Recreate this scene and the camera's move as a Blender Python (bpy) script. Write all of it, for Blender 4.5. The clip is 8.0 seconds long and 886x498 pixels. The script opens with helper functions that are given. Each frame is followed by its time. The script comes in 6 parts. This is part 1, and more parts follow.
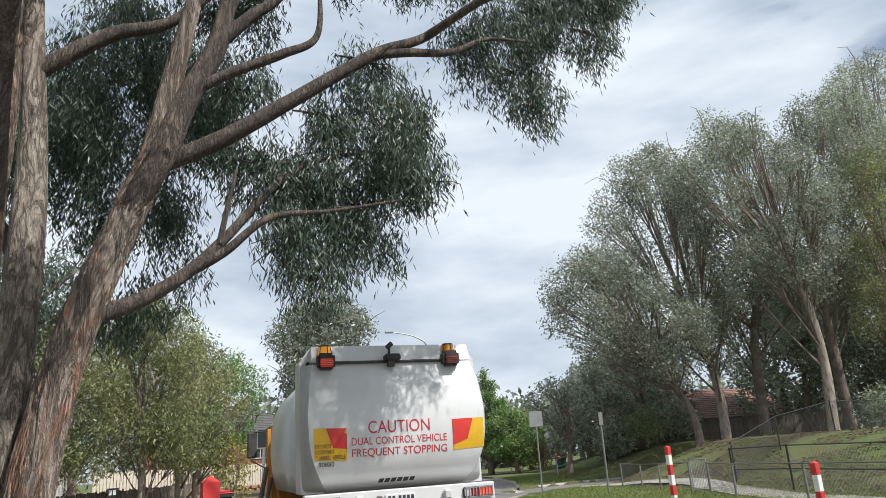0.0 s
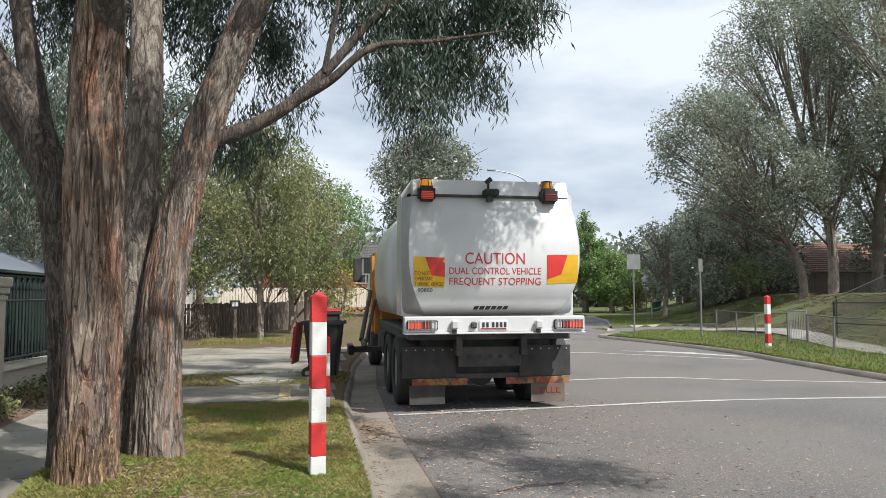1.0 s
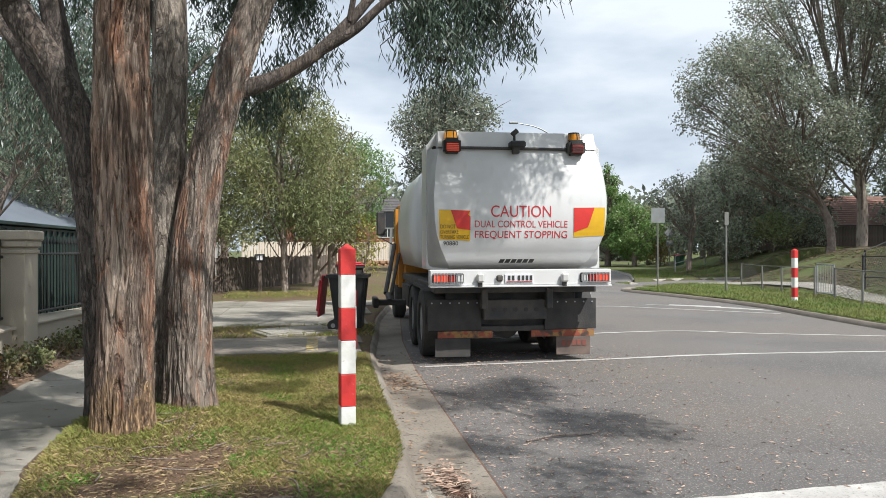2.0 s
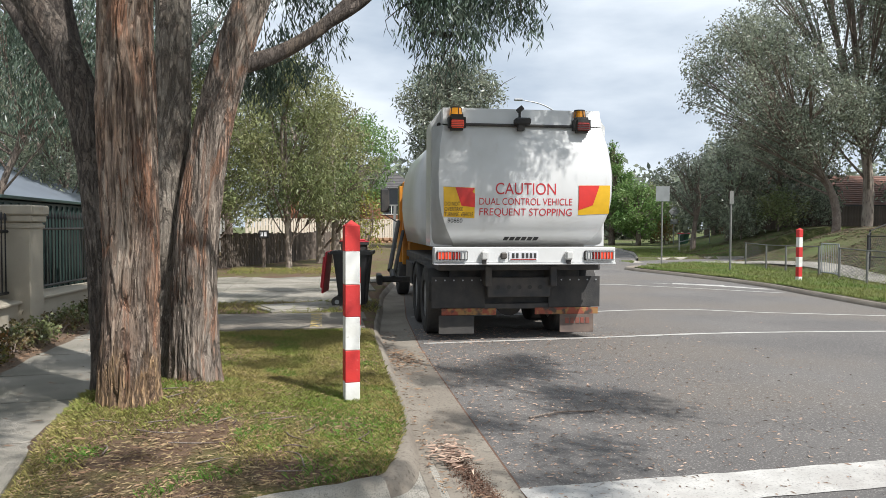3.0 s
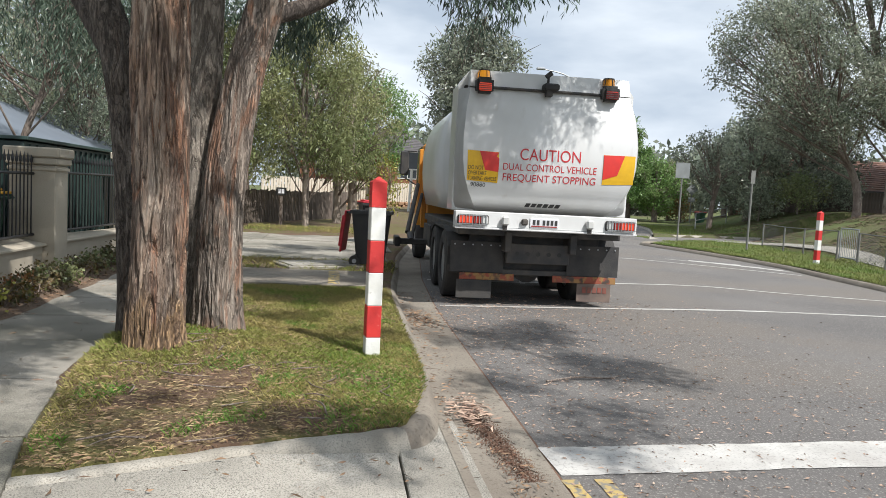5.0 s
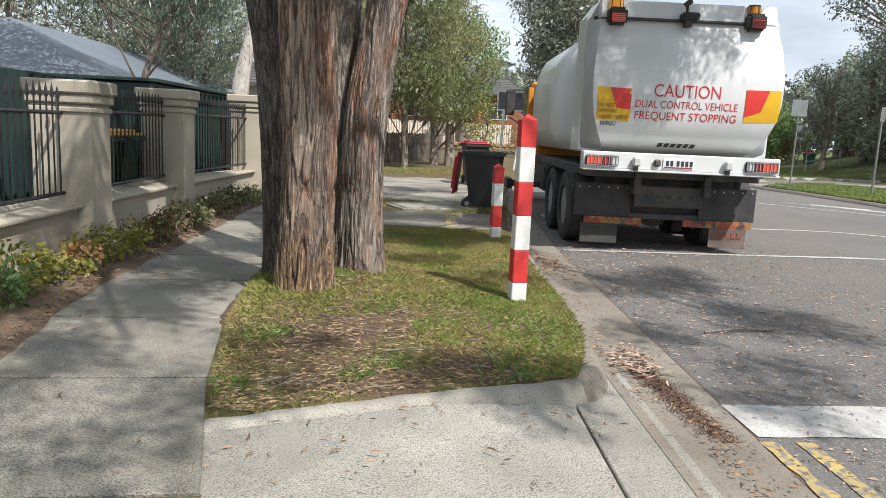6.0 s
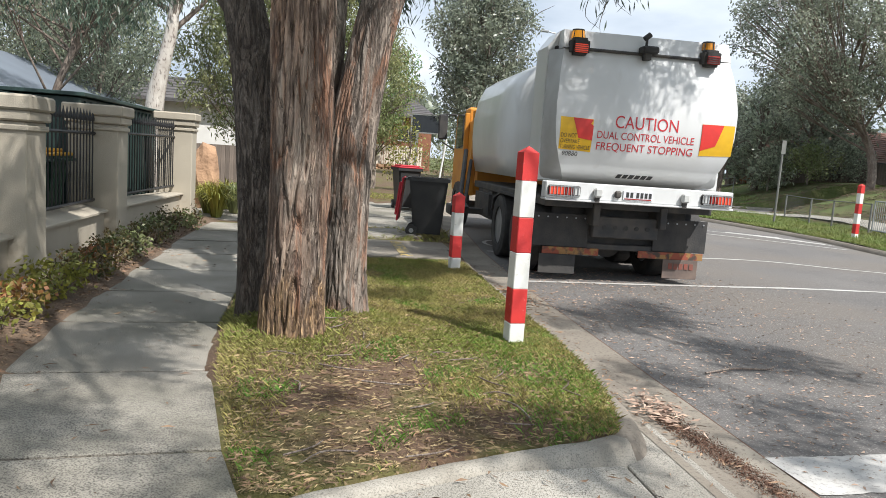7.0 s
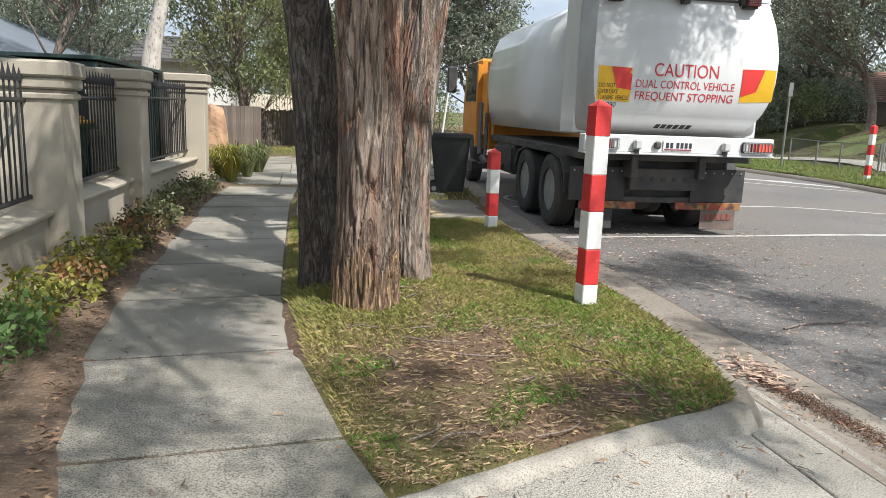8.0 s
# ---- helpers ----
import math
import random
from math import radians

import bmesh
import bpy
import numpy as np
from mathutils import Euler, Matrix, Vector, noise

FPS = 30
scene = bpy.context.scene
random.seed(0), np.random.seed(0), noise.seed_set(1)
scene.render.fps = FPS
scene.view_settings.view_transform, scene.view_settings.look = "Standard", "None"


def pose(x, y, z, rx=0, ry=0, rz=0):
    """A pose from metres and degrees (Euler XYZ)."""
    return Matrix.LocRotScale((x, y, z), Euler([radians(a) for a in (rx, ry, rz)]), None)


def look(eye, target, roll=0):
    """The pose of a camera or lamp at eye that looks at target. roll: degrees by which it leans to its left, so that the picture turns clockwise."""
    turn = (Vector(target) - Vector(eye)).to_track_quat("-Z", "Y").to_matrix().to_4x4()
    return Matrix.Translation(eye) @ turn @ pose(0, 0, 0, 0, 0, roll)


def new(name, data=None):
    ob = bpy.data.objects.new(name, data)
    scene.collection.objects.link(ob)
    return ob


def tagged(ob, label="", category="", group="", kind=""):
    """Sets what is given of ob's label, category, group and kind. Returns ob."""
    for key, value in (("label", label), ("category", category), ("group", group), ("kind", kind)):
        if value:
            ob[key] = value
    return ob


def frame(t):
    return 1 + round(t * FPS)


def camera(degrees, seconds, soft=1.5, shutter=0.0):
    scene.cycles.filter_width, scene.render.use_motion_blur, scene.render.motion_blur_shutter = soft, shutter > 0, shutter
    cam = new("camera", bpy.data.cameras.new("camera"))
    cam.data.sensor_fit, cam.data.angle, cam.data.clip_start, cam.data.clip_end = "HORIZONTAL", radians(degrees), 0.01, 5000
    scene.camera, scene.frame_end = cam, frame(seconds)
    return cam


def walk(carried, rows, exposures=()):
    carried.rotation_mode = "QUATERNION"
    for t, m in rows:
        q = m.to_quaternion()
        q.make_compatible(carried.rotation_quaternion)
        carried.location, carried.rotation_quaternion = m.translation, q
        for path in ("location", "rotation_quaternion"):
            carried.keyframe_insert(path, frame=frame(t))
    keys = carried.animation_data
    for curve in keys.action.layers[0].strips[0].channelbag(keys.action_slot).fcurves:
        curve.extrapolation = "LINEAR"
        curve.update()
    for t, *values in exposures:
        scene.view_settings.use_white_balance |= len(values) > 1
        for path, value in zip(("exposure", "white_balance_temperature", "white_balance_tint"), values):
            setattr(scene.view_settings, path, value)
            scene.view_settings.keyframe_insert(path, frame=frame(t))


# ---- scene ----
cam = camera(63.0, 8.0, soft=0.45)
PATH = [
    (0, (-0.202, 0.394, 1.665), (0.457, 2.199, 2.22), -3.9),
    (0.5, (-0.185, 0.335, 1.631), (0.366, 2.208, 2.069), -2.1),
    (1, (-0.181, 0.328, 1.617), (0.214, 2.285, 1.744), -0.1),
    (1.5, (-0.219, 0.372, 1.607), (0.127, 2.342, 1.642), -0.2),
    (3, (-0.242, 0.391, 1.602), (0.087, 2.363, 1.54), 0.2),
    (3.5, (-0.246, 0.387, 1.598), (0.082, 2.359, 1.533), 0.2),
    (4, (-0.256, 0.379, 1.601), (0.066, 2.351, 1.531), 0.2),
    (5.3, (-0.44, 0.424, 1.513), (-0.174, 2.395, 1.301), 4.4),
    (5.5, (-0.527, 0.479, 1.499), (-0.291, 2.448, 1.24), 5.3),
    (6, (-0.855, 0.701, 1.489), (-0.778, 2.673, 1.167), 2.7),
    (6.5, (-1.213, 0.919, 1.496), (-0.988, 2.881, 1.18), 2.3),
    (7, (-1.546, 1.166, 1.525), (-1.202, 3.12, 1.274), 4.0),
    (7.5, (-1.924, 1.293, 1.543), (-1.577, 3.246, 1.292), 3.6),
    (8, (-2.091, 1.502, 1.532), (-1.714, 3.43, 1.156), 2.2),
]
EXPOSURE = [(0.0, 0.13), (1.0, 0.18), (3.0, 0.22), (5.5, 0.24), (7.0, 0.37), (8.0, 0.42)]
walk(cam, [(t, look(eye, target, roll)) for t, eye, target, roll in PATH], EXPOSURE)

# ---- light ----
SUN = Vector((0.50, -0.62, 1.05)).normalized()
sun_data = bpy.data.lights.new("sun", "SUN")
sun_data.energy, sun_data.angle, sun_data.color = 5.0, radians(0.55), (1.0, 0.975, 0.94)
sun = new("sun", sun_data)
sun.matrix_world = look(SUN * 60, (0, 0, 0))

world = bpy.data.worlds.new("sky")
scene.world = world
world.use_nodes = True


def world_nodes():
    nt = world.node_tree
    n, l = nt.nodes, nt.links
    n.clear()
    out, bg = n.new("ShaderNodeOutputWorld"), n.new("ShaderNodeBackground")
    sky = n.new("ShaderNodeTexSky")
    sky.sky_type, sky.sun_disc = "NISHITA", False
    sky.sun_elevation = math.asin(SUN.z)
    sky.sun_rotation = math.atan2(SUN.x, SUN.y)
    tc, mp = n.new("ShaderNodeTexCoord"), n.new("ShaderNodeMapping")
    mp.inputs["Scale"].default_value = (1.0, 1.0, 3.2)
    l.new(tc.outputs["Generated"], mp.inputs["Vector"])
    big, fine = n.new("ShaderNodeTexNoise"), n.new("ShaderNodeTexNoise")
    for t, s, d, r in ((big, 1.7, 6, 0.55), (fine, 3.1, 6, 0.5)):
        t.inputs["Scale"].default_value, t.inputs["Detail"].default_value, t.inputs["Roughness"].default_value = s, d, r
        l.new(mp.outputs["Vector"], t.inputs["Vector"])
    cover, shade = n.new("ShaderNodeValToRGB"), n.new("ShaderNodeValToRGB")
    cover.color_ramp.elements[0].position, cover.color_ramp.elements[1].position = 0.31, 0.40
    shade.color_ramp.elements[0].position, shade.color_ramp.elements[0].color = 0.36, (0.505, 0.60, 0.725, 1)
    shade.color_ramp.elements[1].position, shade.color_ramp.elements[1].color = 0.62, (0.875, 0.955, 1.045, 1)
    l.new(big.outputs["Fac"], cover.inputs["Fac"])
    l.new(fine.outputs["Fac"], shade.inputs["Fac"])
    scale = n.new("ShaderNodeVectorMath")
    scale.operation = "SCALE"
    scale.inputs["Scale"].default_value = 0.11
    l.new(sky.outputs["Color"], scale.inputs[0])
    mix = n.new("ShaderNodeMix")
    mix.data_type = "RGBA"
    l.new(cover.outputs["Color"], mix.inputs["Factor"])
    l.new(scale.outputs["Vector"], mix.inputs["A"])
    l.new(shade.outputs["Color"], mix.inputs["B"])
    l.new(mix.outputs["Result"], bg.inputs["Color"])
    bg.inputs["Strength"].default_value = 0.90
    l.new(bg.outputs["Background"], out.inputs["Surface"])


world_nodes()

# ---- materials ----


def material(name, base, other=None, scale=4.0, stretch=(1, 1, 1), rough=0.8, metal=0.0, bump=0.0, bump_scale=None,
             spots=None, spot_scale=30.0, spot_at=(0.6, 0.7), isle=0.0, per_object=0.0, coat=0.0, through_light=0.0,
             mid=(0.35, 0.65), detail=6, patch=None, patch_scale=1.0, patch_at=(0.5, 0.65)):
    """Two colours in coarse noise, spots of a third in fine noise, bump, and change from piece to piece."""
    m = bpy.data.materials.new(name)
    m.use_nodes = True
    nt = m.node_tree
    n, l = nt.nodes, nt.links
    b = n["Principled BSDF"]
    b.inputs["Roughness"].default_value, b.inputs["Metallic"].default_value = rough, metal
    b.inputs["Coat Weight"].default_value = coat
    tc, mp = n.new("ShaderNodeTexCoord"), n.new("ShaderNodeMapping")
    mp.inputs["Scale"].default_value = stretch
    l.new(tc.outputs["Object"], mp.inputs["Vector"])

    def noise_tex(s, d=detail):
        t = n.new("ShaderNodeTexNoise")
        t.inputs["Scale"].default_value, t.inputs["Detail"].default_value = s, d
        l.new(mp.outputs["Vector"], t.inputs["Vector"])
        return t

    def mixed(fac, a, c):
        x = n.new("ShaderNodeMix")
        x.data_type = "RGBA"
        l.new(fac, x.inputs["Factor"])
        for sock, v in (("A", a), ("B", c)):
            if isinstance(v, tuple):
                x.inputs[sock].default_value = (*v, 1)
            else:
                l.new(v, x.inputs[sock])
        return x.outputs["Result"]

    def ramp(fac, lo, hi):
        r = n.new("ShaderNodeMapRange")
        r.inputs["From Min"].default_value, r.inputs["From Max"].default_value = lo, hi
        l.new(fac, r.inputs["Value"])
        return r.outputs["Result"]

    other = other or tuple(c * 0.85 for c in base)
    coarse = noise_tex(scale)
    col = mixed(ramp(coarse.outputs["Fac"], *mid), base, other)
    if patch:
        wide = n.new("ShaderNodeTexNoise")
        wide.inputs["Scale"].default_value, wide.inputs["Detail"].default_value = patch_scale, 5
        l.new(tc.outputs["Object"], wide.inputs["Vector"])
        col = mixed(ramp(wide.outputs["Fac"], *patch_at), col, patch)
    if spots:
        col = mixed(ramp(noise_tex(spot_scale).outputs["Fac"], *spot_at), col, spots)
    if isle or per_object:
        if isle:
            g = n.new("ShaderNodeNewGeometry").outputs["Random Per Island"]
        else:
            g = n.new("ShaderNodeObjectInfo").outputs["Random"]
        hsv = n.new("ShaderNodeHueSaturation")
        amount = isle or per_object
        r = n.new("ShaderNodeMapRange")
        r.inputs["To Min"].default_value, r.inputs["To Max"].default_value = 1 - amount, 1 + amount
        l.new(g, r.inputs["Value"])
        l.new(r.outputs["Result"], hsv.inputs["Value"])
        l.new(col, hsv.inputs["Color"])
        col = hsv.outputs["Color"]
    l.new(col, b.inputs["Base Color"])
    if bump:
        bp = n.new("ShaderNodeBump")
        bp.inputs["Strength"].default_value, bp.inputs["Distance"].default_value = 1.0, bump
        l.new(noise_tex(bump_scale or scale * 6, 4).outputs["Fac"], bp.inputs["Height"])
        l.new(bp.outputs["Normal"], b.inputs["Normal"])
    if through_light:
        tr, add = n.new("ShaderNodeBsdfTranslucent"), n.new("ShaderNodeMixShader")
        l.new(col, tr.inputs["Color"])
        add.inputs["Fac"].default_value = through_light
        l.new(b.outputs["BSDF"], add.inputs[1])
        l.new(tr.outputs["BSDF"], add.inputs[2])
        l.new(add.outputs["Shader"], n["Material Output"].inputs["Surface"])
    return m


def glow(name, colour, strength):
    m = material(name, colour, rough=0.3)
    b = m.node_tree.nodes["Principled BSDF"]
    b.inputs["Emission Color"].default_value, b.inputs["Emission Strength"].default_value = (*colour, 1), strength
    return m


M = {}
M["asphalt"] = material("asphalt", (0.147, 0.137, 0.129), (0.108, 0.101, 0.097), 0.5, rough=0.88, bump=0.008, bump_scale=120,
                        spots=(0.26, 0.245, 0.225), spot_scale=60, spot_at=(0.55, 0.66), patch=(0.145, 0.128, 0.112), patch_scale=0.35, patch_at=(0.45, 0.62))
M["concrete"] = material("concrete", (0.46, 0.43, 0.375), (0.34, 0.315, 0.27), 1.9, rough=0.9, bump=0.012, bump_scale=100,
                         spots=(0.16, 0.148, 0.125), spot_scale=140, spot_at=(0.48, 0.62), patch=(0.29, 0.27, 0.23), patch_scale=0.7, patch_at=(0.48, 0.66), per_object=0.08)
M["path_concrete"] = material("weathered path concrete", (0.41, 0.38, 0.325), (0.295, 0.27, 0.225), 1.6, rough=0.92, bump=0.012, bump_scale=100,
                              spots=(0.125, 0.115, 0.097), spot_scale=140, spot_at=(0.47, 0.60), patch=(0.20, 0.19, 0.15), patch_scale=0.9, patch_at=(0.46, 0.64), per_object=0.10)
M["gutter"] = material("stained gutter and shaded slab concrete", (0.265, 0.235, 0.192), (0.18, 0.152, 0.122), 1.4, rough=0.92, bump=0.006, bump_scale=80,
                       spots=(0.12, 0.10, 0.08), spot_scale=40, spot_at=(0.54, 0.70))
M["kerb"] = material("kerb concrete", (0.41, 0.38, 0.325), (0.24, 0.215, 0.175), 2.6, rough=0.92, bump=0.006, bump_scale=90,
                     spots=(0.17, 0.155, 0.13), spot_scale=120, spot_at=(0.48, 0.70))
M["soil"] = material("lawn soil", (0.118, 0.073, 0.046), (0.105, 0.095, 0.03), 1.6, rough=1.0, bump=0.02, bump_scale=60,
                     spots=(0.27, 0.19, 0.11), spot_scale=28, spot_at=(0.58, 0.68), mid=(0.46, 0.56))
M["lawn"] = material("far lawn", (0.085, 0.125, 0.032), (0.12, 0.115, 0.045), 0.5, rough=1.0, bump=0.08, bump_scale=14, patch=(0.085, 0.07, 0.04), patch_scale=0.22, patch_at=(0.52, 0.62),
                     spots=(0.075, 0.10, 0.022), spot_scale=9, spot_at=(0.5, 0.62))
M["mulch"] = material("bark mulch", (0.185, 0.125, 0.082), (0.115, 0.08, 0.056), 3, rough=1.0, bump=0.03, bump_scale=50,
                      spots=(0.24, 0.16, 0.10), spot_scale=35, spot_at=(0.58, 0.66))
M["blade"] = material("grass blade", (0.215, 0.25, 0.055), (0.33, 0.285, 0.10), 1.3, rough=0.7, isle=0.45, through_light=0.3, mid=(0.40, 0.58))
M["verge_blade"] = material("verge grass blade", (0.13, 0.20, 0.04), (0.20, 0.21, 0.06), 0.8, rough=0.7, isle=0.35, through_light=0.3)
M["fresh"] = material("fresh grass blade", (0.10, 0.235, 0.03), (0.15, 0.26, 0.04), 2, rough=0.6, isle=0.3, through_light=0.3)
M["dirt"] = material("damp red-brown leaf dirt", (0.17, 0.092, 0.062), (0.12, 0.075, 0.053), 9, rough=1.0, isle=0.3, bump=0.01, bump_scale=60)
M["straw"] = material("dry straw", (0.27, 0.19, 0.095), (0.34, 0.26, 0.14), 9, rough=0.8, isle=0.45)
M["scrap"] = material("dry leaf scrap", (0.33, 0.215, 0.16), (0.42, 0.31, 0.235), 9, rough=0.8, isle=0.5)
M["litter"] = material("dry gum leaf", (0.175, 0.095, 0.055), (0.26, 0.17, 0.10), 9, rough=0.7, isle=0.6)


def bark_material(name, outer, weathered, inner, dark, foot=None, strip=(7.5, 0.9), fibre=(30.0, 3.4), grain=(105.0, 16.0), depth=0.035):
    """Stringy bark: long winding plates with fissures darkened in the colour, split into fibres, inner bark where
    plates have peeled; foot: peeled patches near the ground.
    """
    m = bpy.data.materials.new(name)
    m.use_nodes = True
    nt = m.node_tree
    n, l = nt.nodes, nt.links
    b = n["Principled BSDF"]
    b.inputs["Roughness"].default_value = 0.95
    tc = n.new("ShaderNodeTexCoord")

    def tex(sx, sz, detail, bend=0.0, shift=0.0):
        mp, t = n.new("ShaderNodeMapping"), n.new("ShaderNodeTexNoise")
        mp.inputs["Scale"].default_value, mp.inputs["Location"].default_value = (sx, sx, sz), (shift, shift, shift)
        l.new(tc.outputs["Object"], mp.inputs["Vector"])
        t.inputs["Scale"].default_value, t.inputs["Detail"].default_value, t.inputs["Distortion"].default_value = 1.0, detail, bend
        t.inputs["Roughness"].default_value = 0.62
        l.new(mp.outputs["Vector"], t.inputs["Vector"])
        return t.outputs["Fac"]

    def maths(op, a, c):
        x = n.new("ShaderNodeMath")
        x.operation = op
        for k, v in enumerate((a, c)):
            if isinstance(v, (int, float)):
                x.inputs[k].default_value = v
            else:
                l.new(v, x.inputs[k])
        return x.outputs[0]

    def ranged(v, lo, hi, to=1.0):
        r = n.new("ShaderNodeMapRange")
        r.inputs["From Min"].default_value, r.inputs["From Max"].default_value, r.inputs["To Max"].default_value = lo, hi, to
        l.new(v, r.inputs["Value"])
        return r.outputs["Result"]

    def mixed(fac, a, c):
        x = n.new("ShaderNodeMix")
        x.data_type = "RGBA"
        l.new(fac, x.inputs["Factor"])
        for sock, v in (("A", a), ("B", c)):
            if isinstance(v, tuple):
                x.inputs[sock].default_value = (*v, 1)
            else:
                l.new(v, x.inputs[sock])
        return x.outputs["Result"]

    def crack(v, width):
        return ranged(maths("ABSOLUTE", maths("SUBTRACT", v, 0.5), 0.0), 0.0, width)

    plates, strands, hairs = crack(tex(*strip, 5, 1.2), 0.06), crack(tex(*fibre, 4, 1.0, 3.1), 0.09), tex(*grain, 5, 0.3, 7.7)
    gather = ranged(tex(6.0, 1.4, 3, 0.4, 11.0), 0.40, 0.62)
    strands = maths("MAXIMUM", strands, maths("MULTIPLY", gather, 0.4))
    colour = mixed(ranged(tex(strip[0] * 0.8, strip[1] * 1.4, 6, 0.8, 5.0), 0.40, 0.60), outer, weathered)
    peeled = ranged(tex(4.2, 0.8, 5, 1.1, 21.0), 0.53, 0.62)
    colour = mixed(peeled, colour, inner)
    if foot:
        sep = n.new("ShaderNodeSeparateXYZ")
        l.new(tc.outputs["Object"], sep.inputs["Vector"])
        reach = maths("ADD", sep.outputs["Z"], maths("MULTIPLY", tex(7.0, 3.0, 4, 0.5, 31.0), -1.3))
        colour = mixed(ranged(reach, 0.02, -0.18), colour, foot)
    colour = mixed(ranged(hairs, 0.36, 0.62, 0.42), colour, mixed(ranged(hairs, 0.0, 1.0), dark, weathered))
    height = maths("ADD", maths("MULTIPLY", plates, 0.52), maths("ADD", maths("MULTIPLY", strands, 0.33), maths("MULTIPLY", hairs, 0.30)))
    open_ = maths("MULTIPLY", ranged(plates, -0.35, 1.0), ranged(strands, -1.3, 1.0))
    # cracks mixed towards dark, crevice shade painted into the bark colour
    l.new(mixed(open_, dark, colour), b.inputs["Base Color"])
    bp = n.new("ShaderNodeBump")
    bp.inputs["Strength"].default_value, bp.inputs["Distance"].default_value = 1.0, depth
    l.new(height, bp.inputs["Height"])
    l.new(bp.outputs["Normal"], b.inputs["Normal"])
    return m


M["gum_red"] = bark_material("stringy reddish bark", (0.38, 0.238, 0.158), (0.46, 0.375, 0.30), (0.44, 0.21, 0.118), (0.085, 0.052, 0.04), (0.56, 0.355, 0.185))
M["gum_grey"] = bark_material("stringy grey bark", (0.38, 0.30, 0.24), (0.47, 0.40, 0.335), (0.47, 0.245, 0.15), (0.085, 0.064, 0.052))
# grey bark of its own, deepened because the left trunk stands in shade
M["gum_scaly"] = bark_material("flaky dark grey bark", (0.185, 0.148, 0.12), (0.25, 0.212, 0.178), (0.15, 0.108, 0.082), (0.05, 0.04, 0.034), strip=(12.0, 2.6), fibre=(36.0, 9.0), grain=(95.0, 42.0))
M["gum_mottled"] = bark_material("mottled grey-tan bark", (0.37, 0.31, 0.25), (0.46, 0.405, 0.34), (0.24, 0.185, 0.145), (0.08, 0.062, 0.05), strip=(8.0, 2.4), fibre=(30.0, 8.0), grain=(80.0, 45.0), depth=0.02)
# boughs toned darker than the trunks, shade put into the colour
M["bough_bark"] = bark_material("shade-darkened bough bark", (0.20, 0.165, 0.14), (0.13, 0.105, 0.09), (0.26, 0.205, 0.16), (0.045, 0.035, 0.03), strip=(16.0, 3.0), fibre=(40.0, 9.0), depth=0.02)
M["bark_grey"] = material("rough grey bark", (0.33, 0.275, 0.23), (0.21, 0.165, 0.14), 1.2, (12, 12, 2.2), rough=0.95, bump=0.025,
                          bump_scale=6, spots=(0.10, 0.078, 0.066), spot_scale=5, spot_at=(0.47, 0.68), detail=10, patch=(0.17, 0.125, 0.10), patch_scale=1.8, patch_at=(0.46, 0.62))
M["bark_pale"] = material("pale gum bark", (0.40, 0.34, 0.28), (0.24, 0.19, 0.16), 3, (2, 2, 0.5), rough=0.85, bump=0.015,
                          bump_scale=14, spots=(0.13, 0.10, 0.085), spot_scale=6, spot_at=(0.56, 0.68))
M["bark_white"] = material("speckled white gum bark", (0.62, 0.58, 0.52), (0.45, 0.40, 0.35), 3, (2, 2, 0.9), rough=0.85, bump=0.015, bump_scale=14,
                           spots=(0.20, 0.165, 0.14), spot_scale=9, spot_at=(0.54, 0.66))
M["leaf_border"] = material("dark red-green border leaf", (0.075, 0.10, 0.035), (0.15, 0.085, 0.04), 5, rough=0.5, isle=0.45, through_light=0.25)
M["leaf_gum"] = material("gum leaf", (0.08, 0.125, 0.09), (0.135, 0.17, 0.125), 3, rough=0.40, isle=0.5, through_light=0.3)
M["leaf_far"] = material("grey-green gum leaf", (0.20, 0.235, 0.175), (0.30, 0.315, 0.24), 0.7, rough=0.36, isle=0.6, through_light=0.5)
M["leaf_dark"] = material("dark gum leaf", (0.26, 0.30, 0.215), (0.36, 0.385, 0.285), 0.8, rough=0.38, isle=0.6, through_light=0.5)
M["leaf_bright"] = material("bright green leaf", (0.14, 0.26, 0.075), (0.22, 0.31, 0.11), 0.8, rough=0.45, isle=0.45, through_light=0.45)
M["leaf_olive"] = material("olive leaf", (0.18, 0.225, 0.095), (0.29, 0.29, 0.135), 0.6, rough=0.45, isle=0.45, through_light=0.45)
M["leaf_gold"] = material("yellow-green leaf", (0.30, 0.27, 0.05), (0.19, 0.22, 0.05), 3, rough=0.5, isle=0.4, through_light=0.25)
M["leaf_red"] = material("red-tipped leaf", (0.30, 0.12, 0.05), (0.16, 0.17, 0.04), 5, rough=0.5, isle=0.4, through_light=0.25)
M["truck_white"] = material("white truck paint", (0.70, 0.705, 0.70), (0.62, 0.62, 0.605), 1.4, (1, 1, 0.5), rough=0.32, coat=0.25,
                            spots=(0.55, 0.53, 0.49), spot_scale=5, spot_at=(0.64, 0.85))
# greyed copy of the truck white, shade put into the colour
M["truck_grey"] = material("shade-greyed white paint", (0.50, 0.505, 0.50), (0.40, 0.40, 0.39), 2.5, rough=0.45)
M["rubber"] = material("dusty black rubber", (0.035, 0.035, 0.036), (0.065, 0.06, 0.055), 4, rough=0.85, bump=0.004, bump_scale=40)
M["flap_red"] = material("worn red print on rubber", (0.26, 0.075, 0.055), (0.17, 0.08, 0.06), 14, rough=0.9)
M["flap_dust"] = material("dust on rubber", (0.19, 0.14, 0.115), (0.11, 0.085, 0.075), 5, rough=0.9)
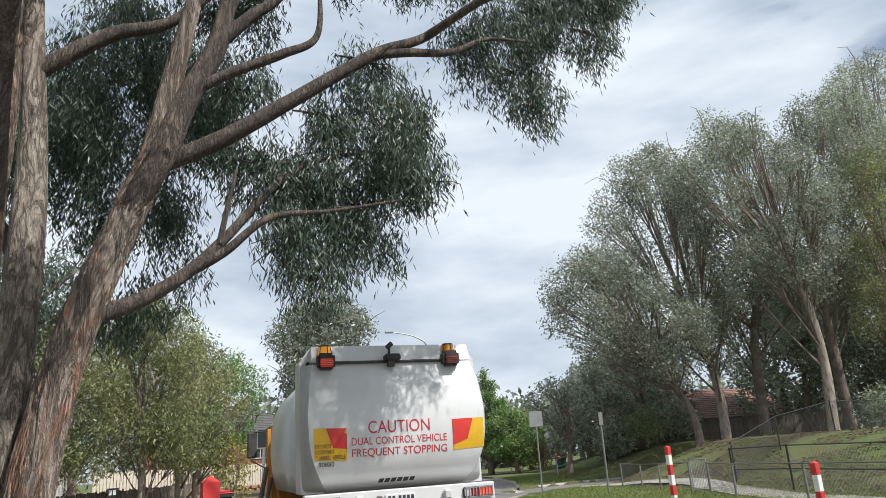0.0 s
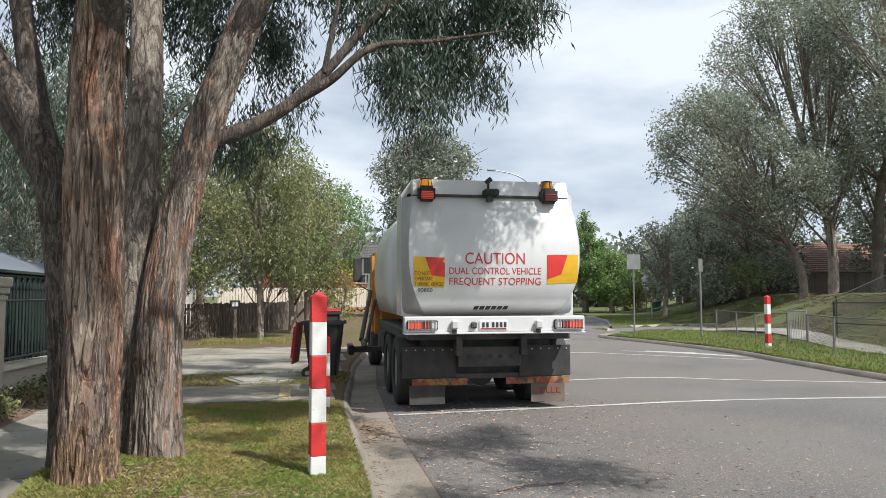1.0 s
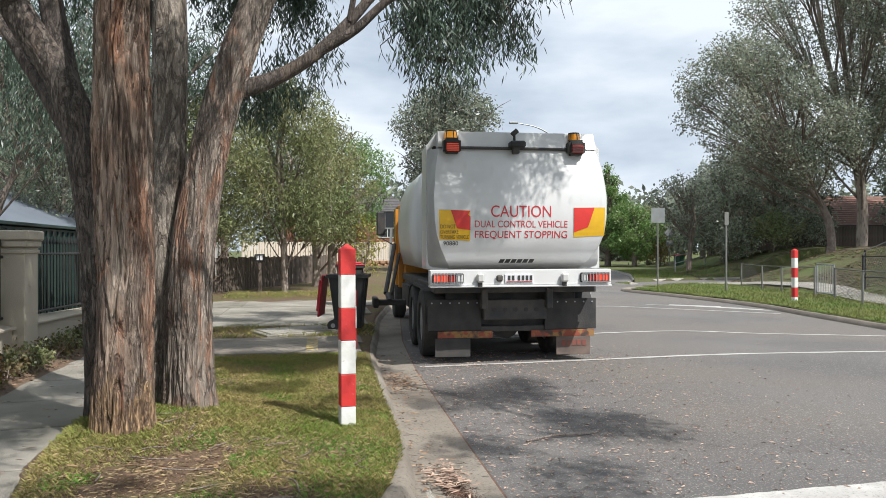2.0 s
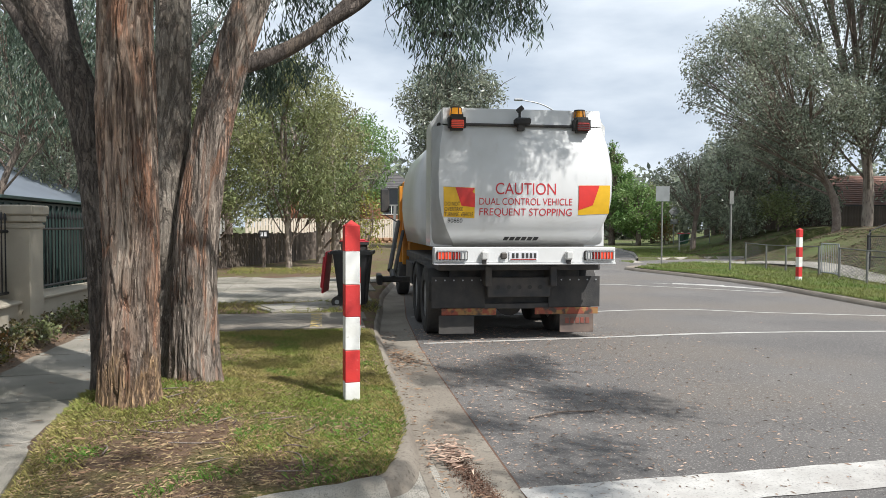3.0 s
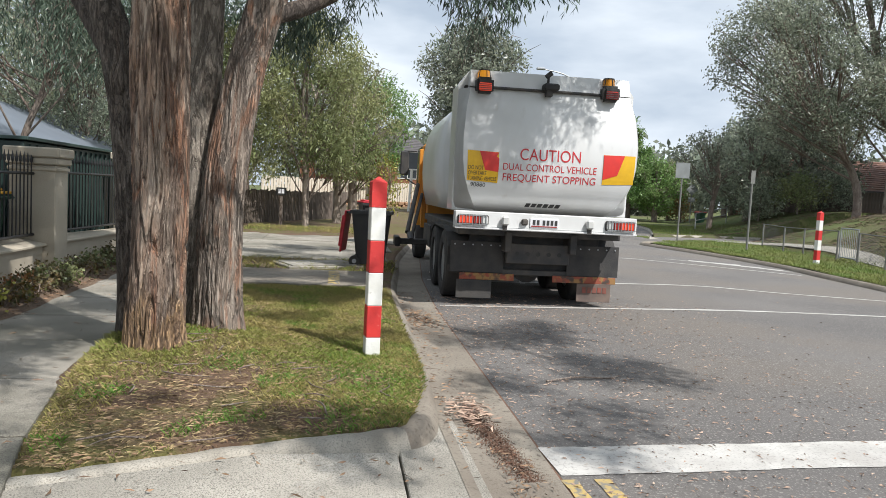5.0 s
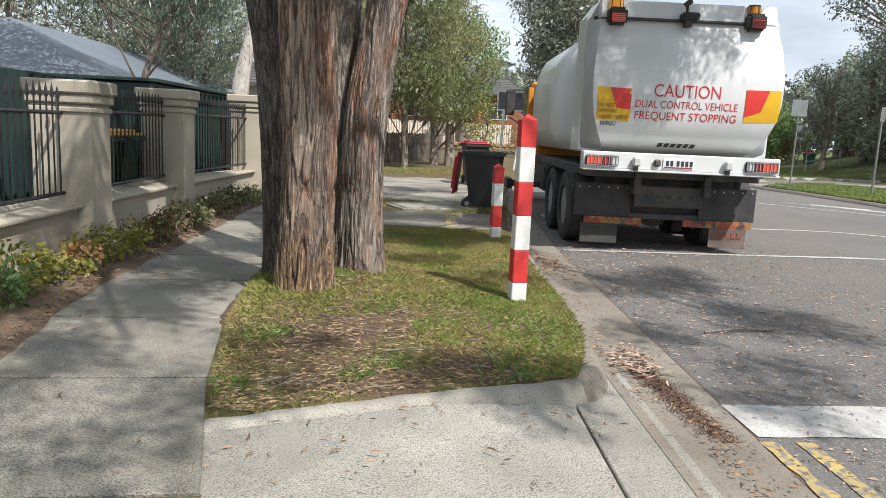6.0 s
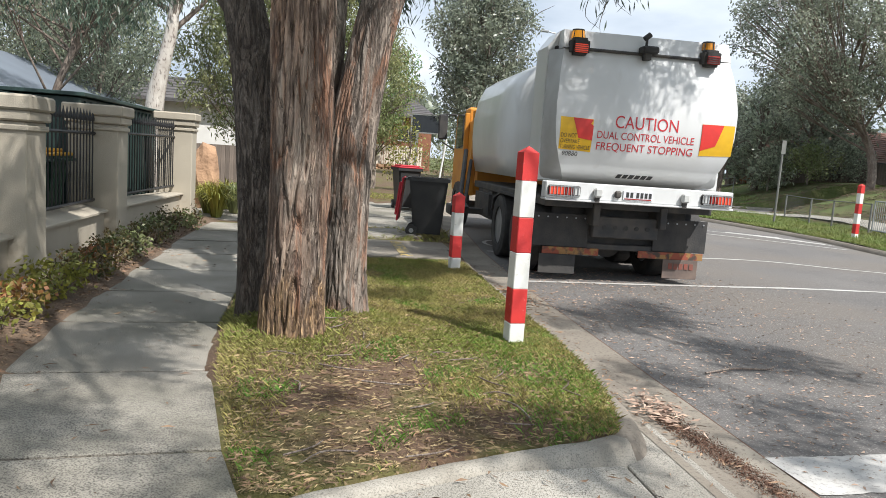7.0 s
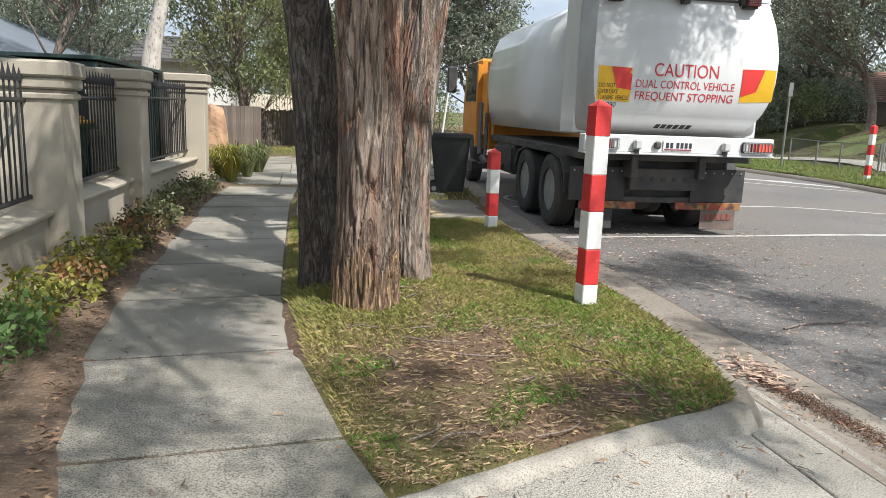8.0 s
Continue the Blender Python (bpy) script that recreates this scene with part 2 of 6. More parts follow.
M["chassis"] = material("dirty black steel", (0.04, 0.04, 0.042), (0.085, 0.075, 0.065), 5, rough=0.7, bump=0.003, bump_scale=50)
M["orange"] = material("orange paint", (0.62, 0.26, 0.03), (0.48, 0.19, 0.03), 2, rough=0.4)
M["red_sign"] = material("red reflective film", (0.72, 0.045, 0.035), (0.62, 0.04, 0.035), 6, rough=0.4)
M["yellow_sign"] = material("yellow reflective film", (0.80, 0.47, 0.02), (0.70, 0.40, 0.02), 6, rough=0.4)
M["rust_strip"] = material("dusty red and yellow strip", (0.27, 0.07, 0.04), (0.30, 0.165, 0.06), 11, rough=0.8, mid=(0.47, 0.55), spots=(0.07, 0.05, 0.04), spot_scale=9, spot_at=(0.50, 0.62))
M["letter_red"] = material("red lettering", (0.58, 0.035, 0.04), (0.50, 0.03, 0.04), 8, rough=0.45)
M["letter_black"] = material("black lettering", (0.03, 0.03, 0.03), (0.05, 0.05, 0.05), 8, rough=0.5)
M["plate"] = material("white plate", (0.72, 0.72, 0.74), (0.64, 0.64, 0.66), 8, rough=0.4)
M["post_red"] = material("red post paint", (0.60, 0.035, 0.03), (0.50, 0.03, 0.03), 7, rough=0.6, spots=(0.62, 0.16, 0.13), spot_scale=22,
                         spot_at=(0.66, 0.74), bump=0.002, bump_scale=40)
M["post_white"] = material("white post paint", (0.76, 0.76, 0.73), (0.66, 0.65, 0.60), 6, rough=0.65, spots=(0.40, 0.37, 0.31), spot_scale=18,
                           spot_at=(0.66, 0.78), bump=0.002, bump_scale=40)
M["line"] = material("worn road paint", (0.52, 0.505, 0.475), (0.42, 0.405, 0.38), 5, rough=0.8, spots=(0.24, 0.225, 0.21), spot_scale=60, spot_at=(0.54, 0.74), patch=(0.40, 0.38, 0.355), patch_scale=2.2, patch_at=(0.52, 0.64), bump=0.003, bump_scale=120)
M["line_yellow"] = material("worn yellow road paint", (0.46, 0.33, 0.115), (0.35, 0.265, 0.12), 5, rough=0.8, spots=(0.17, 0.165, 0.15), spot_scale=20, spot_at=(0.48, 0.58))
M["render"] = material("cream wall render", (0.46, 0.41, 0.325), (0.38, 0.335, 0.265), 1.2, rough=0.9, bump=0.003, bump_scale=90, spots=(0.36, 0.30, 0.22), spot_scale=5, spot_at=(0.62, 0.8))
M["iron"] = material("black fence iron", (0.022, 0.022, 0.024), (0.04, 0.038, 0.036), 6, rough=0.5, metal=0.2)
M["shed"] = material("dark green sheet steel", (0.028, 0.055, 0.048), (0.022, 0.042, 0.038), 2, rough=0.5)
M["bin_green"] = material("dark green plastic", (0.012, 0.05, 0.03), (0.01, 0.04, 0.025), 4, rough=0.5)
M["bin_black"] = material("dark grey bin plastic", (0.030, 0.030, 0.032), (0.042, 0.041, 0.04), 4, rough=0.55)
M["bin_red"] = material("red bin lid", (0.48, 0.025, 0.04), (0.40, 0.02, 0.035), 4, rough=0.5)
M["bin_yellow"] = material("yellow bin lid", (0.72, 0.38, 0.03), (0.6, 0.32, 0.03), 4, rough=0.5)
M["roof_grey"] = material("blue-grey steel roof", (0.16, 0.185, 0.22), (0.14, 0.16, 0.19), 0.8, rough=0.5)
M["roof_dark"] = material("dark roof tile", (0.075, 0.072, 0.075), (0.11, 0.10, 0.10), 2, rough=0.8, bump=0.02, bump_scale=12)
M["roof_red"] = material("terracotta tile", (0.23, 0.115, 0.08), (0.15, 0.085, 0.068), 2, rough=0.8, bump=0.02, bump_scale=10)
M["brick"] = material("red brick", (0.30, 0.13, 0.075), (0.23, 0.10, 0.06), 3, rough=0.9, bump=0.006, bump_scale=20)
M["cream_fence"] = material("cream sheet fence", (0.62, 0.55, 0.45), (0.55, 0.49, 0.40), 1, rough=0.6)
M["white_paint"] = material("white paint", (0.74, 0.73, 0.70), (0.66, 0.65, 0.62), 2, rough=0.6)
M["timber"] = material("weathered timber", (0.17, 0.135, 0.11), (0.105, 0.085, 0.07), 3, (4, 4, 0.6), rough=0.9, bump=0.006, bump_scale=20, per_object=0.2)
M["wire"] = material("dull mesh wire", (0.07, 0.07, 0.072), (0.05, 0.05, 0.052), 6, rough=0.6)
M["steel"] = material("galvanised steel", (0.42, 0.43, 0.44), (0.33, 0.34, 0.35), 6, rough=0.5, metal=0.6)
M["pole_grey"] = material("weathered pole", (0.20, 0.20, 0.185), (0.14, 0.14, 0.13), 4, rough=0.8)
M["sign_back"] = material("bare sign back", (0.26, 0.275, 0.275), (0.21, 0.22, 0.22), 3, rough=0.5, metal=0.3)
M["stone"] = material("orange sandstone", (0.44, 0.27, 0.16), (0.30, 0.18, 0.11), 3, rough=0.9, bump=0.03, bump_scale=10)
M["glass"] = material("dark window glass", (0.03, 0.035, 0.04), (0.04, 0.045, 0.05), 2, rough=0.06)
M["silver"] = material("silver car paint", (0.42, 0.42, 0.41), (0.36, 0.36, 0.35), 2, rough=0.3, metal=0.4, coat=0.5)
M["lamp_red"] = glow("lit red lamp", (0.75, 0.07, 0.03), 0.28)
M["lamp_dark"] = material("red lamp lens", (0.38, 0.03, 0.02), (0.30, 0.025, 0.02), 5, rough=0.25)
M["lamp_amber"] = glow("lit amber beacon", (0.9, 0.36, 0.03), 0.35)
M["lamp_amber_off"] = material("amber lens", (0.55, 0.22, 0.02), (0.45, 0.18, 0.02), 5, rough=0.2)
M["lamp_clear"] = material("clear lamp lens", (0.6, 0.6, 0.58), (0.5, 0.5, 0.48), 5, rough=0.2)

# ---- building helpers ----


def part(name, bm, mat, parent=None, label="", smooth=False):
    me = bpy.data.meshes.new(name)
    bmesh.ops.recalc_face_normals(bm, faces=bm.faces)
    bm.to_mesh(me)
    bm.free()
    me.materials.append(M[mat] if isinstance(mat, str) else mat)
    if smooth:
        me.shade_smooth()
    ob = new(name, me)
    if parent:
        ob.parent = parent
    return tagged(ob, label)


def raw(name, verts, faces, mat, parent=None, label="", smooth=False):
    """A mesh from arrays of corners and of faces, all with the same number of corners."""
    verts, faces = np.asarray(verts, float), np.asarray(faces, int)
    k = faces.shape[1]
    me = bpy.data.meshes.new(name)
    me.vertices.add(len(verts))
    me.vertices.foreach_set("co", verts.ravel())
    me.loops.add(faces.size)
    me.loops.foreach_set("vertex_index", faces.ravel())
    me.polygons.add(len(faces))
    me.polygons.foreach_set("loop_start", np.arange(len(faces)) * k)
    me.update(calc_edges=True)
    me.validate()
    me.materials.append(M[mat])
    if smooth:
        me.shade_smooth()
    ob = new(name, me)
    if parent:
        ob.parent = parent
    return tagged(ob, label)


def empty(name, m, label, category, group=""):
    ob = new(name)
    ob.matrix_basis = m
    return tagged(ob, label, category, group)


def box(bm, lo, hi, m=None):
    x0, y0, z0 = lo
    x1, y1, z1 = hi
    vs = [bm.verts.new((x, y, z)) for z in (z0, z1) for x, y in ((x0, y0), (x1, y0), (x1, y1), (x0, y1))]
    for f in ((3, 2, 1, 0), (4, 5, 6, 7), (0, 1, 5, 4), (1, 2, 6, 5), (2, 3, 7, 6), (3, 0, 4, 7)):
        bm.faces.new([vs[i] for i in f])
    if m:
        bmesh.ops.transform(bm, matrix=m, verts=vs)
    return vs


def boxed(lo, hi, bevel=0.0, seg=1):
    bm = bmesh.new()
    box(bm, lo, hi)
    if bevel:
        bmesh.ops.bevel(bm, geom=bm.edges[:], offset=bevel, segments=seg, affect="EDGES")
    return bm


def prism(pts, z0, z1, bevel=0.0):
    """An upright prism over a polygon of the plan; z1 may be a function of (x, y)."""
    bm = bmesh.new()
    top = z1 if callable(z1) else (lambda x, y: z1)
    a = [bm.verts.new((x, y, z0)) for x, y in pts]
    b = [bm.verts.new((x, y, top(x, y))) for x, y in pts]
    bm.faces.new(a[::-1])
    f = bm.faces.new(b)
    for i in range(len(pts)):
        j = (i + 1) % len(pts)
        bm.faces.new((a[i], a[j], b[j], b[i]))
    if bevel:
        bmesh.ops.bevel(bm, geom=list(f.edges), offset=bevel, segments=1, affect="EDGES")
    return bm


def slab_x(profile, x0, x1, bevel=0.0):
    """A (y, z) outline drawn out along x."""
    bm = bmesh.new()
    a = [bm.verts.new((x0, y, z)) for y, z in profile]
    b = [bm.verts.new((x1, y, z)) for y, z in profile]
    bm.faces.new(a)
    bm.faces.new(b[::-1])
    for i in range(len(profile)):
        j = (i + 1) % len(profile)
        bm.faces.new((a[j], a[i], b[i], b[j]))
    if bevel:
        bmesh.ops.bevel(bm, geom=bm.edges[:], offset=bevel, segments=1, affect="EDGES")
    return bm


def rod(bm, p, q, r0, r1=None, seg=8):
    p, q = Vector(p), Vector(q)
    r1 = r0 if r1 is None else r1
    turn = (q - p).to_track_quat("Z", "Y").to_matrix()
    rings = []
    for c, r in ((p, r0), (q, r1)):
        rings.append([bm.verts.new(c + turn @ Vector((r * math.cos(2 * math.pi * i / seg), r * math.sin(2 * math.pi * i / seg), 0))) for i in range(seg)])
    for i in range(seg):
        j = (i + 1) % seg
        bm.faces.new((rings[0][i], rings[0][j], rings[1][j], rings[1][i]))
    bm.faces.new(rings[0][::-1])
    bm.faces.new(rings[1])


def rodded(p, q, r0, r1=None, seg=8):
    bm = bmesh.new()
    rod(bm, p, q, r0, r1, seg)
    return bm


def smooth_line(pts, n):
    """n points along a Catmull-Rom curve through pts (rows of any length)."""
    p = np.asarray(pts, float)
    p = np.vstack([2 * p[0] - p[1], p, 2 * p[-1] - p[-2]])
    out = []
    for s in np.linspace(0, len(p) - 3 - 1e-9, n):
        i = int(s)
        t = s - i
        a, b, c, d = p[i], p[i + 1], p[i + 2], p[i + 3]
        out.append(0.5 * (2 * b + (c - a) * t + (2 * a - 5 * b + 4 * c - d) * t * t + (3 * b - a - 3 * c + d) * t ** 3))
    return np.array(out)


def tube_arrays(line, radii, seg, rough=0.0, seed=0, ribs=0.0):
    """Rings round a line, with furrows that run along it."""
    line, radii = np.asarray(line, float), np.asarray(radii, float)
    n = len(line)
    tang = np.gradient(line, axis=0)
    tang /= np.linalg.norm(tang, axis=1)[:, None] + 1e-9
    ref = np.array([0.31, 0.95, 0.05])
    u = np.cross(tang, ref)
    u /= np.linalg.norm(u, axis=1)[:, None] + 1e-9
    v = np.cross(tang, u)
    ang = np.linspace(0, 2 * np.pi, seg, endpoint=False)
    run = np.concatenate([[0], np.cumsum(np.linalg.norm(np.diff(line, axis=0), axis=1))])
    rad = np.repeat(radii[:, None], seg, 1)
    if rough or ribs:
        for i in range(n):
            for j in range(seg):
                c, s = math.cos(ang[j]), math.sin(ang[j])
                lump = noise.noise(Vector((c * 1.2 + seed, s * 1.2, run[i] * 1.1)))
                w = 0.35 * noise.noise(Vector((c, s + seed, run[i] * 1.6)))
                a2 = ang[j] + w
                rib = noise.noise(Vector((math.cos(a2) * 5.5 + seed, math.sin(a2) * 5.5, run[i] * 2.2)))
                fine = noise.noise(Vector((math.cos(a2) * 15, math.sin(a2) * 15 + seed, run[i] * 6.0)))
                rad[i, j] *= 1 + rough * lump - ribs * max(0.0, 1 - abs(rib) * 6.0) + ribs * 0.35 * fine
    verts = line[:, None, :] + rad[:, :, None] * (np.cos(ang)[None, :, None] * u[:, None, :] + np.sin(ang)[None, :, None] * v[:, None, :])
    idx = np.arange(n * seg).reshape(n, seg)
    a, b = idx[:-1], idx[1:]
    faces = np.stack([a, np.roll(a, -1, 1), np.roll(b, -1, 1), b], -1).reshape(-1, 4)
    return verts.reshape(-1, 3), faces


class Heap:
    """Collects arrays of corners and faces into one mesh."""

    def __init__(self):
        self.v, self.f, self.n = [], [], 0

    def add(self, v, f):
        self.v.append(v)
        self.f.append(f + self.n)
        self.n += len(v)

    def make(self, name, mat, parent=None, label="", smooth=False):
        return raw(name, np.vstack(self.v), np.vstack(self.f), mat, parent, label, smooth)


def leaf_arrays(rng, centres, length, width, droop, spread=1.0):
    """Narrow folded leaves at the centres, hanging by droop (0: any way, 1: straight down)."""
    n = len(centres)
    d = rng.normal(size=(n, 3)) * spread
    d /= np.linalg.norm(d, axis=1)[:, None]
    d = d * (1 - droop) + np.array([0, 0, -1.0]) * droop
    d /= np.linalg.norm(d, axis=1)[:, None] + 1e-9
    s = np.cross(d, rng.normal(size=(n, 3)))
    s /= np.linalg.norm(s, axis=1)[:, None] + 1e-9
    nn = np.cross(d, s)
    L = length * rng.uniform(0.6, 1.3, (n, 1))
    W = width * rng.uniform(0.7, 1.3, (n, 1))
    v = np.stack([centres, centres + d * L * 0.45 + s * W * 0.5 + nn * W * 0.15, centres + d * L + nn * L * 0.12, centres + d * L * 0.45 - s * W * 0.5 + nn * W * 0.15], 1)
    return v.reshape(-1, 3), np.arange(4 * n).reshape(n, 4)


def letters(name, text, mat, parent, x0, x1, z, cap, y_of, label="", lift=0.004):
    """Raised lettering on a face that looks along -y, fitted between x0 and x1; y_of(z) is the face."""
    cu = bpy.data.curves.new(name, "FONT")
    cu.body, cu.align_x, cu.extrude = text, "LEFT", 0.0
    tmp = new(name, cu)
    me = bpy.data.meshes.new_from_object(tmp.evaluated_get(bpy.context.evaluated_depsgraph_get()))
    bpy.data.objects.remove(tmp)
    co = np.zeros(len(me.vertices) * 3)
    me.vertices.foreach_get("co", co)
    co = co.reshape(-1, 3)
    lo, hi = co.min(0), co.max(0)
    x = x0 + (co[:, 0] - lo[0]) / (hi[0] - lo[0]) * (x1 - x0)
    zz = z + (co[:, 1] - lo[1]) / (hi[1] - lo[1]) * cap
    y = np.array([y_of(q) for q in zz]) - lift
    me.vertices.foreach_set("co", np.stack([x, y, zz], 1).ravel())
    me.materials.clear()
    me.materials.append(M[mat])
    me.update()
    ob = new(name, me)
    ob.parent = parent
    return tagged(ob, label)


def at_y(points):
    """A function of y through (y, x) points."""
    ys, xs = zip(*points)
    return lambda y: float(np.interp(y, ys, xs))

# ---- ground, road, kerbs ----
rng = np.random.default_rng(7)
KERB = smooth_line([(-1.80, 3.78), (-0.70, 4.26), (0.04, 4.52), (0.28, 4.82), (0.37, 5.40), (0.42, 6.6), (0.49, 8.8), (0.54, 10.9), (0.80, 13.6), (1.22, 17.4),
                    (2.6, 24.0), (5.8, 33.0), (9.0, 43.0), (11.0, 54.0), (10.5, 66.0), (7.0, 80.0)], 220)
KX = at_y([(p[1], p[0]) for p in KERB])
GX = at_y([(-40, 0.92), (3.5, 0.92), (4.6, 0.94), (6.8, 0.97), (9.8, 1.02), (13, 1.20), (17.5, 1.66), (24, 3.06), (33, 6.3), (43, 9.5), (54, 11.5), (66, 11.0), (80, 7.5)])
FX = at_y([(-40, 10.2), (8, 10.3), (13, 10.75), (15.8, 11.15), (18, 11.55), (20, 11.6), (22.8, 11.4), (25.6, 11.0), (33, 14.6), (41, 18.0), (49, 20.4), (56, 21.5), (66, 20.5), (80, 16.0)])
PC = at_y([(-8, -0.6), (0, -1.62), (3.0, -2.13), (3.8, -2.34), (4.3, -2.48), (5.5, -2.70), (6.75, -2.82), (8, -2.84), (12, -2.86), (15, -2.70), (18, -2.35), (23, -1.7)])
SIDE = [(11.0, 25.6), (12.3, 27.3), (15.5, 29.0), (20, 30.6), (32, 33.0), (32, 36.5), (20, 35.0), (14.6, 33.0)]


def inside(x, y, poly):
    hit = False
    for (x0, y0), (x1, y1) in zip(poly, poly[1:] + poly[:1]):
        if (y0 > y) != (y1 > y) and x < (x1 - x0) * (y - y0) / (y1 - y0) + x0:
            hit = not hit
    return hit


def step(v, lo, hi):
    t = min(1.0, max(0.0, (v - lo) / (hi - lo)))
    return t * t * (3 - 2 * t)


def ramp_z(x, y):
    """The concrete crossing ramp, from the gutter up to the path."""
    return 0.005 + 0.13 * step(-x, -0.5, 1.1)


def left_z(x, y):
    if y < 5.6 and x > -1.86:
        edge = float(np.interp(x, KERB[:60, 0], KERB[:60, 1]))
        if x > 0.36 or y < edge + 0.13:
            return -0.12
    if abs(x - PC(y)) < 0.47 and y < 13.8:
        return 0.03
    if x > KX(y) - (0.10 - 0.06 * step(y, 4.8, 6.0)) and y > 4.6:
        return 0.085
    rise = 0.16 * math.exp(-((x + 1.65) ** 2 + (y - 6.5) ** 2) / 0.9)
    tilt = 0.02 * step(y, 9, 14) + 0.10 * step(y, 16, 26)
    return 0.125 + rise * (0.0 if x < -2.4 else 1.0) * step(x, -2.35, -2.0) + tilt + 0.012 * noise.noise(Vector((x * 3, y * 3, 0)))


def right_z(x, y):
    if inside(x, y, SIDE):
        return -0.12
    foot = 14.6 + 1.8 * step(y, 16, 24) + 0.34 * max(0, y - 28)
    bank = 1.55 * step(x, foot, foot + 8.5) * step(y, 6, 20) * (1 - 0.5 * step(y, 46, 64))
    return 0.12 + bank + 0.03 * noise.noise(Vector((x * 0.8, y * 0.8, 3)))


def sheet(name, us, ys, x_of, z_of, mat, label):
    us, ys = np.asarray(us), np.asarray(ys)
    v = np.array([(x_of(y) + u, y, z_of(x_of(y) + u, y)) for y in ys for u in us])
    idx = np.arange(len(ys) * len(us)).reshape(len(ys), len(us))
    f = np.stack([idx[:-1, :-1], idx[:-1, 1:], idx[1:, 1:], idx[1:, :-1]], -1).reshape(-1, 4)
    return tagged(raw(name, v, f, mat, smooth=True), label, name.replace("_", " "), kind="structure")


raw("ground", [(-900, -900, -0.2), (900, -900, -0.2), (900, 900, -0.2), (-900, 900, -0.2)], [(0, 1, 2, 3)], "lawn")
tagged(bpy.data.objects["ground"], "wide flat ground with dull green grass", "ground", kind="structure")
near_y = np.concatenate([np.arange(-30, 3, 3.0), np.arange(3.2, 12, 0.1), np.arange(12, 30, 0.5), np.arange(30, 82, 2.0)])
near_u = np.concatenate([np.arange(-60, -6, 3.0), np.arange(-6, -2.7, 0.4), np.arange(-2.7, 0.0, 0.085), [-0.02]])
sheet("verge_near", near_u, near_y, KX, left_z, "soil", "patchy verge of brown soil and thin grass")
far_u = np.concatenate([[0.1], np.arange(0.4, 16, 0.5), np.arange(16, 75, 3.0)])
far_y = np.concatenate([np.arange(-30, 8, 3.0), np.arange(8, 40, 0.5), np.arange(40, 82, 2.0)])
sheet("verge_far", far_u, far_y, FX, right_z, "lawn", "green grass verge that rises to a low bank")

ry = np.concatenate([np.arange(-40, 0, 4.0), np.arange(0, 34, 0.5), np.arange(34, 81, 1.0)])
rv = np.array([(GX(y) + 0.018 + (FX(y) - GX(y) - 0.018) * s, y, 0.05 * math.sin(math.pi * s) * 0.6) for y in ry for s in np.linspace(0, 1, 9)])
ri = np.arange(len(ry) * 9).reshape(len(ry), 9)
tagged(raw("road", rv, np.stack([ri[:-1, :-1], ri[:-1, 1:], ri[1:, 1:], ri[1:, :-1]], -1).reshape(-1, 4), "asphalt", smooth=True),
       "grey asphalt road with litter near the gutter", "road", kind="structure")


def road_z(x, y):
    s = (x - GX(y)) / (FX(y) - GX(y))
    return 0.03 * math.sin(math.pi * min(1, max(0, s)))


tagged(part("side_street", prism(SIDE, -0.1, -0.004), "asphalt"), "grey asphalt mouth of a side street", "road", kind="structure")


def sweep(name, line, section, mat, label, closed=True):
    """A section (offset to the right of the line, height) drawn along a plan line."""
    line = np.asarray(line, float)
    t = np.gradient(line, axis=0)
    t /= np.linalg.norm(t, axis=1)[:, None]
    right = np.stack([t[:, 1], -t[:, 0]], 1)
    k = len(section)
    v = np.array([(p[0] + r[0] * o, p[1] + r[1] * o, z + 0.010 * noise.noise(Vector((p[0] * 5, p[1] * 5, o * 9)))) for p, r in zip(line, right) for o, z in section])
    idx = np.arange(len(line) * k).reshape(len(line), k)
    a, b = idx[:-1], idx[1:]
    f = np.stack([a, np.roll(a, -1, 1), np.roll(b, -1, 1), b], -1)
    if not closed:
        f = f[:, :-1]
    return tagged(raw(name, v, f.reshape(-1, 4), mat), label, "kerb", kind="structure")


KERB_SECTION = [(-0.16, -0.1), (-0.16, 0.10), (-0.10, 0.126), (-0.02, 0.126), (0.0, 0.11), (0.06, 0.01), (0.08, -0.1)]
split = int(np.argmin(np.abs(KERB[:, 1] - 4.62) + np.abs(KERB[:, 0] - 0.12)))
dense = smooth_line(KERB[:split + 1], 200)
sweep("kerb_return", dense, KERB_SECTION, "kerb", "worn pale concrete kerb that curves to the path")
rest = KERB[split:]
dense = smooth_line(rest[:60], 240)
sweep("kerb_near", np.vstack([dense, rest[61:]]), [(-0.16, -0.1), (-0.16, 0.09), (-0.10, 0.115), (-0.03, 0.112), (0.0, 0.09), (0.05, 0.01), (0.07, -0.1)], "gutter", "stained worn concrete kerb beside the verge")
gl = [(GX(y), y) for y in np.concatenate([np.arange(-20, 3, 2.0), np.arange(3, 12, 0.3), np.arange(12, 81, 1.0)])]
gv = np.array([(min(KX(max(y, 5.3)) + 0.02, x - 0.3) + (x - min(KX(max(y, 5.3)) + 0.02, x - 0.3)) * s, y, h) for x, y in gl for s, h in ((0, 0.012), (0.45, -0.008), (1, 0.004))])
gi = np.arange(len(gl) * 3).reshape(len(gl), 3)
tagged(raw("gutter", gv, np.stack([gi[:-1, :-1], gi[:-1, 1:], gi[1:, 1:], gi[1:, :-1]], -1).reshape(-1, 4), "gutter", smooth=True),
       "stained concrete gutter strip", "gutter", kind="structure")
jv = np.array([(GX(y) + s, y, -0.0015) for x, y in gl for s in (-0.012, 0.03)])
